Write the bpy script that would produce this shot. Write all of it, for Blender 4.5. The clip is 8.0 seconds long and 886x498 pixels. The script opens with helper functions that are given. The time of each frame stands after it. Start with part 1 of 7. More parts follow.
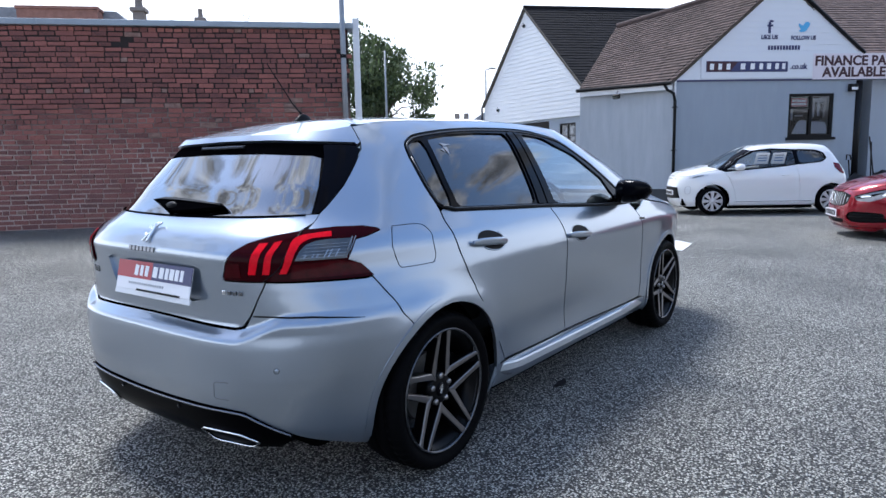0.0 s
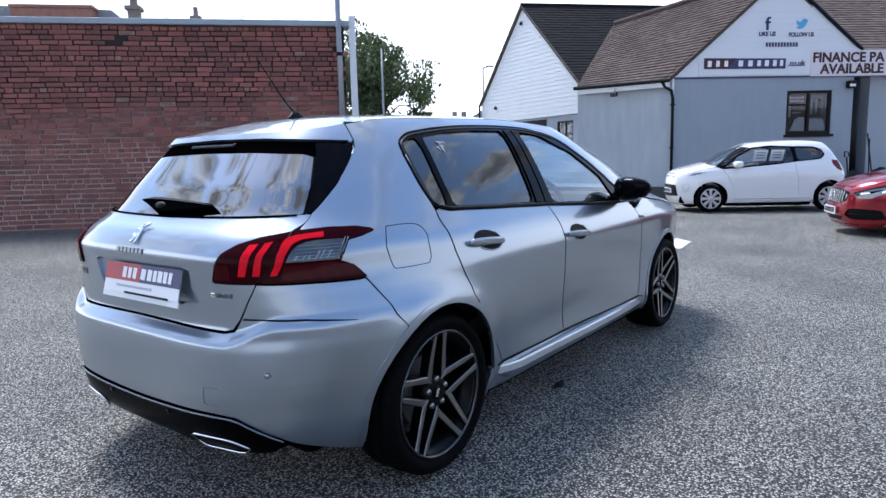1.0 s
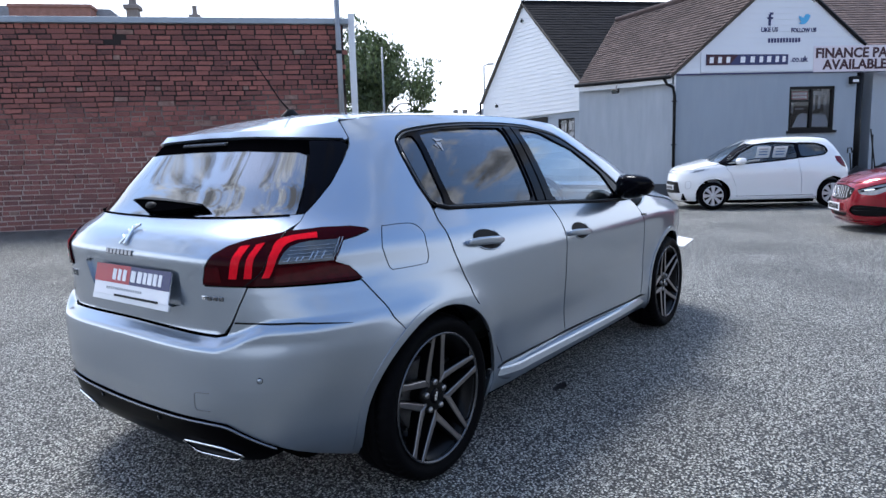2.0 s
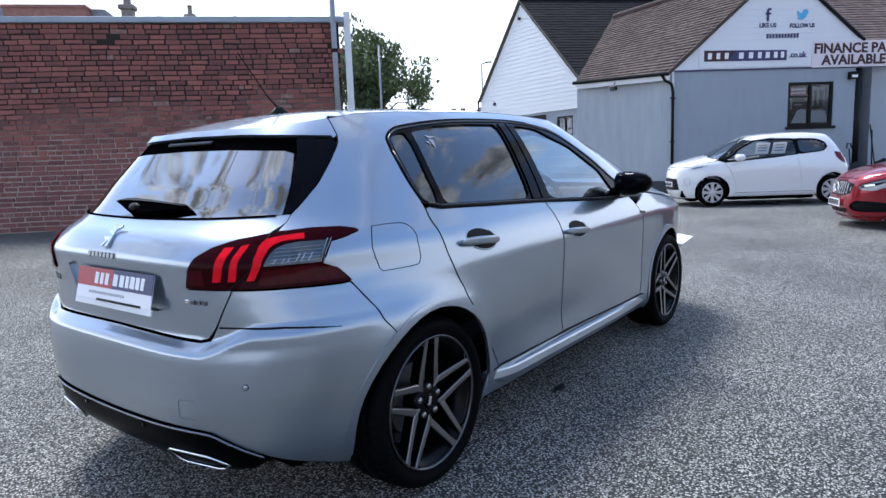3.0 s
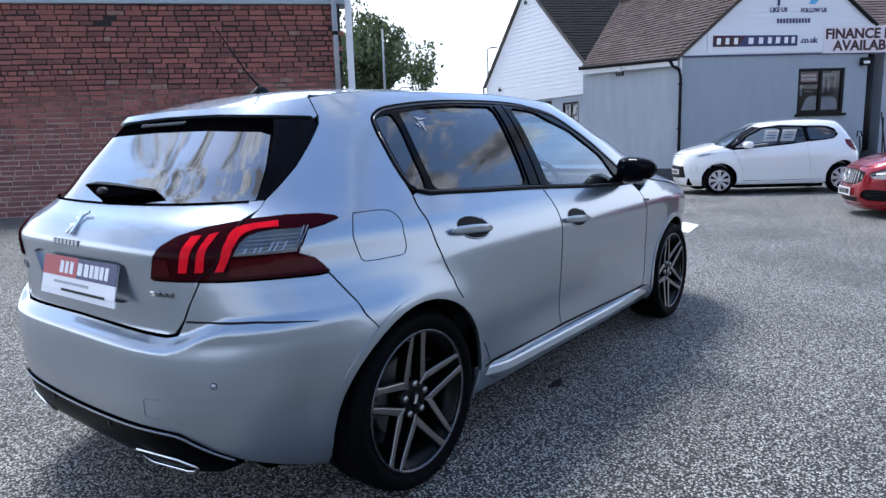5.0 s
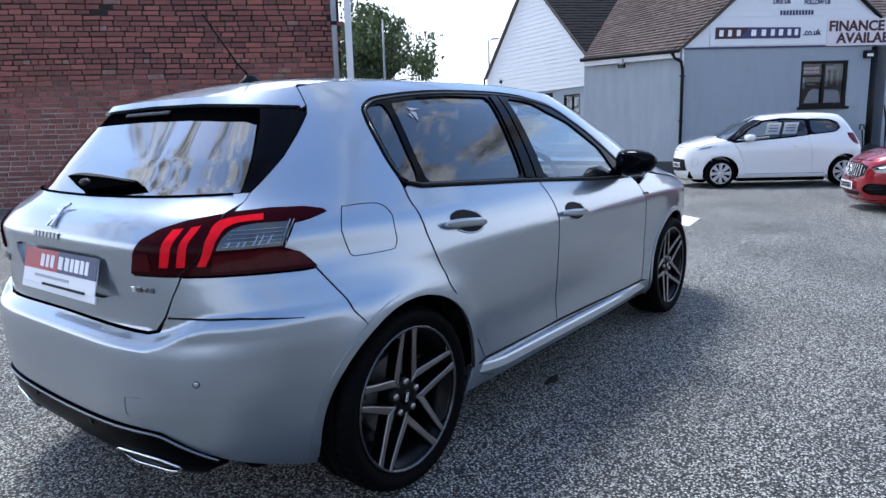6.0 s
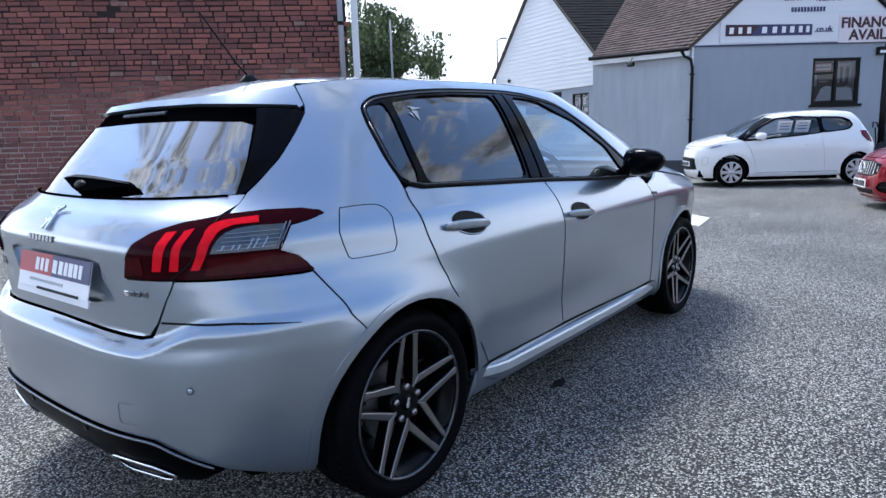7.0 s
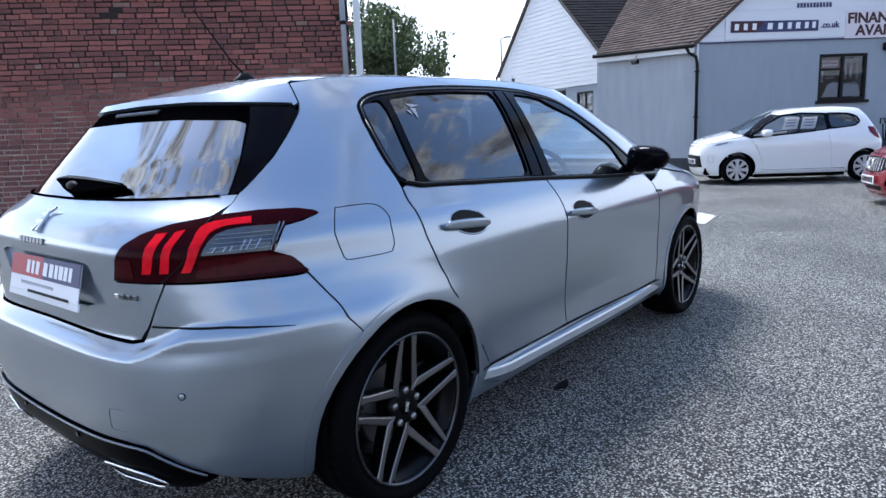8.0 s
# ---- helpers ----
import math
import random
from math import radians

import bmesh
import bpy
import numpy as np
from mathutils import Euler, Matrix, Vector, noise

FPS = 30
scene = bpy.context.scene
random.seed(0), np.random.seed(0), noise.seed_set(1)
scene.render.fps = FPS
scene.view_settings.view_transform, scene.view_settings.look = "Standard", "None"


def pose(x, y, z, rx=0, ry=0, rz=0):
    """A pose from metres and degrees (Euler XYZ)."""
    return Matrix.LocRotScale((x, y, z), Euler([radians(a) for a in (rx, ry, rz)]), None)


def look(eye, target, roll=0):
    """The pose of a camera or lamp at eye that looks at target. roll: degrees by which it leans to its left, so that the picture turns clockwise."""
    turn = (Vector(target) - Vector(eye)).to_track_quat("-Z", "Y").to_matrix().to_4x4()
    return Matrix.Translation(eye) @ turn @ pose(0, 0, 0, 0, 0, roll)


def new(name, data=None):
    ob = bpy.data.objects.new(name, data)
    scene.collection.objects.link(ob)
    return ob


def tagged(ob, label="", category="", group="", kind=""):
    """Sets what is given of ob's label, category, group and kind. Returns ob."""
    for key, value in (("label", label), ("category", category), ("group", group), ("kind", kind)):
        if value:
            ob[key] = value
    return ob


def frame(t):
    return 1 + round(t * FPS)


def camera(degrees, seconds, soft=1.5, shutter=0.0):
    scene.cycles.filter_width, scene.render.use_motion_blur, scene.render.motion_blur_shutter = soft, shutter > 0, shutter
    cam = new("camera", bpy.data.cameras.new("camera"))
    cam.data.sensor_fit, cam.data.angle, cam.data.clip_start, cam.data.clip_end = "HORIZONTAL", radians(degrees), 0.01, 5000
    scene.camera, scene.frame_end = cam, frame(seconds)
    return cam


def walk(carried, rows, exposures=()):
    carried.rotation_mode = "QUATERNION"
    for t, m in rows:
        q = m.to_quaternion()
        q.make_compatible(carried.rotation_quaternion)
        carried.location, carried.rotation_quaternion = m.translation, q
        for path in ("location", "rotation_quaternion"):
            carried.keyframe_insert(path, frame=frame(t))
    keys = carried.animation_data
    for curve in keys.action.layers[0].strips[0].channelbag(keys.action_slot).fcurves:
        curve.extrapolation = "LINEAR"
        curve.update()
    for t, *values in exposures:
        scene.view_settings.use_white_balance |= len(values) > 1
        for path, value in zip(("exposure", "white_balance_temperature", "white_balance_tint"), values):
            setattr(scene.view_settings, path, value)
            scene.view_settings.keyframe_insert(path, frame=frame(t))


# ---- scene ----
from mathutils import geometry
cam = camera(69.0, 8.0)
PATH = [
    (0, (-1.96, -2.368, 1.218), (-0.384, -1.166, 0.95), -1.2),
    (0.5, (-1.935, -2.353, 1.217), (-0.355, -1.156, 0.948), -1.3),
    (1, (-1.908, -2.341, 1.217), (-0.329, -1.144, 0.944), -1.4),
    (1.5, (-1.879, -2.327, 1.216), (-0.303, -1.126, 0.94), -1.5),
    (3, (-1.776, -2.291, 1.209), (-0.2, -1.091, 0.927), -2.1),
    (3.5, (-1.736, -2.278, 1.204), (-0.163, -1.076, 0.922), -2.2),
    (4, (-1.698, -2.268, 1.2), (-0.127, -1.064, 0.911), -2.2),
    (4.5, (-1.659, -2.258, 1.197), (-0.095, -1.048, 0.893), -2.0),
    (6, (-1.555, -2.233, 1.191), (0.001, -1.024, 0.845), -1.6),
    (6.5, (-1.526, -2.228, 1.19), (0.022, -1.011, 0.843), -1.7),
    (7, (-1.498, -2.221, 1.188), (0.04, -0.99, 0.843), -1.9),
    (7.5, (-1.473, -2.215, 1.185), (0.058, -0.975, 0.84), -2.2),
    (8, (-1.447, -2.207, 1.181), (0.081, -0.963, 0.835), -2.3),
]
walk(cam, [(t, look(eye, target, roll)) for t, eye, target, roll in PATH], exposures=[(0, 0.45, 5780, 10), (8, 0.49, 5680, 10)])

# ---- daylight ----
SUN_AZ, SUN_EL = radians(71), radians(60)     # the sun stands beyond the far side of the silver car
world = bpy.data.worlds.new("sky")
scene.world = world
world.use_nodes = True
wn, wl = world.node_tree.nodes, world.node_tree.links
sky = wn.new("ShaderNodeTexSky")
sky.sky_type, sky.sun_disc = "NISHITA", False
sky.sun_elevation, sky.sun_rotation = SUN_EL, radians(90) - SUN_AZ
sky.dust_density, sky.air_density = 1.0, 1.0
coord = wn.new("ShaderNodeTexCoord")
stretch = wn.new("ShaderNodeMapping")
stretch.inputs["Scale"].default_value = (1.2, 0.6, 2.2)
stretch.inputs["Rotation"].default_value = (0, 0, radians(25))
wl.new(coord.outputs["Generated"], stretch.inputs["Vector"])
puffs = wn.new("ShaderNodeTexNoise")
puffs.inputs["Scale"].default_value = 4.4
puffs.inputs["Detail"].default_value = 7
puffs.inputs["Roughness"].default_value = 0.62
puffs.inputs["Distortion"].default_value = 0.5
wl.new(stretch.outputs[0], puffs.inputs["Vector"])
cover = wn.new("ShaderNodeValToRGB")
cover.color_ramp.elements[0].position, cover.color_ramp.elements[1].position = 0.51, 0.61
aim = wn.new("ShaderNodeVectorMath")
aim.operation = "DOT_PRODUCT"
aim.inputs[1].default_value = (math.cos(SUN_AZ) * math.cos(SUN_EL), math.sin(SUN_AZ) * math.cos(SUN_EL), math.sin(SUN_EL))
wl.new(coord.outputs["Generated"], aim.inputs[0])
bank = wn.new("ShaderNodeMapRange")        # the cloud bank is thicker on the sun's side
bank.inputs["From Min"].default_value, bank.inputs["From Max"].default_value = 0.15, 0.85
bank.inputs["To Min"].default_value, bank.inputs["To Max"].default_value = -0.02, 0.04
wl.new(aim.outputs["Value"], bank.inputs["Value"])
fuller = wn.new("ShaderNodeMath")
wl.new(puffs.outputs["Fac"], fuller.inputs[0])
wl.new(bank.outputs[0], fuller.inputs[1])
wl.new(fuller.outputs[0], cover.inputs["Fac"])
# cloud thickens towards the horizon
split = wn.new("ShaderNodeSeparateXYZ")
wl.new(coord.outputs["Generated"], split.inputs[0])
low = wn.new("ShaderNodeMapRange")
low.inputs["From Min"].default_value, low.inputs["From Max"].default_value = 0.42, 0.22
wl.new(split.outputs["Z"], low.inputs["Value"])
both = wn.new("ShaderNodeMath")
both.operation = "MAXIMUM"
wl.new(cover.outputs["Color"], both.inputs[0])
wl.new(low.outputs[0], both.inputs[1])
cloud = wn.new("ShaderNodeMix")
cloud.data_type = "RGBA"
# haze round the sun lights the clouds near it
near_sun = wn.new("ShaderNodeMapRange")
near_sun.interpolation_type = "SMOOTHSTEP"
near_sun.inputs["From Min"].default_value, near_sun.inputs["From Max"].default_value = -0.4, 0.5
near_sun.inputs["To Min"].default_value, near_sun.inputs["To Max"].default_value = 3.6, 6.4
wl.new(aim.outputs["Value"], near_sun.inputs["Value"])
# grey bellies and bright rims of the clouds, lost in the haze near the horizon
belly = wn.new("ShaderNodeTexNoise")
belly.inputs["Scale"].default_value, belly.inputs["Detail"].default_value, belly.inputs["Roughness"].default_value = 7.0, 7, 0.6
belly.inputs["Distortion"].default_value = 0.3
wl.new(stretch.outputs[0], belly.inputs["Vector"])
shade = wn.new("ShaderNodeMapRange")
shade.inputs["From Min"].default_value, shade.inputs["From Max"].default_value = 0.40, 0.60
shade.inputs["To Min"].default_value, shade.inputs["To Max"].default_value = 0.15, 0.64
wl.new(belly.outputs["Fac"], shade.inputs["Value"])
haze = wn.new("ShaderNodeMix")
wl.new(low.outputs[0], haze.inputs["Factor"])
wl.new(shade.outputs[0], haze.inputs["A"])
haze.inputs["B"].default_value = 1.0
lum = wn.new("ShaderNodeMath")
lum.operation = "MULTIPLY"
wl.new(haze.outputs[0], lum.inputs[0])
wl.new(near_sun.outputs[0], lum.inputs[1])
white_ = wn.new("ShaderNodeVectorMath")
white_.operation = "SCALE"
white_.inputs[0].default_value = (0.98, 0.99, 1.03)
wl.new(lum.outputs[0], white_.inputs["Scale"])
wl.new(white_.outputs["Vector"], cloud.inputs["B"])
wl.new(both.outputs[0], cloud.inputs["Factor"])
wl.new(sky.outputs[0], cloud.inputs["A"])
wl.new(cloud.outputs["Result"], wn["Background"].inputs["Color"])
wn["Background"].inputs["Strength"].default_value = 0.235
sun = new("sun", bpy.data.lights.new("sun", "SUN"))
sun.data.energy, sun.data.angle, sun.data.color = 3.8, radians(18.0), (1.0, 0.95, 0.88)
sun.matrix_world = look((0, 0, 0), (-math.cos(SUN_AZ) * math.cos(SUN_EL), -math.sin(SUN_AZ) * math.cos(SUN_EL), -math.sin(SUN_EL)))

# ---- materials ----
def material(name, color, rough=0.5, metal=0.0, vary=0.0, scale=6.0, fine=0.0, fine_scale=60.0, bump=0.0, bump_scale=80.0, coat=0.0, spec=0.5, piece=0.0, island=0.0, second=None):
    """A principled material: colour varied at a broad and a fine scale, with a fine relief. piece: variation from object to object."""
    m = bpy.data.materials.new(name)
    m.use_nodes = True
    n, l = m.node_tree.nodes, m.node_tree.links
    b = n["Principled BSDF"]
    b.inputs["Roughness"].default_value, b.inputs["Metallic"].default_value = rough, metal
    b.inputs["Coat Weight"].default_value, b.inputs["Coat Roughness"].default_value = coat, 0.03
    b.inputs["Specular IOR Level"].default_value = spec
    tc = n.new("ShaderNodeTexCoord")
    rgb = n.new("ShaderNodeRGB")
    rgb.outputs[0].default_value = (*color, 1)
    out = rgb.outputs[0]

    def mixed(fac, a, c, how="MIX"):
        x = n.new("ShaderNodeMix")
        x.data_type, x.blend_type = "RGBA", how
        if isinstance(fac, float):
            x.inputs["Factor"].default_value = fac
        else:
            l.new(fac, x.inputs["Factor"])
        for key, v in (("A", a), ("B", c)):
            if isinstance(v, tuple):
                x.inputs[key].default_value = (*v, 1)
            else:
                l.new(v, x.inputs[key])
        return x.outputs["Result"]

    def grain(s, detail=4.0):
        t = n.new("ShaderNodeTexNoise")
        t.inputs["Scale"].default_value, t.inputs["Detail"].default_value = s, detail
        l.new(tc.outputs["Object"], t.inputs["Vector"])
        r = n.new("ShaderNodeValToRGB")
        r.color_ramp.elements[0].position, r.color_ramp.elements[1].position = 0.3, 0.7
        l.new(t.outputs["Fac"], r.inputs["Fac"])
        return r.outputs["Color"]
    dark = second or tuple(c * 0.45 for c in color)
    if piece or island:
        src = n.new("ShaderNodeObjectInfo").outputs["Random"] if piece else n.new("ShaderNodeNewGeometry").outputs["Random Per Island"]
        f = n.new("ShaderNodeMath")
        f.operation = "MULTIPLY"
        f.inputs[1].default_value = piece or island
        l.new(src, f.inputs[0])
        out = mixed(f.outputs[0], out, dark)
    if vary:
        g = grain(scale)
        f = n.new("ShaderNodeMath")
        f.operation = "MULTIPLY"
        f.inputs[1].default_value = vary
        l.new(g, f.inputs[0])
        out = mixed(f.outputs[0], out, dark)
    if fine:
        g = grain(fine_scale, 2.0)
        f = n.new("ShaderNodeMath")
        f.operation = "MULTIPLY"
        f.inputs[1].default_value = fine
        l.new(g, f.inputs[0])
        out = mixed(f.outputs[0], out, tuple(c * 0.5 for c in color))
    l.new(out, b.inputs["Base Color"])
    if bump:
        t = n.new("ShaderNodeTexNoise")
        t.inputs["Scale"].default_value, t.inputs["Detail"].default_value = bump_scale, 3
        l.new(tc.outputs["Object"], t.inputs["Vector"])
        k = n.new("ShaderNodeBump")
        k.inputs["Strength"].default_value, k.inputs["Distance"].default_value = bump, 0.02
        l.new(t.outputs["Fac"], k.inputs["Height"])
        l.new(k.outputs["Normal"], b.inputs["Normal"])
    return m


def pane_material(name, tint, gloss=1.0, base=0.085):
    """Thin glass: clear tinted straight through, mirror-like by Fresnel."""
    m = bpy.data.materials.new(name)
    m.use_nodes = True
    n, l = m.node_tree.nodes, m.node_tree.links
    n.remove(n["Principled BSDF"])
    clear, shine, mix, fr = n.new("ShaderNodeBsdfTransparent"), n.new("ShaderNodeBsdfGlossy"), n.new("ShaderNodeMixShader"), n.new("ShaderNodeLayerWeight")
    clear.inputs["Color"].default_value = (*tint, 1)
    shine.inputs["Roughness"].default_value = 0.015
    shine.inputs["Color"].default_value = (gloss, gloss, gloss, 1)
    # reflection grows towards grazing view, the same from both sides
    power, ramp = n.new("ShaderNodeMath"), n.new("ShaderNodeMapRange")
    fr.inputs["Blend"].default_value = 0.5
    power.operation = "POWER"
    power.inputs[1].default_value = 4.0
    ramp.inputs["To Min"].default_value = base
    l.new(fr.outputs["Facing"], power.inputs[0])
    l.new(power.outputs[0], ramp.inputs["Value"])
    l.new(ramp.outputs[0], mix.inputs["Fac"])
    l.new(clear.outputs[0], mix.inputs[1])
    l.new(shine.outputs[0], mix.inputs[2])
    l.new(mix.outputs[0], n["Material Output"].inputs["Surface"])
    return m


def asphalt_material():
    m = bpy.data.materials.new("asphalt")
    m.use_nodes = True
    n, l = m.node_tree.nodes, m.node_tree.links
    b = n["Principled BSDF"]
    tc = n.new("ShaderNodeTexCoord")
    chips = n.new("ShaderNodeTexVoronoi")
    chips.inputs["Scale"].default_value = 106
    l.new(tc.outputs["Object"], chips.inputs["Vector"])
    grey = n.new("ShaderNodeValToRGB")
    e = grey.color_ramp.elements
    e[0].position, e[0].color = 0.10, (0.14, 0.14, 0.128, 1)
    e[1].position, e[1].color = 0.95, (0.74, 0.728, 0.66, 1)
    mid = e.new(0.55)
    mid.color = (0.45, 0.442, 0.395, 1)
    sep = n.new("ShaderNodeSeparateColor")
    l.new(chips.outputs["Color"], sep.inputs[0])
    l.new(sep.outputs[0], grey.inputs["Fac"])
    # tar between the chips
    gap = n.new("ShaderNodeMapRange")
    gap.inputs["From Min"].default_value, gap.inputs["From Max"].default_value = 0.36, 0.57
    gap.inputs["To Min"].default_value, gap.inputs["To Max"].default_value = 1.0, 0.05
    l.new(chips.outputs["Distance"], gap.inputs["Value"])
    mul = n.new("ShaderNodeMix")
    mul.data_type, mul.blend_type = "RGBA", "MULTIPLY"
    mul.inputs["Factor"].default_value = 1.0
    l.new(grey.outputs[0], mul.inputs["A"])
    l.new(gap.outputs[0], mul.inputs["B"])
    # broad stains and worn lanes
    broad = n.new("ShaderNodeTexNoise")
    broad.inputs["Scale"].default_value, broad.inputs["Detail"].default_value = 0.7, 6
    l.new(tc.outputs["Object"], broad.inputs["Vector"])
    br = n.new("ShaderNodeMapRange")
    br.inputs["From Min"].default_value, br.inputs["From Max"].default_value = 0.3, 0.7
    br.inputs["To Min"].default_value, br.inputs["To Max"].default_value = 0.66, 1.26
    l.new(broad.outputs["Fac"], br.inputs["Value"])
    mul2 = n.new("ShaderNodeMix")
    mul2.data_type, mul2.blend_type = "RGBA", "MULTIPLY"
    mul2.inputs["Factor"].default_value = 1.0
    l.new(mul.outputs["Result"], mul2.inputs["A"])
    l.new(br.outputs[0], mul2.inputs["B"])
    l.new(mul2.outputs["Result"], b.inputs["Base Color"])
    b.inputs["Roughness"].default_value = 0.62
    b.inputs["Specular IOR Level"].default_value = 0.5
    bump = n.new("ShaderNodeBump")
    bump.invert = True
    bump.inputs["Strength"].default_value, bump.inputs["Distance"].default_value = 1.0, 0.016
    l.new(chips.outputs["Distance"], bump.inputs["Height"])
    l.new(bump.outputs["Normal"], b.inputs["Normal"])
    return m


M_ASPHALT = asphalt_material()
M_SILVER = material("silver_paint", (0.34, 0.39, 0.455), 0.29, 0.9, fine=0.12, fine_scale=900, coat=1.0)
M_SILVER.node_tree.nodes["Principled BSDF"].inputs["Coat IOR"].default_value = 1.7
M_SILVER.node_tree.nodes["Principled BSDF"].inputs["Coat Roughness"].default_value = 0.045
M_GLOSS_BLACK = material("gloss_black", (0.002, 0.002, 0.0035), 0.07, 0.0, spec=0.07)
M_RUBBER = material("black_rubber", (0.006, 0.006, 0.007), 0.5, vary=0.3, scale=20, spec=0.12)
M_TYRE = material("tyre_rubber", (0.003, 0.003, 0.0036), 0.6, fine=0.4, fine_scale=120, bump=0.15, bump_scale=200, spec=0.04)
M_PLASTIC = material("dark_plastic", (0.02, 0.02, 0.021), 0.6, fine=0.3, fine_scale=200)
M_CHROME = material("chrome", (0.86, 0.87, 0.88), 0.2, 1.0, vary=0.1, scale=30)
M_ALLOY = material("diamond_cut_alloy", (0.36, 0.35, 0.345), 0.30, 0.95, fine=0.2, fine_scale=400)
M_ALLOY_DARK = material("dark_alloy", (0.003, 0.003, 0.0035), 0.3, 0.0, vary=0.3, scale=30, spec=0.12)
M_DISC = material("brake_disc_steel", (0.22, 0.22, 0.22), 0.45, 0.9, vary=0.4, scale=40)
M_PRIVACY = pane_material("privacy_glass", (0.035, 0.035, 0.04), base=0.12)
M_GLASS = pane_material("clear_glass", (0.80, 0.92, 0.97), base=0.15)
M_TRIM = material("dark_grey_trim", (0.045, 0.048, 0.055), 0.3, vary=0.2, scale=20)
M_CABIN = material("cabin_cloth", (0.03, 0.03, 0.034), 0.85, fine=0.3, fine_scale=150)
M_UNDER = material("underbody", (0.003, 0.003, 0.003), 0.9, vary=0.3, spec=0.0)
M_BRICK = material("weathered_brick", (0.52, 0.19, 0.148), 0.9, vary=0.6, scale=1.3, fine=0.8, fine_scale=48, bump=0.7, bump_scale=60, piece=0.9, second=(0.075, 0.045, 0.048))
M_BRICK_JOINED = material("weathered_brick_joined", (0.52, 0.19, 0.148), 0.9, vary=0.6, scale=1.3, fine=0.8, fine_scale=48, bump=0.7, bump_scale=60, island=0.9, second=(0.075, 0.045, 0.048))
M_BRICK_PALE = material("pale_spalled_brick", (0.36, 0.235, 0.19), 0.95, vary=0.8, scale=14, fine=0.5, fine_scale=70, bump=0.8, bump_scale=50, second=(0.2, 0.10, 0.085))
M_MORTAR = material("old_mortar", (0.15, 0.115, 0.10), 0.95, vary=0.8, scale=1.1, fine=0.4, bump=0.6, bump_scale=50, second=(0.05, 0.036, 0.034))
M_COPING = material("grey_blue_coping", (0.30, 0.35, 0.40), 0.5, vary=0.4, scale=2.0, fine=0.2, bump=0.1)
M_RENDER = material("grey_render", (0.30, 0.345, 0.40), 0.85, vary=0.16, scale=0.8, fine=0.12, fine_scale=90, bump=0.25, bump_scale=140)
M_WHITE_BOARD = material("white_boards", (0.80, 0.81, 0.82), 0.55, vary=0.08, scale=1.0, fine=0.05)
M_SIGN = material("white_sign_panel", (0.72, 0.74, 0.78), 0.4, vary=0.06, scale=0.8)
M_ROOF = material("brown_roof_tiles", (0.175, 0.122, 0.108), 0.85, vary=0.6, scale=1.3, fine=0.5, fine_scale=25, bump=0.4, bump_scale=40, island=0.8, second=(0.055, 0.04, 0.036))
M_SLATE = material("black_roof_slates", (0.020, 0.019, 0.021), 0.8, vary=0.4, scale=1.2, fine=0.3, island=0.5, bump=0.2, spec=0.15)
M_BLACK_PAINT = material("black_paint", (0.006, 0.006, 0.007), 0.45, vary=0.3, scale=5, spec=0.2)
M_WHITE_PAINT = material("white_car_paint", (0.80, 0.80, 0.80), 0.25, 0.0, fine=0.02, fine_scale=500, coat=1.0)
M_RED_PAINT = material("red_car_paint", (0.27, 0.004, 0.014), 0.22, 0.4, fine=0.1, fine_scale=800, coat=1.0)
M_ROAD_PAINT = material("road_paint", (0.74, 0.74, 0.72), 0.8, fine=0.35, fine_scale=40, bump=0.4, bump_scale=90)
M_STEEL = material("galvanised_steel", (0.34, 0.35, 0.36), 0.5, 0.6, vary=0.35, scale=4)
M_WHITE_PVC = material("white_pvc", (0.78, 0.79, 0.80), 0.4, vary=0.1, scale=3)
M_NAVY = material("navy_vinyl", (0.030, 0.035, 0.12), 0.45, vary=0.1, scale=4)
M_SIGN_RED = material("red_vinyl", (0.42, 0.035, 0.05), 0.45, vary=0.1, scale=4)
M_MAROON = material("maroon_vinyl", (0.040, 0.004, 0.013), 0.45, vary=0.15, scale=4)
M_BLUE = material("light_blue_vinyl", (0.10, 0.42, 0.72), 0.45, vary=0.1, scale=4)
M_LETTER_WHITE = material("white_lettering", (0.82, 0.82, 0.84), 0.4)
M_LEAF = material("leaves", (0.15, 0.20, 0.085), 0.5, vary=0.3, scale=0.8, island=0.8, second=(0.022, 0.038, 0.014))
leaf_nodes, leaf_links = M_LEAF.node_tree.nodes, M_LEAF.node_tree.links
thin, lit = leaf_nodes.new("ShaderNodeBsdfTranslucent"), leaf_nodes.new("ShaderNodeMixShader")
leaf_links.new(leaf_nodes["Principled BSDF"].inputs["Base Color"].links[0].from_socket, thin.inputs["Color"])
lit.inputs["Fac"].default_value = 0.35
leaf_links.new(leaf_nodes["Principled BSDF"].outputs[0], lit.inputs[1])
leaf_links.new(thin.outputs[0], lit.inputs[2])
leaf_links.new(lit.outputs[0], leaf_nodes["Material Output"].inputs["Surface"])
M_BARK = material("bark", (0.10, 0.075, 0.055), 0.9, vary=0.5, bump=0.5)
M_STONE = material("sooty_stone", (0.30, 0.26, 0.23), 0.9, vary=0.5, scale=3, bump=0.4)
M_PRIVACY_REAR = pane_material("rear_privacy_glass", (0.05, 0.05, 0.055), base=0.31)
M_PRIVACY_REAR.node_tree.nodes["Glossy BSDF"].inputs["Roughness"].default_value = 0.025
M_BAND = material("satin_black", (0.0015, 0.0015, 0.002), 0.5, vary=0.3, scale=20, spec=0.0)
M_SPOKE_FACE = material("machined_spoke_face", (0.27, 0.255, 0.25), 0.30, 0.95, fine=0.2, fine_scale=400)
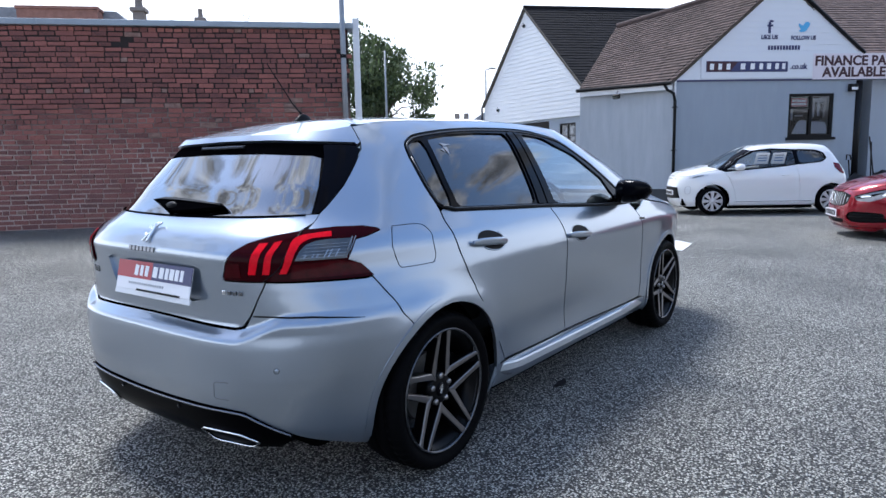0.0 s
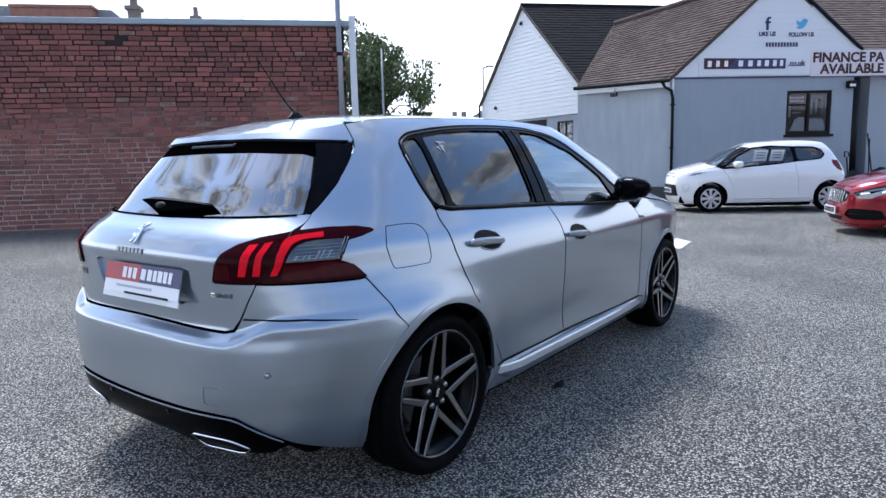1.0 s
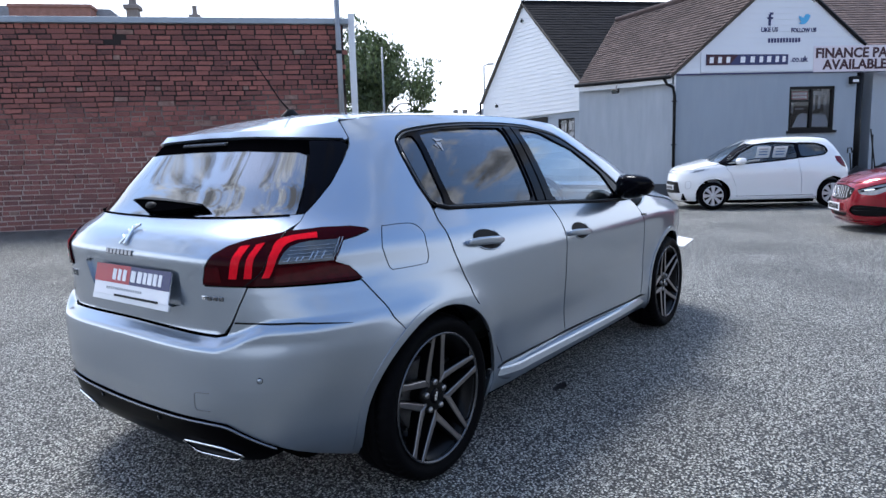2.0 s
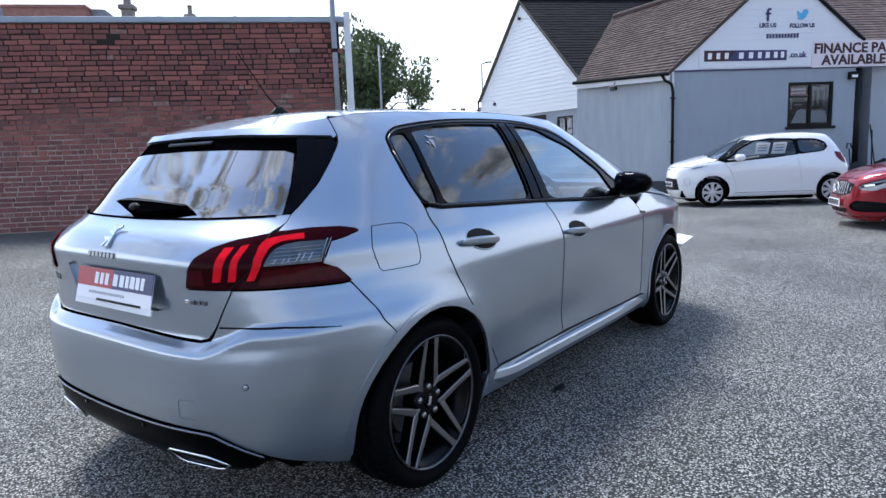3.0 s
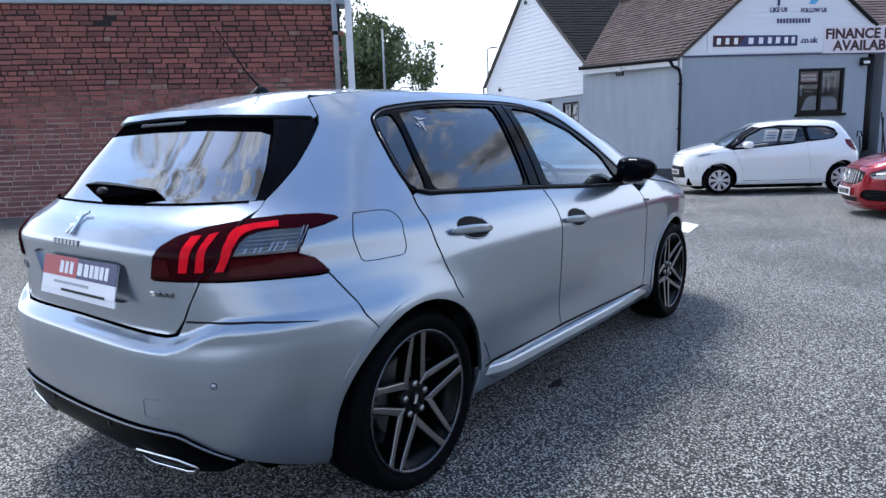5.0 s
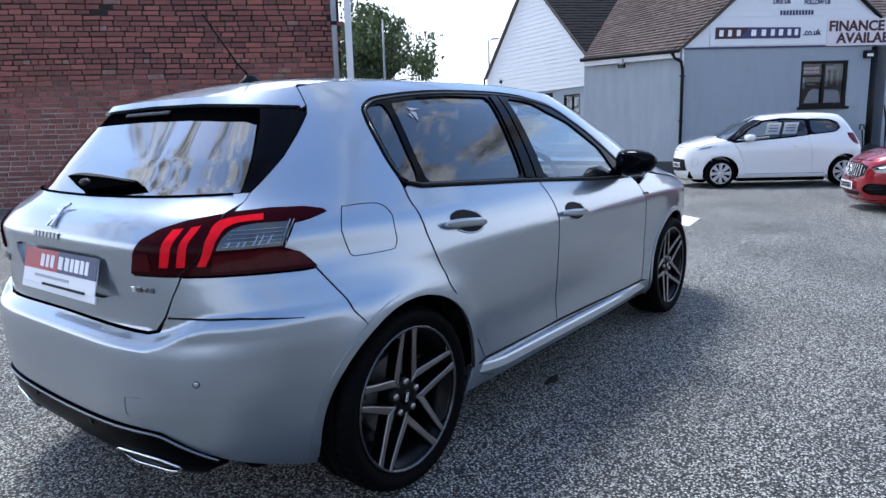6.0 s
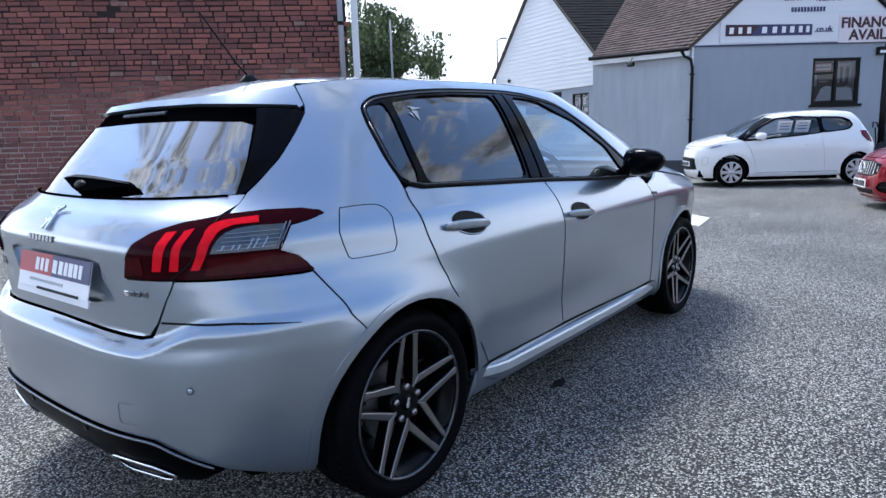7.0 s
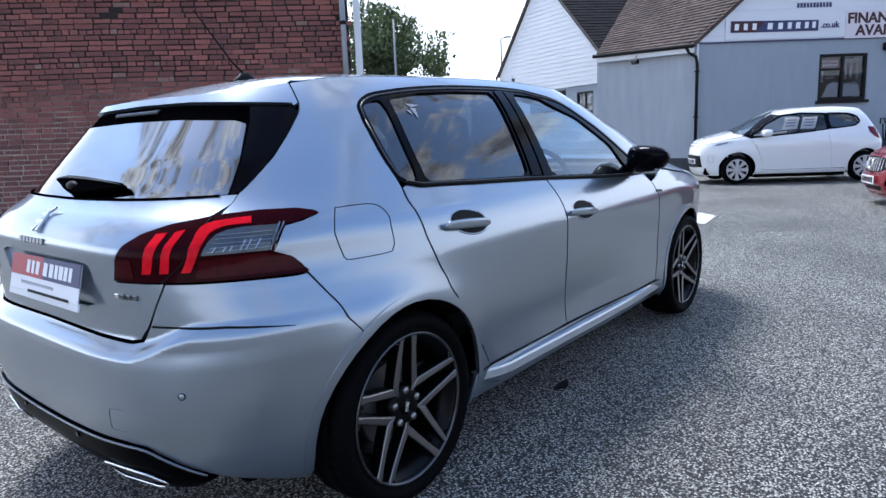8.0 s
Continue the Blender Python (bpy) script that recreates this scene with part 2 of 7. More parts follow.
M_BARREL = material("smoked_alloy", (0.10, 0.105, 0.115), 0.22, 0.9, vary=0.5, scale=18)
M_LENS_RED = material("dark_red_lens", (0.026, 0.0006, 0.0025), 0.03, vary=0.3, scale=20, spec=0.05, coat=0.03)
M_LENS_BRIGHT = material("bright_red_lens", (0.80, 0.006, 0.018), 0.15, vary=0.35, scale=60, spec=0.08, coat=0.06)
M_LENS_LOW = material("deep_red_lens", (0.055, 0.0006, 0.003), 0.10, vary=0.7, scale=40, spec=0.10, coat=0.06)
M_LENS_CLEAR = material("clear_lens", (0.11, 0.125, 0.14), 0.15, 0.5, vary=0.7, scale=22, spec=0.4)
M_RIB = material("lens_rib", (0.38, 0.41, 0.45), 0.25, 0.7)
M_LAMP_DARK = material("smoked_lens", (0.008, 0.008, 0.009), 0.2, spec=0.1)
M_CHROME_DARK = material("dark_chrome", (0.18, 0.19, 0.21), 0.2, 1.0)
M_SEAM = material("fine_seam", (0.16, 0.17, 0.19), 0.4, 0.5)
M_GREY_INK = material("grey_ink", (0.35, 0.36, 0.38), 0.5)
M_PLINTH = material("dark_plinth", (0.07, 0.075, 0.08), 0.9, vary=0.4, scale=2, bump=0.3)
# Dimness of the unlit rooms is put into this near-black colour.
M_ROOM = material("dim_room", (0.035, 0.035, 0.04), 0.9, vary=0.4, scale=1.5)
M_RENDER_LIGHT = material("pale_render", (0.40, 0.44, 0.49), 0.85, vary=0.15, scale=0.9, fine=0.1, bump=0.2, bump_scale=120)
M_WINDOW = pane_material("window_glass", (0.66, 0.68, 0.71), base=0.05)
M_PINK_WHITE = material("pale_pink_board", (0.72, 0.66, 0.70), 0.45, vary=0.05, scale=1.0)
M_SACK = material("black_sack", (0.012, 0.012, 0.014), 0.35, vary=0.3, scale=12, bump=0.4, bump_scale=14)
M_BRICK_FAR = material("far_brick", (0.42, 0.21, 0.16), 0.9, vary=0.4, scale=2.0, fine=0.6, fine_scale=9, bump=0.3, bump_scale=12, second=(0.25, 0.14, 0.11))
M_SLATE_GREY = material("grey_slates", (0.36, 0.37, 0.39), 0.7, vary=0.5, scale=3, fine=0.4, fine_scale=14, bump=0.3, bump_scale=10)
M_LENS_MID = material("red_lens", (0.14, 0.006, 0.015), 0.15, vary=0.5, scale=12, spec=0.2)
M_LENS_HEAD = material("head_lamp_lens", (0.36, 0.37, 0.39), 0.12, 0.4, vary=0.8, scale=11, spec=0.5)
M_HUB_SILVER = material("silver_hubcap", (0.62, 0.62, 0.63), 0.35, 0.5, vary=0.1, scale=20)
M_BLUE_INK = material("blue_ink", (0.10, 0.20, 0.42), 0.6)


def pointed(m):
    """Mortar re-pointed pale in the lower courses, old and sooty above, with a ragged border."""
    n, l = m.node_tree.nodes, m.node_tree.links
    b = n["Principled BSDF"]
    tc, sep, ns, add, ramp = n.new("ShaderNodeTexCoord"), n.new("ShaderNodeSeparateXYZ"), n.new("ShaderNodeTexNoise"), n.new("ShaderNodeMath"), n.new("ShaderNodeValToRGB")
    ns.inputs["Scale"].default_value, ns.inputs["Detail"].default_value = 1.2, 5
    l.new(tc.outputs["Object"], sep.inputs[0])
    l.new(tc.outputs["Object"], ns.inputs["Vector"])
    add.operation = "MULTIPLY_ADD"
    add.inputs[1].default_value = 2.2
    l.new(ns.outputs["Fac"], add.inputs[0])
    l.new(sep.outputs["Z"], add.inputs[2])
    e = ramp.color_ramp.elements
    e[0].position, e[0].color = 0.45, (0.48, 0.38, 0.33, 1)
    e[1].position, e[1].color = 0.72, (0.030, 0.022, 0.020, 1)
    scale = n.new("ShaderNodeMath")
    scale.operation = "DIVIDE"
    scale.inputs[1].default_value = 4.6
    l.new(add.outputs[0], scale.inputs[0])
    l.new(scale.outputs[0], ramp.inputs["Fac"])
    l.new(ramp.outputs[0], b.inputs["Base Color"])


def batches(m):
    """Brick colour mixed towards purple-brown in the lower courses, redder above, with a ragged border."""
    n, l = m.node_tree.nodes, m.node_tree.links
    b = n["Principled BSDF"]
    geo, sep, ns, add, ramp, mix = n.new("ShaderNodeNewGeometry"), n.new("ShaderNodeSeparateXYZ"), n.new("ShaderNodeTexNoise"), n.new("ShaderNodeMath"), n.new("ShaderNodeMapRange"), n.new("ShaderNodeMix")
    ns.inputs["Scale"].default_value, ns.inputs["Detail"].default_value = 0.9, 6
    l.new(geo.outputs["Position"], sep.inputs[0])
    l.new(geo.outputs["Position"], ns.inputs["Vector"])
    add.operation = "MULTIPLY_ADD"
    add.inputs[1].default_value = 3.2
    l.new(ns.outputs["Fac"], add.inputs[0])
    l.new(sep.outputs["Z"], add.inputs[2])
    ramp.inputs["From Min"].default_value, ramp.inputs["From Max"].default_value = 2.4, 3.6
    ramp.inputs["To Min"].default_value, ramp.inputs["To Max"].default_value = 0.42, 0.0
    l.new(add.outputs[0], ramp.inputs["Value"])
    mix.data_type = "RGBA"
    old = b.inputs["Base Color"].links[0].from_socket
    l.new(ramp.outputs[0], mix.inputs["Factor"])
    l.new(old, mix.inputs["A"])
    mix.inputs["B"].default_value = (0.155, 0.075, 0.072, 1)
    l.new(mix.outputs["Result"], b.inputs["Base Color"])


pointed(M_MORTAR)
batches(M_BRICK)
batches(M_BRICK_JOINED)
M_CLEAR = pane_material("clear_door_glass", (0.88, 0.90, 0.90), base=0.06)
M_OIL = material("oil_stain", (0.018, 0.018, 0.02), 0.45, vary=0.4, scale=20)

M_REFLECTED = material("street_front", (0.20, 0.19, 0.18), 0.9, vary=0.5, scale=0.5, fine=0.3, fine_scale=3)
M_VALANCE = material("gloss_black_valance", (0.001, 0.001, 0.0015), 0.3, spec=0.02)
M_BARGE = material("weathered_barge_board", (0.10, 0.085, 0.07), 0.8, vary=0.4, scale=3)


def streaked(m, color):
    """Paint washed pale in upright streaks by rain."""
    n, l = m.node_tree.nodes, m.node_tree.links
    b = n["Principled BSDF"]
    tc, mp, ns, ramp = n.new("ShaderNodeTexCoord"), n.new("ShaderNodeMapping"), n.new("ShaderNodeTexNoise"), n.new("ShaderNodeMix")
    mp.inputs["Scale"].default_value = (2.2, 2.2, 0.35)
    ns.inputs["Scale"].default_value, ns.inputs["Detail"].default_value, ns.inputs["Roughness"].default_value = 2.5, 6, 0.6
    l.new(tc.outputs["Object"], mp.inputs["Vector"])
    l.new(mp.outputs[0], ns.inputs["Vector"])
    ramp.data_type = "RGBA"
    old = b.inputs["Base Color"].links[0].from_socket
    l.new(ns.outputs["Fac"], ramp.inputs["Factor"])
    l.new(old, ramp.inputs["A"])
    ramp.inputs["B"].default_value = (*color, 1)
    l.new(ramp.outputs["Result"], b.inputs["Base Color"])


# Light falling on the side wall put into a paler colour, with rain streaks.
M_RENDER_LIT = material("washed_render", (0.36, 0.395, 0.44), 0.85, vary=0.2, scale=0.8, fine=0.12, fine_scale=90, bump=0.25, bump_scale=140)
streaked(M_RENDER_LIT, (0.50, 0.53, 0.56))
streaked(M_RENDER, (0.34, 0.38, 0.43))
streaked(M_COPING, (0.38, 0.42, 0.46))

# ---- building helpers ----
def empty(name, m=None, **tags):
    ob = new(name)
    ob.empty_display_size = 0.2
    if m is not None:
        ob.matrix_world = m
    return tagged(ob, **tags)


def finish(name, bm, mat, parent=None, label="", smooth=False, normals=None, **tags):
    """Links a bmesh as one mesh object, under a thing where parent is given."""
    me = bpy.data.meshes.new(name)
    bm.to_mesh(me)
    bm.free()
    me.materials.append(mat)
    if smooth:
        me.polygons.foreach_set("use_smooth", [True] * len(me.polygons))
    if normals is not None:
        me.normals_split_custom_set_from_vertices(normals)
    ob = new(name, me)
    if parent is not None:
        ob.parent = parent
    return tagged(ob, label=label, **tags)


part = finish


def shared(name, source, parent, m):
    """Another piece on the mesh of source."""
    ob = new(name, source.data)
    ob.parent = parent
    ob.matrix_basis = m
    return ob


def add_box(bm, size, at=(0, 0, 0), rot=None, bevel=0.0):
    r = bmesh.ops.create_cube(bm, size=1.0)
    vs = r["verts"]
    bmesh.ops.scale(bm, verts=vs, vec=size)
    if bevel:
        es = list({e for v in vs for e in v.link_edges})
        got = bmesh.ops.bevel(bm, geom=es, offset=bevel, segments=2, affect="EDGES", profile=0.5)
        vs = list({v for f in got["faces"] for v in f.verts} | {v for v in vs if v.is_valid})
    if rot is not None:
        bmesh.ops.rotate(bm, verts=vs, cent=(0, 0, 0), matrix=rot)
    bmesh.ops.translate(bm, verts=vs, vec=at)
    return vs


def box(size, at=(0, 0, 0), rot=None, bevel=0.0):
    bm = bmesh.new()
    add_box(bm, size, at, rot, bevel)
    return bm


def add_tube(bm, points, radius, sides=10, caps=True):
    """A round bar along points; radius may be a list."""
    pts = [Vector(p) for p in points]
    rad = radius if isinstance(radius, (list, tuple)) else [radius] * len(pts)
    rings = []
    for i, p in enumerate(pts):
        d = (pts[min(i + 1, len(pts) - 1)] - pts[max(i - 1, 0)]).normalized()
        a = d.cross(Vector((0, 0, 1)) if abs(d.z) < 0.9 else Vector((1, 0, 0))).normalized()
        b = d.cross(a)
        rings.append([bm.verts.new(p + rad[i] * (math.cos(2 * math.pi * k / sides) * a + math.sin(2 * math.pi * k / sides) * b)) for k in range(sides)])
    for r0, r1 in zip(rings, rings[1:]):
        for k in range(sides):
            bm.faces.new((r0[k], r0[(k + 1) % sides], r1[(k + 1) % sides], r1[k]))
    if caps:
        bm.faces.new(rings[0][::-1])
        bm.faces.new(rings[-1])


def tube(points, radius, sides=10):
    bm = bmesh.new()
    add_tube(bm, points, radius, sides)
    bmesh.ops.recalc_face_normals(bm, faces=bm.faces)
    return bm


def add_lathe(bm, profile, axis="y", steps=48, at=(0, 0, 0)):
    """Turns (radius, along) pairs round an axis through at."""
    rings = []
    for r, h in profile:
        ring_ = []
        for k in range(steps):
            a = 2 * math.pi * k / steps
            c, s = r * math.cos(a), r * math.sin(a)
            p = (c, h, s) if axis == "y" else (c, s, h) if axis == "z" else (h, c, s)
            ring_.append(bm.verts.new(Vector(p) + Vector(at)))
        rings.append(ring_)
    for r0, r1 in zip(rings, rings[1:]):
        for k in range(steps):
            bm.faces.new((r0[k], r0[(k + 1) % steps], r1[(k + 1) % steps], r1[k]))
    return rings


def lathe(profile, axis="y", steps=48, at=(0, 0, 0), close=False):
    bm = bmesh.new()
    rings = add_lathe(bm, profile, axis, steps, at)
    if close:
        bm.faces.new(rings[0])
        bm.faces.new(rings[-1][::-1])
    bmesh.ops.recalc_face_normals(bm, faces=bm.faces)
    return bm


def slab(outline, depth, to_world):
    """A flat plate: a 2D outline given thickness; to_world(u, v, d) places its points."""
    bm = bmesh.new()
    front = [bm.verts.new(to_world(u, v, 0)) for u, v in outline]
    back = [bm.verts.new(to_world(u, v, depth)) for u, v in outline]
    bm.faces.new(front)
    bm.faces.new(back[::-1])
    k = len(outline)
    for i in range(k):
        bm.faces.new((front[i], back[i], back[(i + 1) % k], front[(i + 1) % k]))
    bmesh.ops.recalc_face_normals(bm, faces=bm.faces)
    return bm


def wording(name, text, size, m, mat, parent, depth=0.004, label="", width=None):
    """Raised letters in the built-in font, centred on the pose m, turned into one mesh."""
    cu = bpy.data.curves.new(name, "FONT")
    cu.body, cu.size, cu.extrude, cu.align_x, cu.align_y = text, size, depth, "CENTER", "CENTER"
    cu.resolution_u, cu.offset = 3, size * 0.032
    tmp = bpy.data.objects.new(name + "_curve", cu)
    me = bpy.data.meshes.new_from_object(tmp)
    bpy.data.objects.remove(tmp)
    xs = [v.co.x for v in me.vertices]
    if width and xs:
        k = width / (max(xs) - min(xs))
        me.transform(Matrix.Diagonal((k, 1, 1, 1)))
    # each letter becomes an object of its own
    bm = bmesh.new()
    bm.from_mesh(me)
    left = set(bm.verts)
    while left:
        island, todo = set(), [left.pop()]
        while todo:
            v = todo.pop()
            island.add(v)
            for e in v.link_edges:
                w = e.other_vert(v)
                if w in left:
                    left.remove(w)
                    todo.append(w)
        one = bmesh.new()
        made = {v: one.verts.new(v.co) for v in island}
        for f in {f for v in island for f in v.link_faces}:
            one.faces.new([made[v] for v in f.verts])
        part("letter", one, mat, parent).matrix_basis = m
    bm.free()

# ---- car bodies as smooth shells ----
def curve(table):
    """A smooth monotone curve through (in, out) pairs."""
    xs = np.array([a for a, _ in table], float)
    ys = np.array([b for _, b in table], float)
    h = np.diff(xs)
    d = np.diff(ys) / h
    m = np.zeros(len(xs))
    m[0], m[-1] = d[0], d[-1]
    for i in range(1, len(xs) - 1):
        m[i] = 0.0 if d[i - 1] * d[i] <= 0 else (h[i - 1] + h[i]) / (h[i - 1] / d[i] + h[i] / d[i - 1])

    def at(v):
        v = min(max(v, xs[0]), xs[-1])
        i = min(max(int(np.searchsorted(xs, v)) - 1, 0), len(xs) - 2)
        s = (v - xs[i]) / h[i]
        return ((1 + 2 * s) * (1 - s) ** 2 * ys[i] + s * (1 - s) ** 2 * h[i] * m[i]
                + s * s * (3 - 2 * s) * ys[i + 1] + s * s * (s - 1) * h[i] * m[i + 1])
    return at


class Shell:
    """A car's outer surface: level rings, each a rounded plan outline. x forward from the rear axle, y to the left, z up.
    An angle of 0 is the rear centre, pi/2 the right side, pi the nose."""

    def __init__(self, mid, width, tail, nose, power_rear, power_front, roof, crown, axles, flare, waist=0.018, tuck=0.0, haunch=0.0, shelf=0.0):
        self.mid, self.width, self.tail, self.nose = mid, curve(width), curve(tail), curve(nose)
        self.power_rear, self.power_front = curve(power_rear), power_front
        self.roof_line, self.crown, self.axles, self.flare, self.waist, self.tuck, self.haunch, self.shelf = curve(roof), curve(crown), axles, flare, waist, tuck, haunch, shelf
        self.lean = curve([(0.30, 0.0), (0.45, 0.003), (0.60, 0.010), (0.69, 0.0150), (0.705, 0.0145), (0.72, 0.0120), (0.76, 0.0040), (0.80, -0.0035), (0.83, -0.0075), (0.87, -0.009), (0.92, -0.006), (0.98, 0.0), (1.5, 0.0)])

    def reach(self, phi, z):
        """The length of the rear half at an angle: the bumper stands out below the tailgate as a shelf that climbs at the corners and leans there."""
        length = self.mid - self.tail(z)
        if self.shelf:
            k = min(max((abs(phi) - 0.525) / 0.15, 0.0), 1.0)
            k = k * k * (3 - 2 * k)
            foot, high = 0.624 + 0.054 * k, 0.050
            s = min(max((z - foot) / high, 0.0), 1.0)
            slim = min(max((z - 0.50) / 0.15, 0.0), 1.0)
            length += self.shelf * (1 - 0.45 * k * slim) * (1 - s * s * (3 - 2 * s))
        return length

    def ring(self, phi, z):
        w = self.width(z)
        c, s = math.cos(phi), math.sin(phi)
        if c >= 0:
            n, length = self.power_rear(z), self.reach(phi, z)
        else:
            n, length = self.power_front, self.nose(z) - self.mid
        r = (abs(c) ** n + abs(s) ** n) ** (-1 / n)
        x, y = self.mid - r * c * length, -r * s * w
        for ax in self.axles:
            d = math.hypot(x - ax, z - 0.32)
            if d < 0.7 and abs(y) > 0.5:
                y += math.copysign(self.flare * math.exp(-((d - 0.36) / 0.075) ** 2), y)
        y *= 1 - self.waist * math.exp(-((x - self.mid) / 0.55) ** 2 - ((z - 0.40) / 0.12) ** 2)
        # the rear haunch stands out over the wheel and leans in above it
        out = math.copysign(min(max((abs(y) - 0.50) / 0.25, 0.0), 1.0), y)
        y += out * (self.haunch * math.exp(-((x + 0.25) / 0.6) ** 2) * (math.exp(-((z - 0.60) / (0.12 if z > 0.60 else 0.26)) ** 2) - 0.45 * math.exp(-((z - 0.83) / 0.08) ** 2)))
        # the bumper's corner stands out below its crease, and the panel above leans in to the lamp
        if self.shelf and x < 0.1:
            k = min((0.1 - x) / 0.45, 1.0)
            y += out * self.lean(z) * k * k * (3 - 2 * k)
        # the flank tucks in below its shoulder
        y -= math.copysign(self.tuck * (max(0.0, 0.81 - z) - max(0.0, 0.55 - z) * 1.9 + max(0.0, 0.40 - z) * 0.9) * min(max((x - 0.45) / 0.9, 0.0), 1.0), y)
        return np.array((x, y, z))

    def normal(self, phi, z):
        e = 0.004
        a = self.ring(phi + e, z) - self.ring(phi - e, z)
        b = self.ring(phi, z + e) - self.ring(phi, z - e)
        n = np.cross(a, b)
        n = n / (np.linalg.norm(n) + 1e-12)
        p = self.ring(phi, z)
        return -n if n.dot(p - np.array((min(max(p[0], 0.2), 2.2), 0, 0.7))) < 0 else n

    def side(self, x, z):
        """The ring angle and height of the right side at x."""
        c = self.mid - x
        n = self.power_rear(z) if c >= 0 else self.power_front
        phi = 0.9
        for _ in range(6 if self.shelf and c > 0 else 1):
            length = self.reach(phi, z) if c >= 0 else self.nose(z) - self.mid
            u = min(abs(c) / length, 0.9999)
            phi = math.atan2((1 - u ** n) ** (1 / n), u)
        return (phi if c >= 0 else math.pi - phi, z)

    def rear(self, y, z):
        """The ring angle and height of the tail at y (negative: right)."""
        n = self.power_rear(z)
        v = min(abs(y) / self.width(z), 0.9999)
        return (math.copysign(math.atan2(v, (1 - v ** n) ** (1 / n)), -y), z)

    def front(self, y, z):
        v = min(abs(y) / self.width(z), 0.9999)
        n = self.power_front
        return ((1 if y <= 0 else -1) * (math.pi - math.atan2(v, (1 - v ** n) ** (1 / n))), z)

    def roof(self, x, y):
        k = self.crown(x)
        return self.roof_line(x) - k * (abs(y) / 0.55) ** 2.4

    def edge(self, phi):
        """The height at which a ring's angle meets the roof."""
        z = 1.36
        for _ in range(40):
            p = self.ring(phi, z)
            z += 0.4 * (self.roof(p[0], p[1]) - z)
        return z

    def place(self, q, lift=0.0):
        p = self.ring(*q)
        return p + lift * self.normal(*q) if lift else p


def inside(poly, p):
    x, y = p
    hit = False
    for (x0, y0), (x1, y1) in zip(poly, poly[1:] + poly[:1]):
        if (y0 > y) != (y1 > y) and x < (x1 - x0) * (y - y0) / (y1 - y0) + x0:
            hit = not hit
    return hit


def spline(points, per=6, closed=False):
    """A smooth line through the points."""
    pts = [np.array(p, float) for p in points]
    k = len(pts)
    out = []
    for i in range(k if closed else k - 1):
        p0 = pts[(i - 1) % k] if closed or i > 0 else 2 * pts[0] - pts[1]
        p1, p2 = pts[i], pts[(i + 1) % k]
        p3 = pts[(i + 2) % k] if closed or i + 2 < k else 2 * pts[-1] - pts[-2]
        for j in range(per):
            s = j / per
            out.append(tuple(0.5 * ((2 * p1) + (p2 - p0) * s + (2 * p0 - 5 * p1 + 4 * p2 - p3) * s * s + (3 * p1 - p0 - 3 * p2 + p3) * s ** 3)))
    if not closed:
        out.append(tuple(pts[-1]))
    return out


def softened(points, times=2, cut=0.22):
    """Corners of a closed outline cut round."""
    pts = [tuple(p) for p in points]
    for _ in range(times):
        out = []
        for a, b in zip(pts, pts[1:] + pts[:1]):
            out += [(a[0] + (b[0] - a[0]) * cut, a[1] + (b[1] - a[1]) * cut), (b[0] - (b[0] - a[0]) * cut, b[1] - (b[1] - a[1]) * cut)]
        pts = out
    return pts


def shrunk(poly, by):
    """A closed outline drawn in by a small distance."""
    area = sum(a[0] * b[1] - b[0] * a[1] for a, b in zip(poly, poly[1:] + poly[:1]))
    s = 1 if area > 0 else -1
    out = []
    k = len(poly)
    for i in range(k):
        a, b, c = np.array(poly[i - 1]), np.array(poly[i]), np.array(poly[(i + 1) % k])
        d0, d1 = (b - a) / (np.linalg.norm(b - a) + 1e-9), (c - b) / (np.linalg.norm(c - b) + 1e-9)
        n = np.array((-d0[1] - d1[1], d0[0] + d1[0]))
        n = n / (np.linalg.norm(n) + 1e-9)
        out.append(tuple(b + s * by * n))
    return out


WIDE = 1.35   # metres to a radian of ring angle, for meshing


def dense(poly, step):
    out = []
    for a, b in zip(poly, poly[1:] + poly[:1]):
        k = max(1, int(math.hypot(b[0] - a[0], b[1] - a[1]) / step))
        out += [(a[0] + (b[0] - a[0]) * j / k, a[1] + (b[1] - a[1]) * j / k) for j in range(k)]
    return out


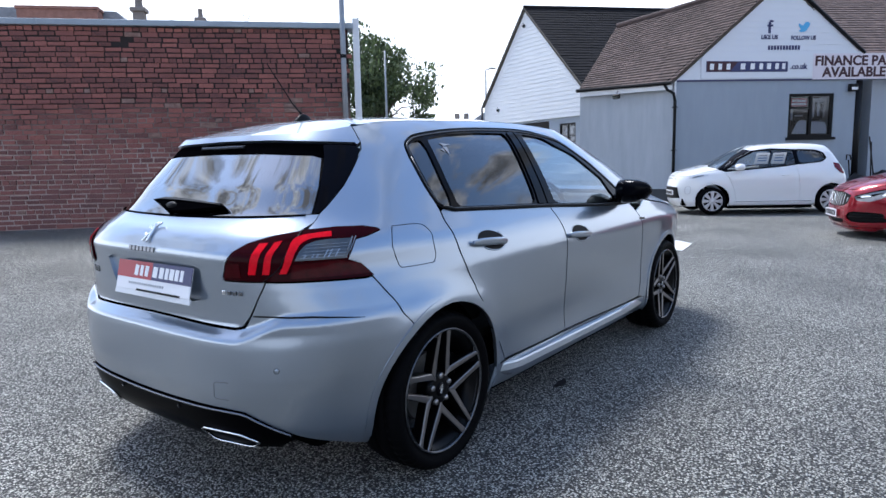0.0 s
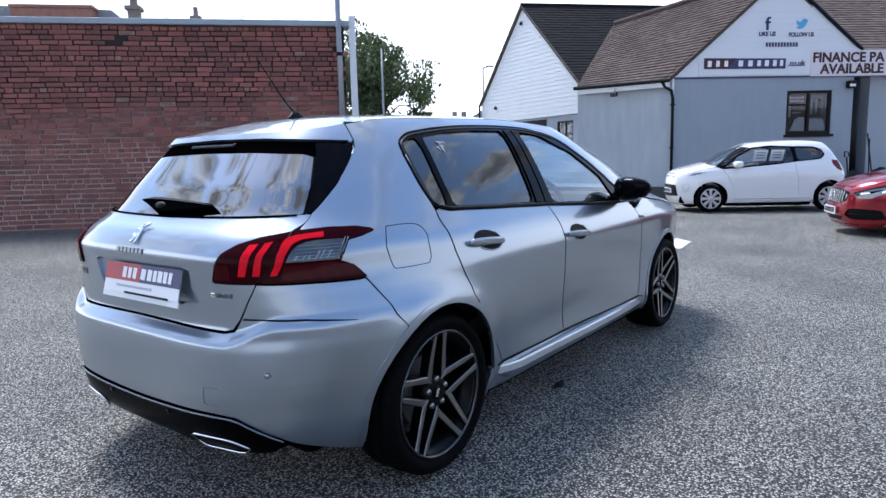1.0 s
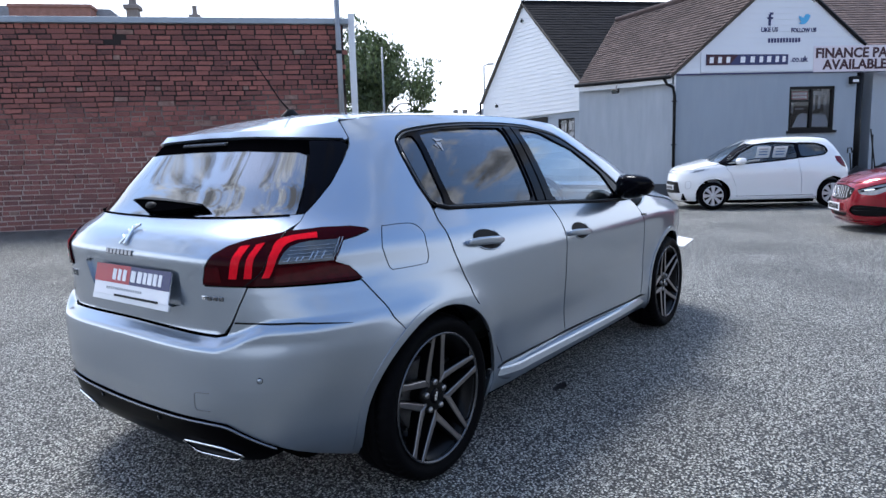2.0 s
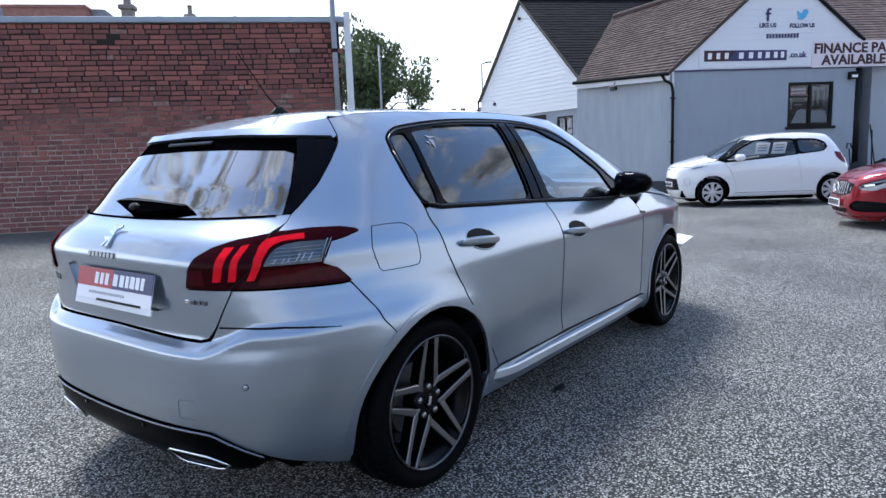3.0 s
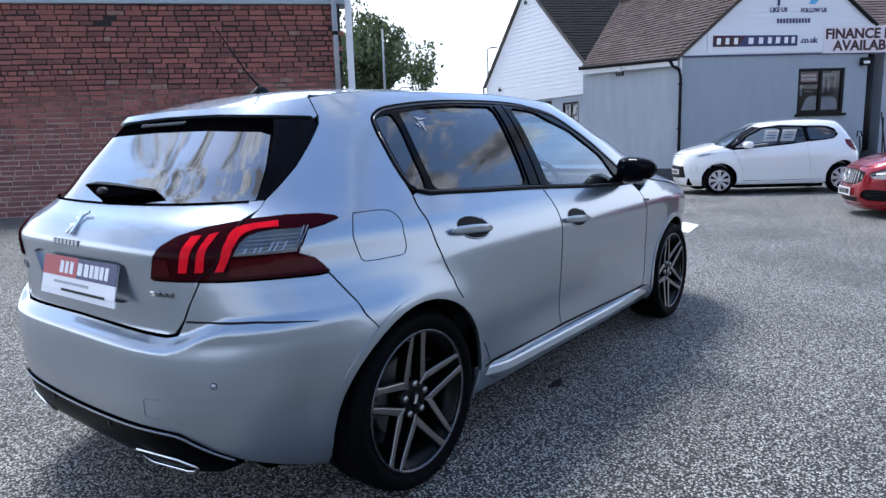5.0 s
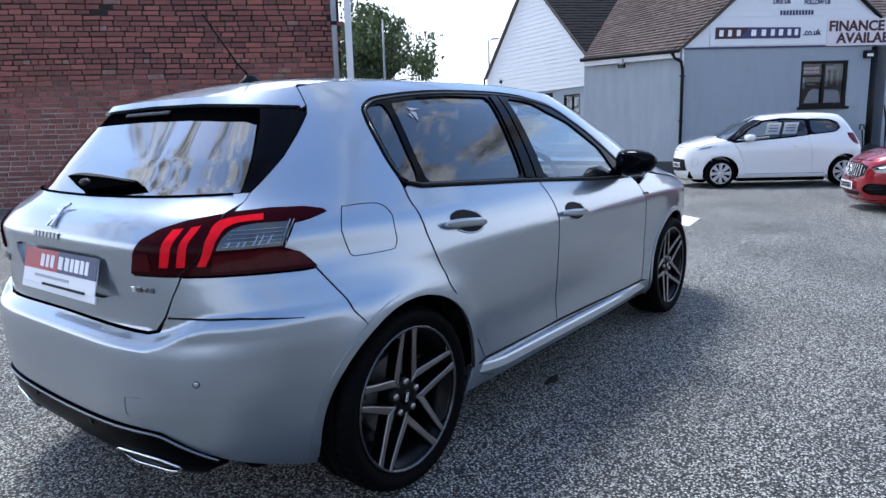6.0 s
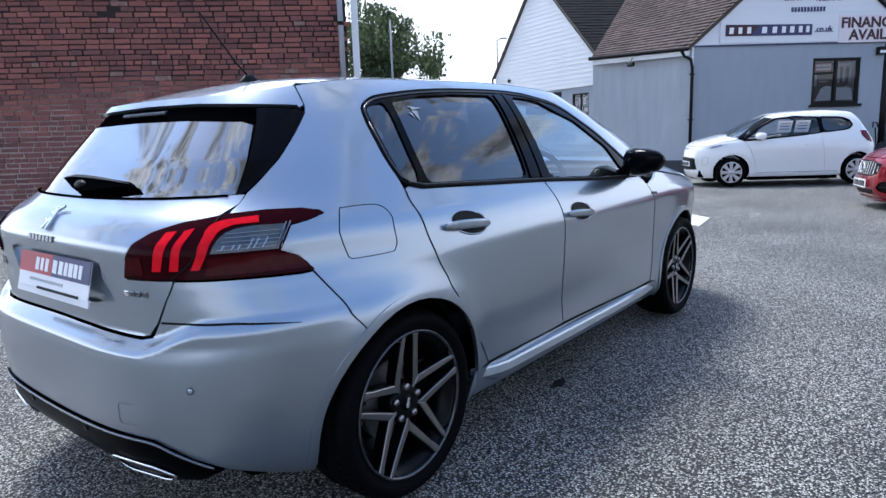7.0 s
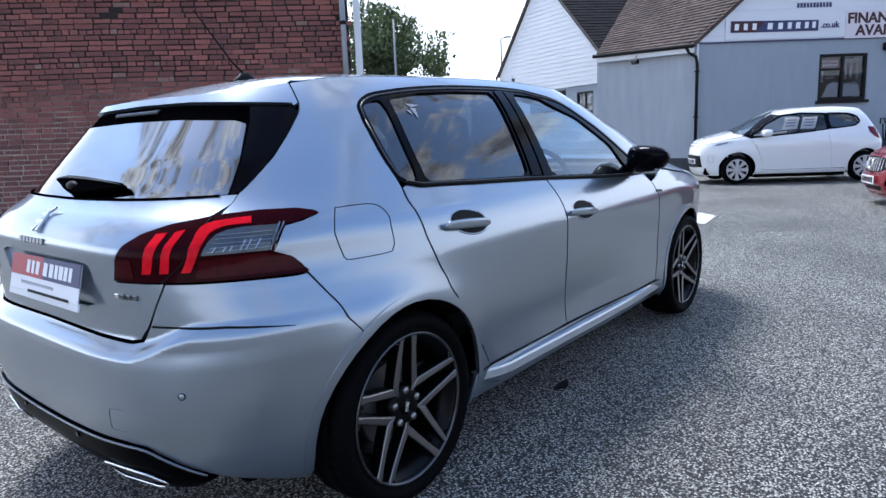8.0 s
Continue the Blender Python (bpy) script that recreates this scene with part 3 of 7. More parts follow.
def sheet(shell, outline, holes=(), gap=0.0022, step=0.03, lift=0.0, lip=0.014, surface=None):
    """A body panel: an outline in ring angle and height, with holes, laid on the shell. Returns points, normals and faces."""
    flat = [(p * WIDE, z) for p, z in outline]
    loops = [dense(shrunk(flat, gap), step * 0.6)]
    for h in holes:
        loops.append(dense(shrunk([(p * WIDE, z) for p, z in h], -gap), step * 0.6))
    pts, edges = [], []
    for lp in loops:
        base = len(pts)
        pts += lp
        edges += [(base + i, base + (i + 1) % len(lp)) for i in range(len(lp))]
    lo, hi = np.min(loops[0], axis=0), np.max(loops[0], axis=0)
    rim = np.array(pts)
    row, y = 0, lo[1]
    while y < hi[1]:
        x = lo[0] + (step / 2 if row % 2 else 0)
        while x < hi[0]:
            if np.min((rim[:, 0] - x) ** 2 + (rim[:, 1] - y) ** 2) > (0.55 * step) ** 2 and inside(loops[0], (x, y)) and not any(inside(h, (x, y)) for h in loops[1:]):
                pts.append((x, y))
            x += step
        y += step * 0.87
        row += 1
    from_cdt = geometry.delaunay_2d_cdt([Vector(p) for p in pts], edges, [], 0, 1e-6)
    vs, fs = [tuple(v) for v in from_cdt[0]], []
    for f in from_cdt[2]:
        c = (sum(vs[i][0] for i in f) / len(f), sum(vs[i][1] for i in f) / len(f))
        if inside(loops[0], c) and not any(inside(h, c) for h in loops[1:]):
            fs.append(list(f))
    if surface:
        got = [surface(*v) for v in vs]
        place, norm = [g[0] for g in got], [g[1] for g in got]
    else:
        norm = [shell.normal(x / WIDE, z) for x, z in vs]
        place = [shell.ring(x / WIDE, z) + lift * n for (x, z), n in zip(vs, norm)]
    # the folded edge
    if lip:
        count = {}
        for f in fs:
            for a, b in zip(f, f[1:] + f[:1]):
                count[(a, b)] = count.get((a, b), 0) + 1
        rims = [(a, b) for a, b in count if (b, a) not in count]
        used = {}
        for a, b in rims:
            d = place[b] - place[a]
            out = np.cross(d, norm[a])
            out = out / (np.linalg.norm(out) + 1e-9)
            quad = []
            for i in (b, a):
                for deep in (0, 1):
                    key = (i, deep)
                    if key not in used:
                        used[key] = len(place)
                        place.append(place[i] - deep * lip * norm[i])
                        norm.append(out)
            fs.append([used[(b, 0)], used[(a, 0)], used[(a, 1)], used[(b, 1)]])
    return place, norm, fs


def laid(name, data, mat, parent, mirror=False, label=""):
    """The panel as a mesh object; mirror: on the other side of the car."""
    place, norm, fs = data
    k = -1 if mirror else 1
    me = bpy.data.meshes.new(name)
    # faces look outwards
    sense = sum(np.cross(place[f[1]] - place[f[0]], place[f[2]] - place[f[0]]).dot(norm[f[0]]) for f in fs if len(f) == 3)
    turn = (sense < 0) != mirror
    me.from_pydata([(p[0], k * p[1], p[2]) for p in place], [], [f[::-1] if turn else f for f in fs])
    me.materials.append(mat)
    me.polygons.foreach_set("use_smooth", [True] * len(me.polygons))
    me.normals_split_custom_set_from_vertices([(n[0], k * n[1], n[2]) for n in norm])
    ob = new(name, me)
    ob.parent = parent
    return tagged(ob, label=label)


def round_hole(shell, ax, az, r, low, rise=1.0):
    """An arch over a wheel, open downwards to the height low, as a line of ring points from rear to front."""
    out = []
    a0 = math.asin((low - az) / r)
    for i in range(25):
        a = math.pi - a0 - (math.pi - 2 * a0) * i / 24
        out.append(shell.side(ax + r * math.cos(a), az + r * math.sin(a) * (rise if a > 0 else 1)))
    return out

# ---- the silver hatchback ----
HATCH = Shell(
    1.2,
    width=[(0.15, 0.79), (0.22, 0.85), (0.31, 0.870), (0.42, 0.874), (0.55, 0.885), (0.68, 0.8965), (0.80, 0.9045), (0.825, 0.9012), (0.85, 0.8945),
           (0.93, 0.864), (0.98, 0.835), (1.10, 0.772), (1.22, 0.700), (1.30, 0.645), (1.36, 0.592), (1.41, 0.53), (1.45, 0.45)],
    tail=[(0.15, -0.52), (0.22, -0.615), (0.30, -0.678), (0.40, -0.700), (0.46, -0.707), (0.54, -0.7075), (0.60, -0.706), (0.66, -0.699), (0.70, -0.699),
          (0.76, -0.702), (0.87, -0.712), (0.905, -0.716), (0.918, -0.714), (0.94, -0.699), (0.98, -0.664), (1.02, -0.602), (1.15, -0.485), (1.26, -0.385), (1.33, -0.325), (1.41, -0.25), (1.45, -0.2)],
    nose=[(0.15, 3.30), (0.30, 3.44), (0.55, 3.48), (0.72, 3.44), (0.83, 3.34), (0.90, 3.12), (0.95, 2.86), (1.00, 2.68), (1.20, 2.18), (1.34, 1.82), (1.45, 1.60)],
    power_rear=[(0.2, 4.6), (0.7, 4.8), (0.95, 4.6), (1.1, 4.6), (1.4, 5.0)], power_front=5.0,
    roof=[(-0.34, 1.335), (-0.2, 1.368), (0.06, 1.420), (0.5, 1.446), (1.0, 1.455), (1.5, 1.436), (1.75, 1.40), (2.0, 1.36)],
    crown=[(-0.34, 0.02), (0.1, 0.035), (0.6, 0.042), (1.8, 0.042)], axles=(0.0, 2.62), flare=0.016, tuck=0.055, haunch=0.032, shelf=0.048)


def hatchback():
    car = empty("hatchback_car", label="silver grey five-door hatchback with dark alloy wheels on asphalt", category="car")
    S = lambda x, z: HATCH.side(x, z)
    R = lambda y, z: HATCH.rear(y, z)
    both = (False, True)

    def panel(name, outline, mat=M_SILVER, holes=(), sides=both, label="", parent=car, **k):
        data = sheet(HATCH, outline, holes, **k)
        return [laid(name, data, mat, parent, m, label) for m in sides]

    # lines that panels share, on the right side
    rear_cut = spline([S(0.087, 1.053), S(0.092, 1.02), S(0.105, 0.93), S(0.119, 0.853), S(0.155, 0.75), S(0.206, 0.649), S(0.262, 0.565), S(0.323, 0.486), S(0.385, 0.41), S(0.440, 0.332)])
    mid_cut = spline([S(0.946, 0.985), S(0.975, 0.92), S(0.995, 0.863), S(1.009, 0.754), S(1.036, 0.586), S(1.065, 0.42), S(1.075, 0.325)])
    front_cut = spline([S(1.93, 0.94), S(2.03, 0.86), S(2.085, 0.747), S(2.13, 0.60), S(2.15, 0.45), S(2.13, 0.315)])
    belt_rear = [S(0.118, 1.032), S(0.179, 1.018), S(0.479, 1.005), S(0.7, 0.996), S(0.946, 0.985)]
    belt_front = [S(0.946, 0.985), S(1.2, 0.970), S(1.45, 0.955), S(1.74, 0.943), S(1.93, 0.94)]
    dlo = spline([S(0.066, 1.24), S(0.080, 1.290), S(0.129, 1.322), S(0.208, 1.342), S(0.428, 1.366), S(0.676, 1.379), S(1.005, 1.383), S(1.220, 1.370),
                  S(1.423, 1.332), S(1.594, 1.243), S(1.747, 1.143), S(1.896, 1.028), S(1.95, 0.965)], 4) + belt_front[::-1] + belt_rear[::-1] \
        + spline([S(0.087, 1.053), S(0.073, 1.10), S(0.066, 1.17)], 3)

    # doors
    rear_arch = round_hole(HATCH, 0.0, 0.325, 0.352, 0.17)
    front_arch = round_hole(HATCH, 2.62, 0.325, 0.352, 0.17)
    panel("rear_door", belt_rear + mid_cut[1:] + [S(0.9, 0.322), S(0.6, 0.327)] + rear_cut[::-1][:-6], step=0.028, gap=0.0032)
    panel("front_door", belt_front + front_cut[1:] + [S(1.9, 0.312), S(1.5, 0.318)] + mid_cut[::-1][:-1], step=0.03, gap=0.0032)
    # sill and its skirt
    panel("sill", [S(0.318, 0.23), S(0.340, 0.325), S(0.6, 0.322), S(1.2, 0.316), S(1.8, 0.308), S(2.2, 0.305), S(2.27, 0.21), S(1.2, 0.205), S(0.5, 0.205)], step=0.04)
    # rear quarter with the roof rail and the fuel flap's hole
    gate_cut = spline([R(-0.478, 1.302), R(-0.535, 1.24), R(-0.585, 1.16), R(-0.640, 1.052), S(-0.506, 0.982), S(-0.575, 0.91), R(-0.610, 0.835)])
    flap = spline([S(x, z) for x, z in ((-0.191, 0.977), (-0.174, 0.986), (-0.084, 0.987), (-0.040, 0.980), (-0.019, 0.960), (-0.015, 0.930), (-0.020, 0.870), (-0.030, 0.848), (-0.051, 0.838), (-0.180, 0.837), (-0.200, 0.843), (-0.207, 0.860))], 4, closed=True)
    light = lamp_outline()
    fin = fin_outline()
    roof_edge = [(p, HATCH.edge(p) - 0.002) for p in np.linspace(S(-0.105, 1.36)[0], S(1.78, 1.36)[0], 40)]
    a_post = [S(2.02, 1.20), S(2.22, 1.07), S(2.33, 0.995), S(2.25, 0.952)]
    quarter = (rear_cut[5:] + [S(0.36, 0.327), S(0.335, 0.25)] + [p for p in rear_arch[::-1] if p[0] > S(-0.199, 0.61)[0]]
               + [S(-0.204, 0.620), S(-0.26, 0.72), S(-0.322, 0.823)] + light_back() + gate_side() + fin_side() + roof_edge + a_post + dlo_ring(dlo, S))
    panel("rear_quarter_panel", quarter, holes=[flap], step=0.03, gap=0.0014)
    panel("fuel_flap", flap, step=0.03, gap=0.0012)
    # front wing
    panel("front_wing", front_cut[4:] + [S(2.2, 0.30), S(2.26, 0.2)] + [p for p in front_arch] + [S(3.1, 0.17), S(3.12, 0.55), S(3.05, 0.74), S(2.9, 0.86), S(2.6, 0.90), S(2.35, 0.930), S(2.22, 0.945)], step=0.04)
    front = [HATCH.front(y, z) for y, z in ((0.0, 0.88), (-0.4, 0.875), (-0.62, 0.86))]
    panel("front_bumper", [S(3.1, 0.17), S(3.12, 0.55), S(3.05, 0.74)] + [HATCH.front(-0.5, 0.74), HATCH.front(0.0, 0.74), HATCH.front(0.0, 0.17), HATCH.front(-0.5, 0.17)], step=0.05)
    panel("bonnet", [S(3.05, 0.75), S(2.9, 0.868), S(2.6, 0.908), S(2.35, 0.938), S(2.25, 0.952), S(2.33, 0.985), HATCH.front(-0.5, 1.0), HATCH.front(0, 1.005), HATCH.front(0.0, 0.75), HATCH.front(-0.5, 0.75)], step=0.05)
    panel("windscreen", [S(2.33, 0.99), S(2.02, 1.20), S(1.80, 1.34), HATCH.front(-0.35, 1.37), HATCH.front(0, 1.38), HATCH.front(0, 1.01), HATCH.front(-0.5, 1.005)], M_GLASS, step=0.05, gap=0.012)

    # glass along the side and its black surround
    q_glass = softened([S(0.100, 1.285), S(0.140, 1.306), S(0.205, 1.313), S(0.182, 1.037), S(0.138, 1.041), S(0.112, 1.066)], 2, 0.15)
    r_glass = softened([S(0.243, 1.322), S(0.394, 1.341), S(0.634, 1.355), S(0.906, 1.358), S(0.838, 1.012), S(0.5, 1.024), S(0.222, 1.036)], 2, 0.06)
    f_glass = softened([S(1.062, 1.356), S(1.285, 1.336), S(1.514, 1.246), S(1.720, 1.108), S(1.80, 0.968), S(1.548, 0.972), S(1.026, 0.998)], 2, 0.06)
    panel("window_surround", dlo, M_GLOSS_BLACK, holes=[q_glass, r_glass, f_glass], lift=-0.004, gap=0.002, step=0.03)
    for m in both:
        k = -1 if m else 1
        edge_line = [HATCH.place((u / WIDE, z), -0.002) for u, z in shrunk([(p * WIDE, z) for p, z in dlo], 0.011)]
        part("window_trim", tube([(p[0], k * p[1], p[2]) for p in edge_line + edge_line[:1]], 0.0036, 6), M_TRIM, car, smooth=True)
    panel("quarter_light", q_glass, M_PRIVACY, lift=-0.010, gap=-0.004, lip=0)
    panel("rear_door_window", r_glass, M_PRIVACY, lift=-0.012, gap=-0.004, lip=0)
    panel("front_door_window", f_glass, M_GLASS, lift=-0.012, gap=-0.004, lip=0)
    # bright edge strip and the raised weather strip along the belt
    for m in both:
        k = -1 if m else 1
        bm = bmesh.new()
        line = [HATCH.place(q, 0.004) for q in belt_rear + belt_front[1:]]
        add_tube(bm, [(p[0], k * p[1], p[2] + 0.004) for p in line], 0.007, 8)
        part("weather_strip", bm, M_RUBBER, car, smooth=True)
        # pillar covers between the doors
    panel("pillar_cover", [S(0.925, 1.362), S(0.985, 1.366), S(0.930, 1.002), S(0.856, 1.006)], M_GLOSS_BLACK, lift=0.002, gap=0.001, lip=0.004)
    panel("pillar_cover", [S(0.997, 1.366), S(1.045, 1.360), S(1.010, 0.996), S(0.944, 1.000)], M_GLOSS_BLACK, lift=0.002, gap=0.001, lip=0.004)

    # roof
    ring_ = [HATCH.ring(p, HATCH.edge(p)) for p in np.linspace(0.0, math.pi, 90)]

    def top(x, y):
        z = HATCH.roof(x, y)
        e = 0.004
        n = np.array((-(HATCH.roof(x + e, y) - HATCH.roof(x - e, y)) / (2 * e), -(HATCH.roof(x, y + e) - HATCH.roof(x, y - e)) / (2 * e), 1))
        return np.array((x, y, z)), n / np.linalg.norm(n)
    seam = lambda y: 0.015 - 0.115 * (abs(y) / 0.55) ** 2.5
    right = [(p[0], p[1]) for p in ring_ if p[0] > seam(p[1])]
    left = [(x, -y) for x, y in right[::-1]]
    y_end = right[0][1]
    across = [(seam(y), y) for y in np.linspace(-y_end, y_end, 24)]
    laid("roof", sheet(HATCH, [(x / WIDE, y) for x, y in right + left + across[1:-1]], gap=0.002, step=0.05, surface=lambda u, v: top(u, v), lip=0.012), M_SILVER, car)
    right = [(p[0], p[1]) for p in ring_ if p[0] <= seam(p[1])]
    left = [(x, -y) for x, y in right[::-1]][:-1]
    laid("spoiler_top", sheet(HATCH, [(x / WIDE, y) for x, y in left + right + across[::-1][1:-1]], gap=0.002, step=0.04, surface=lambda u, v: top(u, v), lip=0.004), M_SILVER, car)

    # turned-out edges of the wheel arches
    for ax, low in ((0.0, 0.23), (2.62, 0.23)):
        outer, inner = round_hole(HATCH, ax, 0.325, 0.381, low), round_hole(HATCH, ax, 0.325, 0.3535, low)
        panel("arch_lip", outer + inner[::-1], gap=0, lift=0.0035, lip=0.004, step=0.02)
    # small dark badges on the wings, a pale sticker in the rear door glass
    for m in both:
        laid("wing_badge", sheet(HATCH, [S(2.03, 0.846), S(2.11, 0.840), S(2.11, 0.828), S(2.03, 0.833)], gap=0, lift=0.003, lip=0.003, step=0.02), M_GLOSS_BLACK, car, m)
    for a, b, c in ((S(0.315, 1.306), S(0.385, 1.300), S(0.330, 1.292)), (S(0.322, 1.290), S(0.352, 1.288), S(0.338, 1.250)), (S(0.30, 1.28), S(0.318, 1.282), S(0.322, 1.262))):
        laid("window_sticker", sheet(HATCH, [a, b, c], gap=0, lift=-0.009, lip=0, step=0.01), M_GREY_INK, car, False)

    tail_end(car, panel, S, R, light, fin)
    handles(car)
    skirt(car)
    mirrors(car)
    cabin(car)
    for x in (0.0, 2.62):
        wheel_into(car, x, -0.768, False, 0.0 if x == 0 else 0.35)
        wheel_into(car, x, 0.768, True, 0.2)
    return car


def dlo_ring(dlo, S):
    """The window opening's edge, from the front foot over the top to the rear foot."""
    last = S(1.95, 0.965)
    out = []
    for p in dlo:
        out.append(p)
        if abs(p[0] - last[0]) < 1e-6 and abs(p[1] - last[1]) < 1e-6:
            break
    back = spline([S(0.087, 1.053), S(0.073, 1.10), S(0.066, 1.17)], 3)
    return out[::-1] + back[::-1]


def lamp_outline():
    S, R = HATCH.side, HATCH.rear
    return [R(-0.459, 0.835), R(-0.475, 0.888), R(-0.497, 0.927), R(-0.530, 0.953), R(-0.584, 0.974), S(-0.483, 0.994), S(-0.391, 0.999), S(-0.300, 0.996), S(-0.252, 0.986), S(-0.243, 0.977),
            S(-0.300, 0.963), S(-0.352, 0.955), S(-0.380, 0.92), S(-0.400, 0.890), S(-0.354, 0.870), S(-0.332, 0.846), S(-0.317, 0.825), S(-0.355, 0.823),
            S(-0.515, 0.828), R(-0.617, 0.833)]


def light_back():
    """The lamp's edge that the quarter panel follows, from its low rear tip up and round to the tailgate."""
    S = HATCH.side
    return [S(-0.332, 0.846), S(-0.354, 0.870), S(-0.400, 0.890), S(-0.380, 0.92), S(-0.352, 0.955), S(-0.300, 0.963), S(-0.243, 0.977), S(-0.252, 0.986), S(-0.300, 0.996), S(-0.391, 0.999), S(-0.483, 0.994)]


def gate_side():
    """The quarter panel's edge along the tailgate, from the lamp up to the black fin."""
    S, R = HATCH.side, HATCH.rear
    return [S(-0.470, 1.003), S(-0.438, 1.022), R(-0.640, 1.046)]


def fin_outline():
    S, R = HATCH.side, HATCH.rear
    return [R(-0.500, 1.294), R(-0.545, 1.292), S(-0.150, 1.288), S(-0.133, 1.274), S(-0.20, 1.21), S(-0.28, 1.14), S(-0.36, 1.08), R(-0.640, 1.046), R(-0.622, 1.046), R(-0.586, 1.14), R(-0.535, 1.24)]


def fin_side():
    S = HATCH.side
    return [S(-0.36, 1.08), S(-0.28, 1.14), S(-0.20, 1.21), S(-0.133, 1.274), S(-0.118, 1.30)]


def on_shell(shell, q, lift=0.0, turn=0.0):
    """A pose on the body: z outwards, y up, x to the right of someone who looks at it."""
    p, n = Vector(shell.ring(*q)), Vector(shell.normal(*q))
    up = (Vector((0, 0, 1)) - n * n.z).normalized()
    right = up.cross(n)
    m = Matrix((right, up, n)).transposed().to_4x4()
    return Matrix.Translation(p + n * lift) @ m @ Matrix.Rotation(turn, 4, "Z")


def mirrored(line):
    """A closed outline from the half on the right of the middle."""
    return line + [(-p, z) for p, z in line[::-1] if abs(p) > 1e-6]


def tail_end(car, panel, S, R, light, fin):
    one = (False,)
    # tailgate below the window
    gate = [R(0, 0.673), R(-0.23, 0.671), R(-0.486, 0.668), R(-0.516, 0.674), R(-0.546, 0.711), R(-0.581, 0.77), R(-0.614, 0.829), R(-0.462, 0.830), R(-0.455, 0.845),
            R(-0.471, 0.892), R(-0.493, 0.931), R(-0.528, 0.957), R(-0.584, 0.979), S(-0.506, 0.992), S(-0.440, 1.020), R(-0.640, 1.044), R(-0.600, 1.043), R(-0.462, 1.036),
            R(-0.25, 1.033), R(0, 1.031)]
    recess = softened([R(0.315, 0.874), R(-0.345, 0.874), R(-0.322, 0.742), R(0.270, 0.742)], 2, 0.08)
    panel("tailgate", mirrored(gate), holes=[recess], sides=one, step=0.02, gap=0.0014)
    panel("plate_recess", softened([R(0.335, 0.890), R(-0.355, 0.890), R(-0.315, 0.725), R(0.285, 0.725)], 1, 0.05), sides=one, lift=-0.013, gap=0, lip=0)
    # window, band over it and the side fins
    glass = [R(0, 1.264), R(-0.3, 1.260), R(-0.500, 1.250), R(-0.528, 1.240), R(-0.582, 1.14), R(-0.618, 1.049), R(-0.462, 1.040), R(-0.25, 1.037), R(0, 1.035)]
    panel("rear_window", mirrored(glass), M_PRIVACY_REAR, sides=one, lift=-0.004, gap=-0.003, lip=0, step=0.02)
    seal = [HATCH.place(R(y, 1.031 + 0.010 * abs(y / 0.6) ** 1.5), 0.0005) for y in np.linspace(-0.612, 0.612, 30)]
    part("window_seal", tube([tuple(p) for p in seal], 0.0045, 6), M_BAND, car)
    laid("glass_border", sheet(HATCH, [R(-0.530, 1.24), R(-0.582, 1.14), R(-0.616, 1.050), R(-0.588, 1.047), R(-0.548, 1.14), R(-0.494, 1.246)], gap=0, lift=-0.0015, lip=0, step=0.03), M_BAND, car, True, "black printed border of the rear window")
    panel("spoiler_underside", mirrored([R(0, 1.322), R(-0.3, 1.317), R(-0.500, 1.308), R(-0.560, 1.304), R(-0.545, 1.245), R(-0.525, 1.249), R(-0.500, 1.255), R(-0.3, 1.264), R(0, 1.268)]),
          M_BAND, sides=one, lift=-0.012, gap=0.0, lip=0)
    panel("spoiler_fin", softened(fin, 1, 0.1), M_GLOSS_BLACK, lift=0.001)
    edge = [(p, HATCH.edge(p) - 0.001) for p in np.linspace(0, S(-0.110, 1.36)[0], 16)]
    lip_ = [(0.0, 1.319), R(-0.3, 1.314), R(-0.500, 1.304), R(-0.560, 1.300), S(-0.140, 1.291), S(-0.122, 1.300)] + edge[::-1]
    panel("spoiler", mirrored(lip_), sides=one, lift=0.002, gap=0.0, lip=0.03, step=0.025)
    # high brake lamp
    bm = bmesh.new()
    add_box(bm, (0.30, 0.016, 0.012), bevel=0.004)
    lamp = part("brake_lamp", bm, M_LAMP_DARK, car, "unlit clear high brake lamp")
    lamp.matrix_basis = on_shell(HATCH, R(0.0, 1.296), -0.006)
    for i in range(14):
        led = part("led", box((0.008, 0.005, 0.004), (-0.13 + 0.02 * i, 0, 0.005)), M_CHROME_DARK, lamp)
    # bumper, a dark strip painting its crease's shade, and the valance
    arch = [p for p in round_hole(HATCH, 0.0, 0.325, 0.352, 0.19) if p[0] <= S(-0.199, 0.61)[0]]
    bumper = [R(0, 0.667), R(-0.23, 0.665), R(-0.494, 0.662), R(-0.526, 0.669), R(-0.549, 0.708), R(-0.5835, 0.77), R(-0.617, 0.828), S(-0.515, 0.824), S(-0.355, 0.819), S(-0.324, 0.821),
              S(-0.262, 0.72), S(-0.206, 0.622)] + arch[::-1] + [S(-0.36, 0.205), S(-0.483, 0.245), R(-0.655, 0.300), R(-0.632, 0.318), R(-0.586, 0.353), R(-0.538, 0.383), R(-0.46, 0.389),
              R(-0.371, 0.388), R(-0.101, 0.379), R(0, 0.378)]
    panel("rear_bumper", mirrored(bumper), sides=one, step=0.0105, gap=0.0014)
    panel("bumper_crease", [R(-0.557, 0.716), R(-0.60, 0.7165), S(-0.547, 0.714), S(-0.48, 0.706), S(-0.40, 0.695), S(-0.40, 0.693), S(-0.48, 0.701), S(-0.547, 0.708), R(-0.60, 0.7105), R(-0.557, 0.710)],
          M_RUBBER, lift=0.0012, gap=0, lip=0, step=0.01)
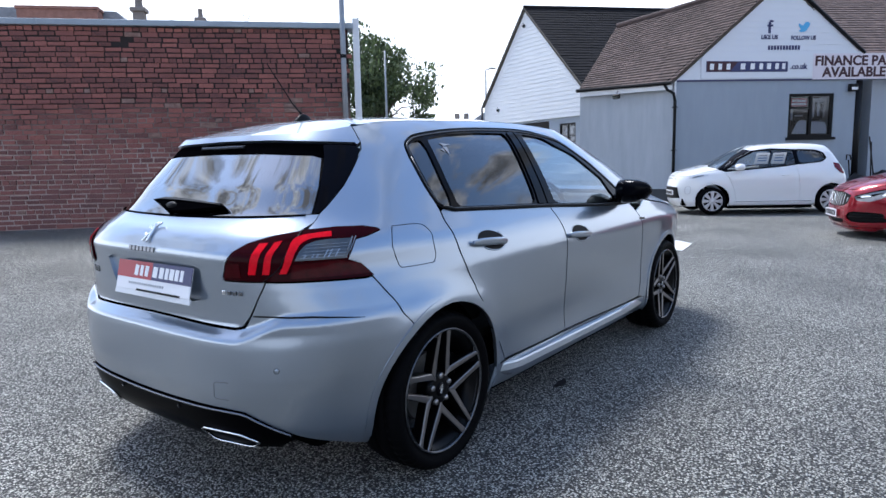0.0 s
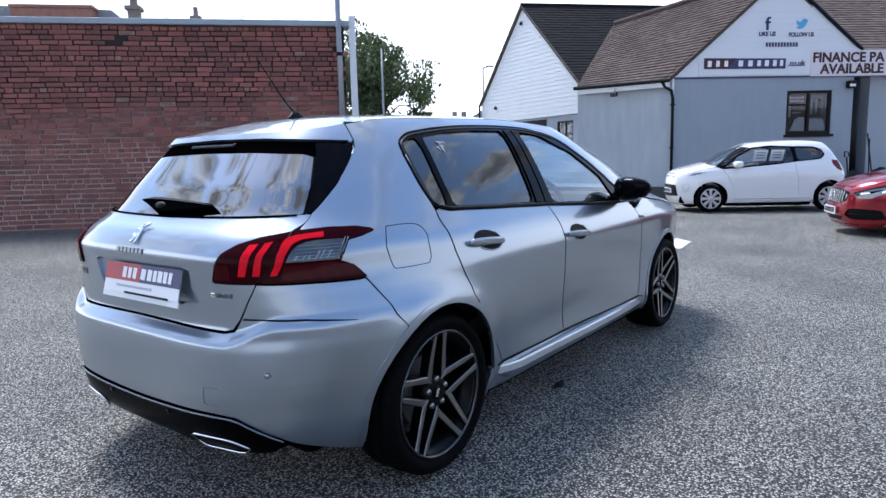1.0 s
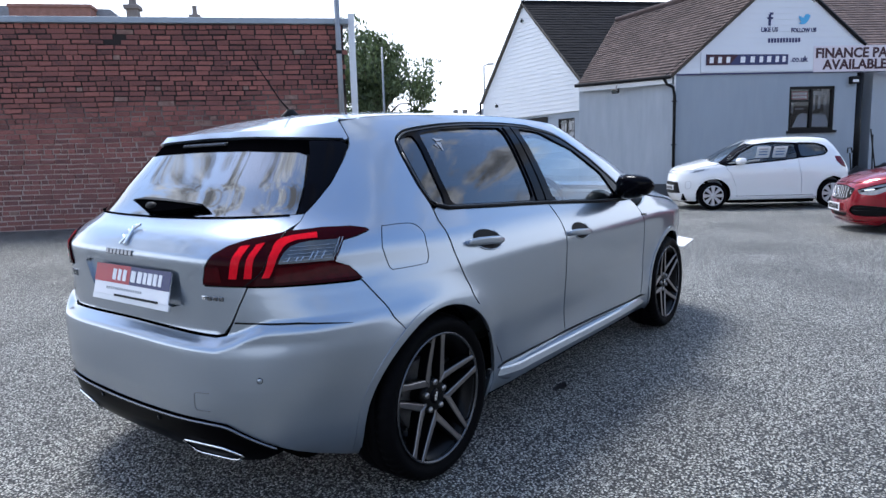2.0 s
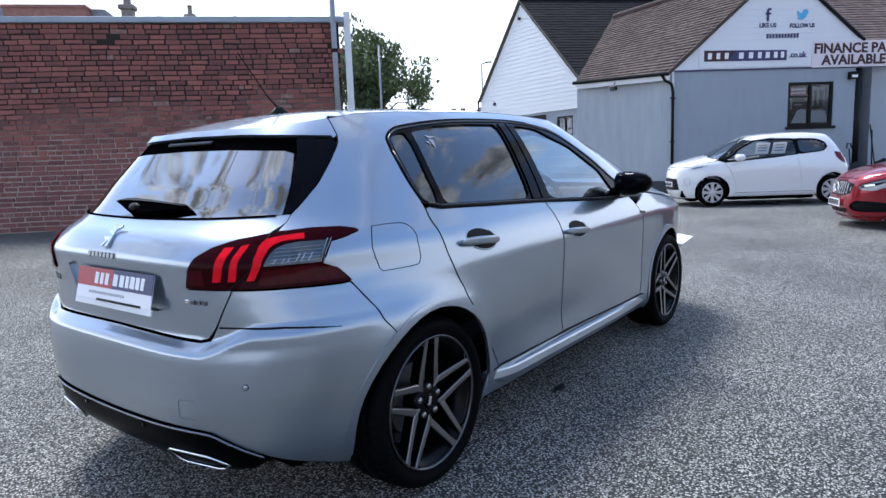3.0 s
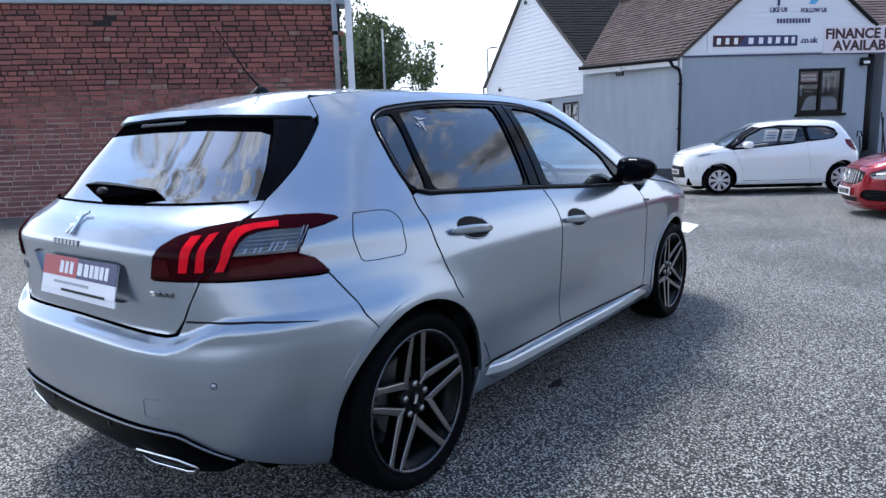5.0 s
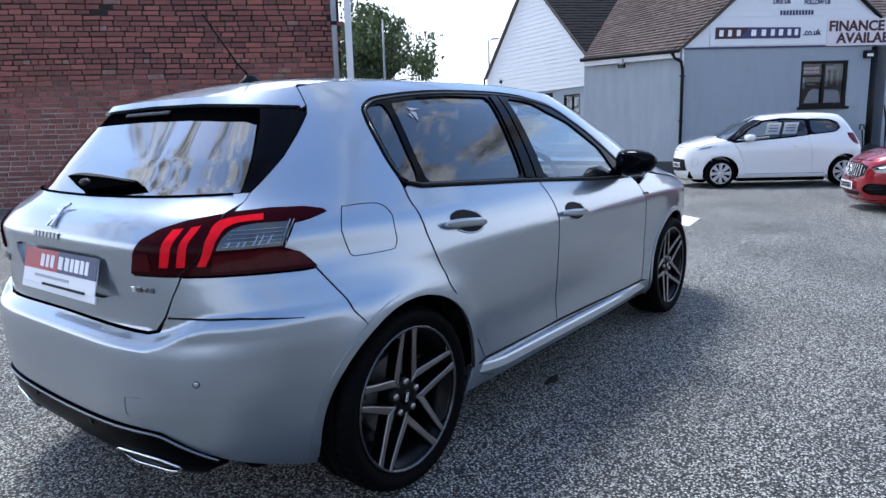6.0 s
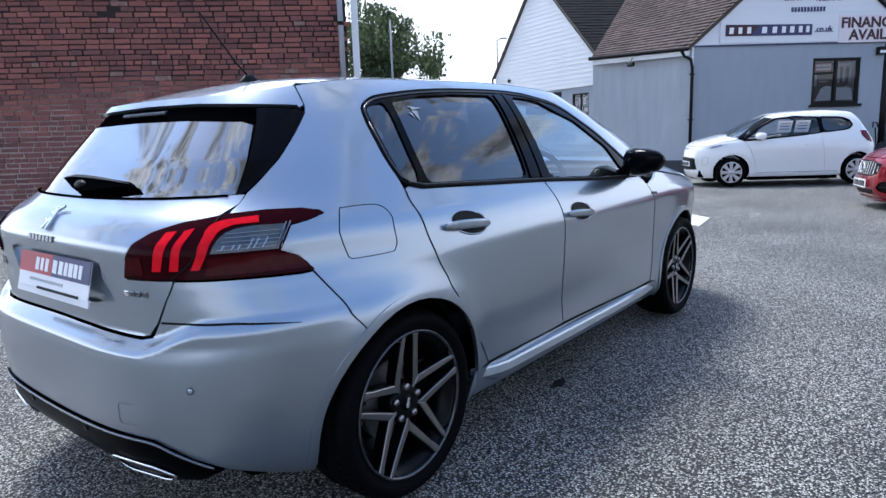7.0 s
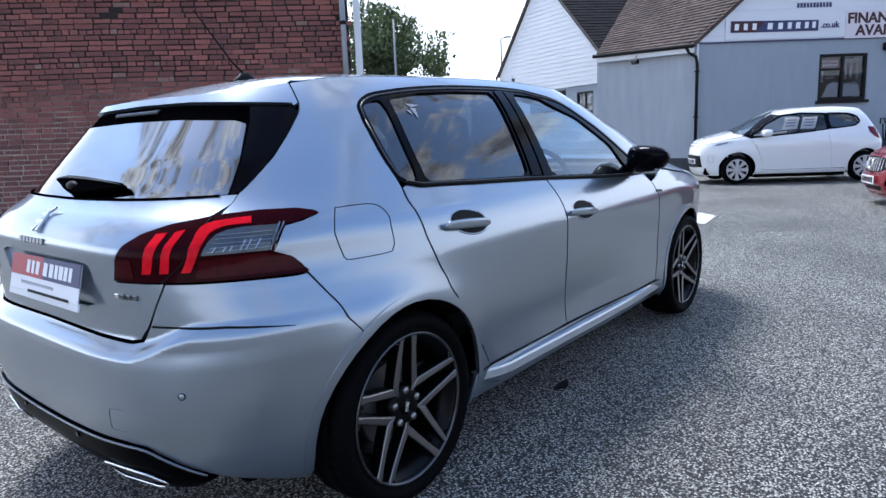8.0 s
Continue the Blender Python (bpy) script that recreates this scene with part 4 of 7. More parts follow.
    valance = [R(0, 0.374), R(-0.101, 0.375), R(-0.371, 0.384), R(-0.46, 0.385), R(-0.538, 0.379), R(-0.586, 0.349), R(-0.632, 0.314), R(-0.668, 0.285), R(-0.60, 0.245), R(-0.4, 0.225), R(0, 0.222)]
    panel("valance", mirrored(valance), M_VALANCE, sides=one, lift=0.006, lip=0.03, step=0.035)
    # dark chrome bar standing in for the sky's highlight along the valance top
    ridge = [HATCH.place(q, 0.009) for q in spline([R(-0.655, 0.298), R(-0.625, 0.322), R(-0.584, 0.351), R(-0.536, 0.377), R(-0.46, 0.382), R(-0.371, 0.380), R(-0.101, 0.371), R(0.101, 0.371), R(0.371, 0.380), R(0.46, 0.382), R(0.536, 0.377), R(0.584, 0.351), R(0.655, 0.298)], 5)]
    part("valance_ridge", tube([tuple(p) for p in ridge], 0.004, 8), M_CHROME_DARK, car, smooth=True)
    # exhaust finishers
    for k in (-1, 1):
        ring_pts = [R(k * 0.315, 0.296), R(k * 0.500, 0.302), R(k * 0.560, 0.276), R(k * 0.520, 0.246), R(k * 0.345, 0.246)]
        loop = [Vector(HATCH.place(q, 0.012)) for q in softened(ring_pts, 1, 0.12)]
        bm = bmesh.new()
        add_tube(bm, loop + [loop[0], loop[1]], 0.0048, 8, caps=False)
        frame_ = part("exhaust_finisher", bm, M_CHROME, car, "polished chrome exhaust finisher", smooth=True)
        bm = bmesh.new()
        inner = [bm.verts.new(p - Vector((-0.02, 0, 0))) for p in loop]
        bm.faces.new(inner if k < 0 else inner[::-1])
        part("pipe_mouth", bm, M_UNDER, frame_)
    # towing eye cover, parking sensors
    cover = [R(-0.497, 0.487), R(-0.440, 0.484), R(-0.432, 0.477), R(-0.427, 0.43), R(-0.433, 0.422), R(-0.490, 0.424)]
    pts = [tuple(HATCH.place(q, 0.0006)) for q in cover]
    part("towing_cover_seam", tube(pts, 0.0018, 6), M_SEAM, car)
    for y, z, mat in ((-0.645, 0.537, M_SILVER), (0.645, 0.537, M_SILVER), (-0.205, 0.35, M_GLOSS_BLACK), (0.205, 0.35, M_GLOSS_BLACK)):
        ob = part("parking_sensor", lathe([(0.0, 0.002), (0.0075, 0.0018), (0.0082, 0.001), (0.0082, -0.002)], "z", 20), mat, car, smooth=True)
        ob.matrix_basis = on_shell(HATCH, R(y, z), 0.001 if z > 0.4 else 0.008)
        rg = part("seal_ring", lathe([(0.0082, 0.0), (0.0088, 0.0014), (0.0098, 0.0012), (0.0100, -0.001)], "z", 20), M_RUBBER, ob, smooth=True)
    # lamps
    claws = [
        [R(-0.562, 0.857), R(-0.569, 0.915), R(-0.572, 0.953), R(-0.595, 0.955), R(-0.594, 0.915), R(-0.586, 0.857)],
        [R(-0.608, 0.857), R(-0.611, 0.912), R(-0.611, 0.956), R(-0.627, 0.961), R(-0.629, 0.912), R(-0.629, 0.857)],
        spline([S(-0.603, 0.857), S(-0.590, 0.893), S(-0.571, 0.931), S(-0.550, 0.956), S(-0.521, 0.973), S(-0.475, 0.980), S(-0.422, 0.983)], 3)
        + spline([S(-0.431, 0.967), S(-0.470, 0.966), S(-0.497, 0.963), S(-0.530, 0.949), S(-0.551, 0.929), S(-0.572, 0.893), S(-0.587, 0.857)], 3)]
    clear = [S(-0.563, 0.898), S(-0.541, 0.929), S(-0.517, 0.946), S(-0.488, 0.955), S(-0.450, 0.959), S(-0.366, 0.958), S(-0.385, 0.925), S(-0.408, 0.896)]
    low = [S(-0.570, 0.886), S(-0.43, 0.890), S(-0.36, 0.874), S(-0.332, 0.834), S(-0.58, 0.840)]
    inner = [R(-0.470, 0.845), R(-0.478, 0.893), R(-0.530, 0.893), R(-0.535, 0.845)]
    data = sheet(HATCH, light, gap=0.001, lift=0.006, lip=0.018, step=0.02)
    for m in (False, True):
        lamp = laid("tail_lamp", data, M_LENS_RED, car, m, "dark red tail lamp with three red claw bars")
        for c in claws:
            laid("claw_bar", sheet(HATCH, c, gap=0, lift=0.009, lip=0.004, step=0.012), M_LENS_BRIGHT, lamp, m)
        laid("indicator_lens", sheet(HATCH, clear, gap=0, lift=0.0085, lip=0.004, step=0.02), M_LENS_CLEAR, lamp, m, "clear grey indicator lens")
        for z in (0.905, 0.914, 0.923, 0.933, 0.943):
            k = -1 if m else 1
            x0 = -0.555 + (z - 0.9) * 0.9
            line = [HATCH.place(S(x0 + (-0.412 - x0) * i / 8 + (z - 0.9) * 0.55 * i / 8, z), 0.0100) for i in range(9)]
            part("reflector_rib", tube([(p[0], k * p[1], p[2]) for p in line], 0.0009, 6), M_RIB, lamp)
        for i in range(6):
            x = -0.540 + 0.018 * i + 0.004 * (i % 2)
            line = [HATCH.place(S(x + 0.010 * j, 0.903 + 0.012 * j), 0.0100) for j in range(2 + i // 3)]
            part("lens_facet", tube([(p[0], k * p[1], p[2]) for p in line], 0.0032, 5), M_RIB, lamp)
        laid("reflector", sheet(HATCH, low, gap=0, lift=0.0080, lip=0.003, step=0.02), M_LENS_LOW, lamp, m)
        laid("reflector", sheet(HATCH, inner, gap=0, lift=0.0080, lip=0.003, step=0.02), M_LENS_LOW, lamp, m)
        k = -1 if m else 1
        for a, b in ((S(-0.352, 0.962), S(-0.398, 0.896)), (S(-0.363, 0.962), S(-0.408, 0.896))):
            line = [HATCH.place((a[0] + (b[0] - a[0]) * i / 6, a[1] + (b[1] - a[1]) * i / 6), 0.009) for i in range(7)]
            part("lens_edge", tube([(p[0], k * p[1], p[2]) for p in line], 0.0022, 6), M_CHROME_DARK, lamp)
        gapline = [HATCH.place(q, 0.0068) for q in spline([R(-0.609, 0.831), S(-0.600, 0.88), S(-0.555, 0.945), S(-0.500, 0.990)], 5)]
        part("lamp_joint", tube([(p[0], k * p[1], p[2]) for p in gapline], 0.002, 6), M_RUBBER, lamp)
    # number plate in the trade colours, its writing as plain bars
    plate = part("show_plate", box((0.52, 0.111, 0.004), bevel=0.0015), M_LETTER_WHITE, car, "red, navy and white dealer show plate")
    plate.matrix_basis = on_shell(HATCH, R(-0.052, 0.811), 0.018, radians(0.4)) @ Matrix.Rotation(radians(-19), 4, "X")
    upper = bmesh.new()
    add_box(upper, (0.255, 0.066, 0.002), (-0.1325, 0.0225, 0.0022))
    part("red_field", upper, M_SIGN_RED, plate)
    part("navy_field", box((0.265, 0.066, 0.002), (0.1275, 0.0225, 0.0022)), M_NAVY, plate)
    xs, widths = [-0.115, -0.078, -0.042, 0.018, 0.062, 0.098, 0.132, 0.166, 0.198], [0.030, 0.026, 0.028, 0.036, 0.034, 0.026, 0.034, 0.028, 0.024]
    for x, w in zip(xs, widths):
        part("letter_bar", box((w * 0.86, 0.040, 0.0012), (x, 0.021, 0.0038), Matrix.Rotation(radians(-4), 3, "Z")), M_LETTER_WHITE, plate)
    for i in range(16):
        part("small_bar", box((0.010, 0.009, 0.001), (-0.16 + 0.016 * i, -0.030, 0.0026)), M_GREY_INK, plate)
    part("plate_holder", box((0.53, 0.022, 0.006), (0.0, -0.066, -0.002), bevel=0.002), M_WHITE_PVC, plate)
    part("holder_shadow", box((0.30, 0.008, 0.002), (0.05, -0.0535, 0.0035)), M_RUBBER, plate)
    # badges
    emblem(car, R)
    for y0, y1, z, h, name, k in ((0.125, -0.065, 0.914, 0.020, "maker_badge", 7), (-0.440, -0.535, 0.790, 0.015, "trim_badge", 4), (0.50, 0.43, 0.800, 0.026, "model_badge", 3)):
        for i in range(k):
            y = y0 + (y1 - y0) * (i + 0.5) / k
            ob = part(name, box((abs(y1 - y0) / k * 0.74, h, 0.005), bevel=0.0018), M_CHROME if name == "trim_badge" and i == 0 else M_CHROME_DARK, car)
            ob.matrix_basis = on_shell(HATCH, R(y, z), 0.0015)
    # wiper
    leaf = spline([R(y, z) for y, z in ((0.208, 1.077), (0.115, 1.089), (-0.033, 1.085), (-0.169, 1.077), (-0.279, 1.070))], 4) \
        + spline([R(y, z) for y, z in ((-0.300, 1.062), (-0.215, 1.055), (-0.100, 1.045), (-0.007, 1.039), (0.070, 1.045), (0.135, 1.060))], 4)
    arm = laid("wiper", sheet(HATCH, leaf, gap=0, lift=0.018, lip=0.016, step=0.02), M_BAND, car, False, "black rear window wiper")
    back = [R(y, z) for y, z in ((0.190, 1.079), (0.115, 1.088), (-0.033, 1.084), (-0.169, 1.076), (-0.285, 1.064), (-0.169, 1.071), (-0.033, 1.077), (0.115, 1.081))]
    laid("arm_ridge", sheet(HATCH, back, gap=0, lift=0.0215, lip=0.004, step=0.02), M_PLASTIC, arm)
    boss = part("wiper_hub", lathe([(0.0, 0.030), (0.012, 0.029), (0.018, 0.024), (0.021, 0.0)], "z", 24), M_RUBBER, arm, smooth=True)
    boss.matrix_basis = on_shell(HATCH, R(0.038, 1.058), 0.0) @ Matrix.Diagonal((1.7, 0.8, 1, 1))
    # roof aerial
    base = part("aerial", lathe([(0.0, 0.027), (0.010, 0.025), (0.017, 0.014), (0.026, 0.003), (0.030, -0.006)], "z", 20), M_RUBBER, car, "black roof aerial with a raked whip mast", smooth=True)
    base.matrix_basis = Matrix.Translation((0.092, 0, 1.421)) @ Matrix.Diagonal((2.0, 0.85, 1.2, 1))
    part("mast", tube([(0.0, 0, 0.017), (-0.028, 0, 0.058), (-0.097, 0, 0.200)], [0.0034, 0.0022, 0.0014], 8), M_RUBBER, base)


def emblem(car, R):
    """The maker's emblem, as a plain upright chrome figure of bars."""
    bm = bmesh.new()
    for (x0, y0), (x1, y1), w in (((-0.010, -0.036), (0.004, 0.006), 0.011), ((0.016, -0.036), (0.006, 0.004), 0.010), ((0.004, 0.0), (0.000, 0.034), 0.013),
                                  ((0.002, 0.026), (0.024, 0.042), 0.009), ((0.0, 0.016), (-0.022, 0.020), 0.008), ((-0.010, 0.034), (0.010, 0.036), 0.011), ((-0.008, -0.016), (-0.024, -0.006), 0.006)):
        d = math.atan2(y1 - y0, x1 - x0)
        add_box(bm, (math.hypot(x1 - x0, y1 - y0) + w * 0.5, w, 0.006), ((x0 + x1) / 2, (y0 + y1) / 2, 0.003), Matrix.Rotation(d, 3, "Z"), 0.0015)
    ob = part("emblem", bm, M_CHROME, car, "chrome maker's emblem")
    ob.matrix_basis = on_shell(HATCH, R(0.02, 0.970), 0.001) @ Matrix.Diagonal((1.15, 1.1, 1.4, 1))


def handles(car):
    for x, z, k in ((0.325, 0.882, 1.0), (1.150, 0.832, 1.0)):
        for m in (False, True):
            s = -1 if m else 1
            # flat black oval laid on the door as the shade inside the recess
            pts = [HATCH.side(x + 0.016 + 0.092 * math.cos(a), z + 0.002 + 0.040 * math.sin(a) - 0.012 * math.cos(a)) for a in np.linspace(0, 2 * math.pi, 28, endpoint=False)]
            shade_oval = laid("handle_recess", sheet(HATCH, pts, gap=0, lift=0.0015, lip=0, step=0.02), M_RUBBER, car, m)
            rim = [HATCH.place(HATCH.side(x + 0.016 + 0.095 * math.cos(a), z + 0.002 + 0.043 * math.sin(a) - 0.012 * math.cos(a)), 0.001) for a in np.linspace(-2.3, 0.9, 20)]
            part("recess_rim", tube([(p[0], s * p[1], p[2]) for p in rim], 0.0035, 6), M_SILVER, shade_oval, smooth=True)
            bm = bmesh.new()
            rings = []
            for i in range(13):
                t = i / 12
                px = x - 0.124 + 0.232 * t
                q = HATCH.side(px, z + 0.001 - 0.016 * t)
                c, n = HATCH.place(q), HATCH.normal(*q)
                lift = 0.006 + 0.024 * math.sin(math.pi * min(max(t, 0.02), 0.98)) ** 0.5
                h = 0.0165 - 0.004 * abs(2 * t - 1) ** 3 if 0 < i < 12 else 0.009
                ring_ = []
                for a in range(10):
                    b = 2 * math.pi * a / 10
                    v = c + n * (lift + 0.0075 * math.copysign(abs(math.sin(b)) ** 0.7, math.sin(b))) + np.array((0, 0, h * math.copysign(abs(math.cos(b)) ** 0.6, math.cos(b))))
                    ring_.append(bm.verts.new((v[0], s * v[1], v[2])))
                rings.append(ring_)
            for r0, r1 in zip(rings, rings[1:]):
                for a in range(10):
                    bm.faces.new((r0[a], r0[(a + 1) % 10], r1[(a + 1) % 10], r1[a]))
            bm.faces.new(rings[0])
            bm.faces.new(rings[-1])
            bmesh.ops.recalc_face_normals(bm, faces=bm.faces)
            part("door_handle", bm, M_SILVER, car, smooth=True)


def skirt(car):
    for s in (1, -1):
        bm = bmesh.new()
        rings = []
        for i in range(25):
            t = i / 24
            x = 0.345 + 1.84 * t
            out = 0.892 - 0.030 * max(0, 0.06 - t) / 0.06 - 0.03 * t ** 6
            top = 0.300 - 0.012 * t + (0.020 * (1 - t / 0.12) if t < 0.12 else 0)
            bot = 0.232 - 0.008 * t + (0.05 * (1 - t / 0.10) if t < 0.10 else 0)
            prof = [(0.860, top + 0.010), (out - 0.010, top + 0.004), (out - 0.006, top - 0.004), (out, top - 0.030), (out - 0.010, bot + 0.010), (out - 0.03, bot), (0.80, bot - 0.015)]
            rings.append([bm.verts.new((x, -s * y, z)) for y, z in prof])
        for r0, r1 in zip(rings, rings[1:]):
            for a in range(6):
                bm.faces.new((r0[a], r0[a + 1], r1[a + 1], r1[a]))
        bm.faces.new(rings[0])
        bm.faces.new(rings[-1])
        bmesh.ops.recalc_face_normals(bm, faces=bm.faces)
        part("side_skirt", bm, M_SILVER, car, smooth=False)


def mirrors(car):
    for s in (1, -1):
        bm = bmesh.new()
        rings = []
        for i, (y, k) in enumerate(((0.850, 0.70), (0.875, 0.98), (0.925, 1.04), (0.985, 0.92), (1.045, 0.66), (1.080, 0.26))):
            cx, cz = 1.80 - 0.02 * i, 1.016 + 0.004 * i
            rings.append([bm.verts.new((cx + 0.085 * k * math.copysign(abs(math.cos(a)) ** 0.8, math.cos(a)), -s * y, cz + 0.070 * k * math.copysign(abs(math.sin(a)) ** 0.75, math.sin(a)) - 0.01 * math.cos(a)))
                          for a in np.linspace(0, 2 * math.pi, 24, endpoint=False)])
        for r0, r1 in zip(rings, rings[1:]):
            for a in range(24):
                bm.faces.new((r0[a], r0[(a + 1) % 24], r1[(a + 1) % 24], r1[a]))
        bm.faces.new(rings[0])
        bm.faces.new(rings[-1])
        bmesh.ops.recalc_face_normals(bm, faces=bm.faces)
        house = part("door_mirror", bm, M_GLOSS_BLACK, car, "gloss black door mirror", smooth=True)
        part("mirror_stalk", tube([(1.83, -s * 0.80, 0.955), (1.81, -s * 0.87, 0.985), (1.80, -s * 0.92, 1.005)], [0.045, 0.030, 0.022], 12), M_GLOSS_BLACK, house, smooth=True)
        part("mirror_glass", box((0.004, 0.13, 0.09), (1.712, -s * 0.955, 1.020), None, 0.001), M_CHROME, house)


def spoke_pair(proud, deep, half_in, half_out):
    """Two spokes that part from their neighbours in a V near the hub; one meets the rim broad, the other ends in a thin bracket."""
    bm = bmesh.new()
    wedge = math.tan(math.pi / 5)

    def bar(rows):
        made = [[bm.verts.new(p) for p in row] for row in rows]
        for r0, r1 in zip(made, made[1:]):
            for j in range(len(r0) - 1):
                bm.faces.new((r0[j], r0[j + 1], r1[j + 1], r1[j]))
        bm.faces.new(made[0])
        bm.faces.new(made[-1])

    def cross(r, a, b, t):
        yf = -0.078 - 0.028 * t ** 1.2 - proud
        e = min(0.003, (b - a) * 0.3)
        return [(r, yf + deep, a), (r, yf + 0.002, a), (r, yf, a + e), (r, yf, b - e), (r, yf + 0.002, b), (r, yf + deep, b)]
    for k in (-1, 1):
        rows = []
        for t in np.linspace(0, 1, 13):
            r = 0.048 + 0.209 * t
            off = 0.050 - 0.021 * t
            flare = 0.004 * max(0.0, t - 0.75) / 0.25
            half = half_in + (half_out - half_in) * t + (flare if k < 0 else -0.5 * flare)
            outer = min(off + half, r * wedge - 0.0004)
            inner = min(off - half, outer - 0.004)
            rows.append(cross(r, inner, outer, t) if k > 0 else cross(r, -outer, -inner, t))
        bar(rows)
    w = half_out * 0.32
    ends = ((0.214, 0.034), (0.232, 0.040), (0.238, 0.058), (0.244, 0.074))
    bar([cross(r, z - w, z + w, (r - 0.048) / 0.209) for r, z in ends[:2]])
    bar([cross(r + 0.004, z, z + 2.2 * w, 0.9) for r, z in ends[1:]])
    bmesh.ops.recalc_face_normals(bm, faces=bm.faces)
    return bm


RIM = 0.955   # the rim's size against its drawing


def wheel_into(car, x, y, mirror, spin=0.0, big=True):
    """One wheel: rim barrel with tyre, five split spokes, bolts, cap and disc as its parts."""
    c = 0.105
    rim = part("wheel", lathe([(0.252, -c), (0.260, -c - 0.004), (0.262, -c + 0.002), (0.255, -c + 0.012), (0.240, -c + 0.018), (0.215, -c + 0.05), (0.205, 0.0), (0.21, 0.08), (0.235, 0.10)], "y", 64), M_ALLOY_DARK, car, smooth=True)
    part("rim_edge", lathe([(0.250, -c + 0.001), (0.2545, -c - 0.004), (0.2605, -c - 0.0045), (0.2625, -c + 0.001)], "y", 72), M_BARREL, rim, smooth=True)
    bm = bmesh.new()
    steps = 150
    prof = [(0.253, -c + 0.006), (0.263, -c - 0.004), (0.271, -c - 0.010), (0.286, -c - 0.012), (0.298, -c - 0.009), (0.309, -c + 0.004), (0.3155, -c + 0.020), (0.318, -c + 0.045), (0.312, -c + 0.047), (0.312, -c + 0.053), (0.3185, -c + 0.055),
            (0.3190, 0.0), (0.312, 0.004), (0.312, 0.012), (0.3188, 0.014), (0.318, 0.06), (0.309, 0.10), (0.282, 0.115), (0.24, 0.10)]
    rings = []
    for j, (r, h) in enumerate(prof):
        rings.append([])
        r = r if j == 0 else r / RIM
        for k in range(steps):
            a = 2 * math.pi * k / steps
            rr = r - (0.006 if k % 3 == 0 and 5 <= j <= 7 else 0)
            rings[-1].append(bm.verts.new((rr * math.cos(a), h, rr * math.sin(a))))
    for r0, r1 in zip(rings, rings[1:]):
        for k in range(steps):
            bm.faces.new((r0[k], r0[(k + 1) % steps], r1[(k + 1) % steps], r1[k]))
    bmesh.ops.recalc_face_normals(bm, faces=bm.faces)
    part("tyre", bm, M_TYRE, rim, smooth=True)
    part("brake_disc", lathe([(0.06, -0.012), (0.145, -0.012), (0.145, 0.012), (0.06, 0.012)], "y", 40), M_DISC, rim)
    part("caliper", box((0.09, 0.06, 0.16), (0.125 if not mirror else -0.125, -0.005, 0.03), None, 0.012), M_ALLOY_DARK, rim)
    part("hub", lathe([(0.030, -0.078), (0.056, -0.079), (0.070, -0.072), (0.076, -0.04), (0.07, 0.02)], "y", 40), M_ALLOY_DARK, rim, smooth=True)
    cap = part("hub_cap", lathe([(0.0, -0.083), (0.026, -0.0825), (0.030, -0.079), (0.031, -0.07)], "y", 28), M_GLOSS_BLACK, rim, smooth=True)
    part("cap_emblem", box((0.014, 0.002, 0.034), (0, -0.0845, 0), Matrix.Rotation(0.3, 3, "Y"), 0.0008), M_CHROME, cap)
    first = None
    for i in range(5):
        a = math.pi / 2 + spin + 2 * math.pi * i / 5
        turn = Matrix.Rotation(-a, 4, "Y")
        if first is None:
            first = part("spoke", spoke_pair(0.0, 0.040, 0.0165, 0.0125), M_ALLOY_DARK, rim)
            first.matrix_basis = turn
            face = part("spoke_face", spoke_pair(0.0022, 0.003, 0.0140, 0.0100), M_SPOKE_FACE, rim)
            face.matrix_basis = turn
        else:
            shared("spoke", first, rim, turn)
            shared("spoke_face", face, rim, turn)
        b = a
        ob = part("wheel_bolt", lathe([(0.0, -0.086), (0.011, -0.0855), (0.013, -0.082), (0.0135, -0.07)], "y", 12), M_ALLOY, rim, smooth=True)
        ob.matrix_basis = Matrix.Translation((0.058 * math.cos(b), 0, 0.058 * math.sin(b)))
        ob = part("spoke_pocket", box((0.05, 0.006, 0.012), (0.225, -0.070, 0.0)), M_ALLOY_DARK, rim)
        ob.matrix_basis = turn
    part("rim_barrel", lathe([(0.250, -c + 0.012), (0.232, -0.03), (0.205, 0.04), (0.19, 0.06), (0.06, 0.065)], "y", 48), M_BARREL, rim, smooth=True)
    rim.matrix_basis = Matrix.Translation((x, y, 0.318)) @ (Matrix.Rotation(math.pi, 4, "Z") if mirror else Matrix.Identity(4)) @ Matrix.Diagonal((RIM, 1, RIM, 1))
    return rim


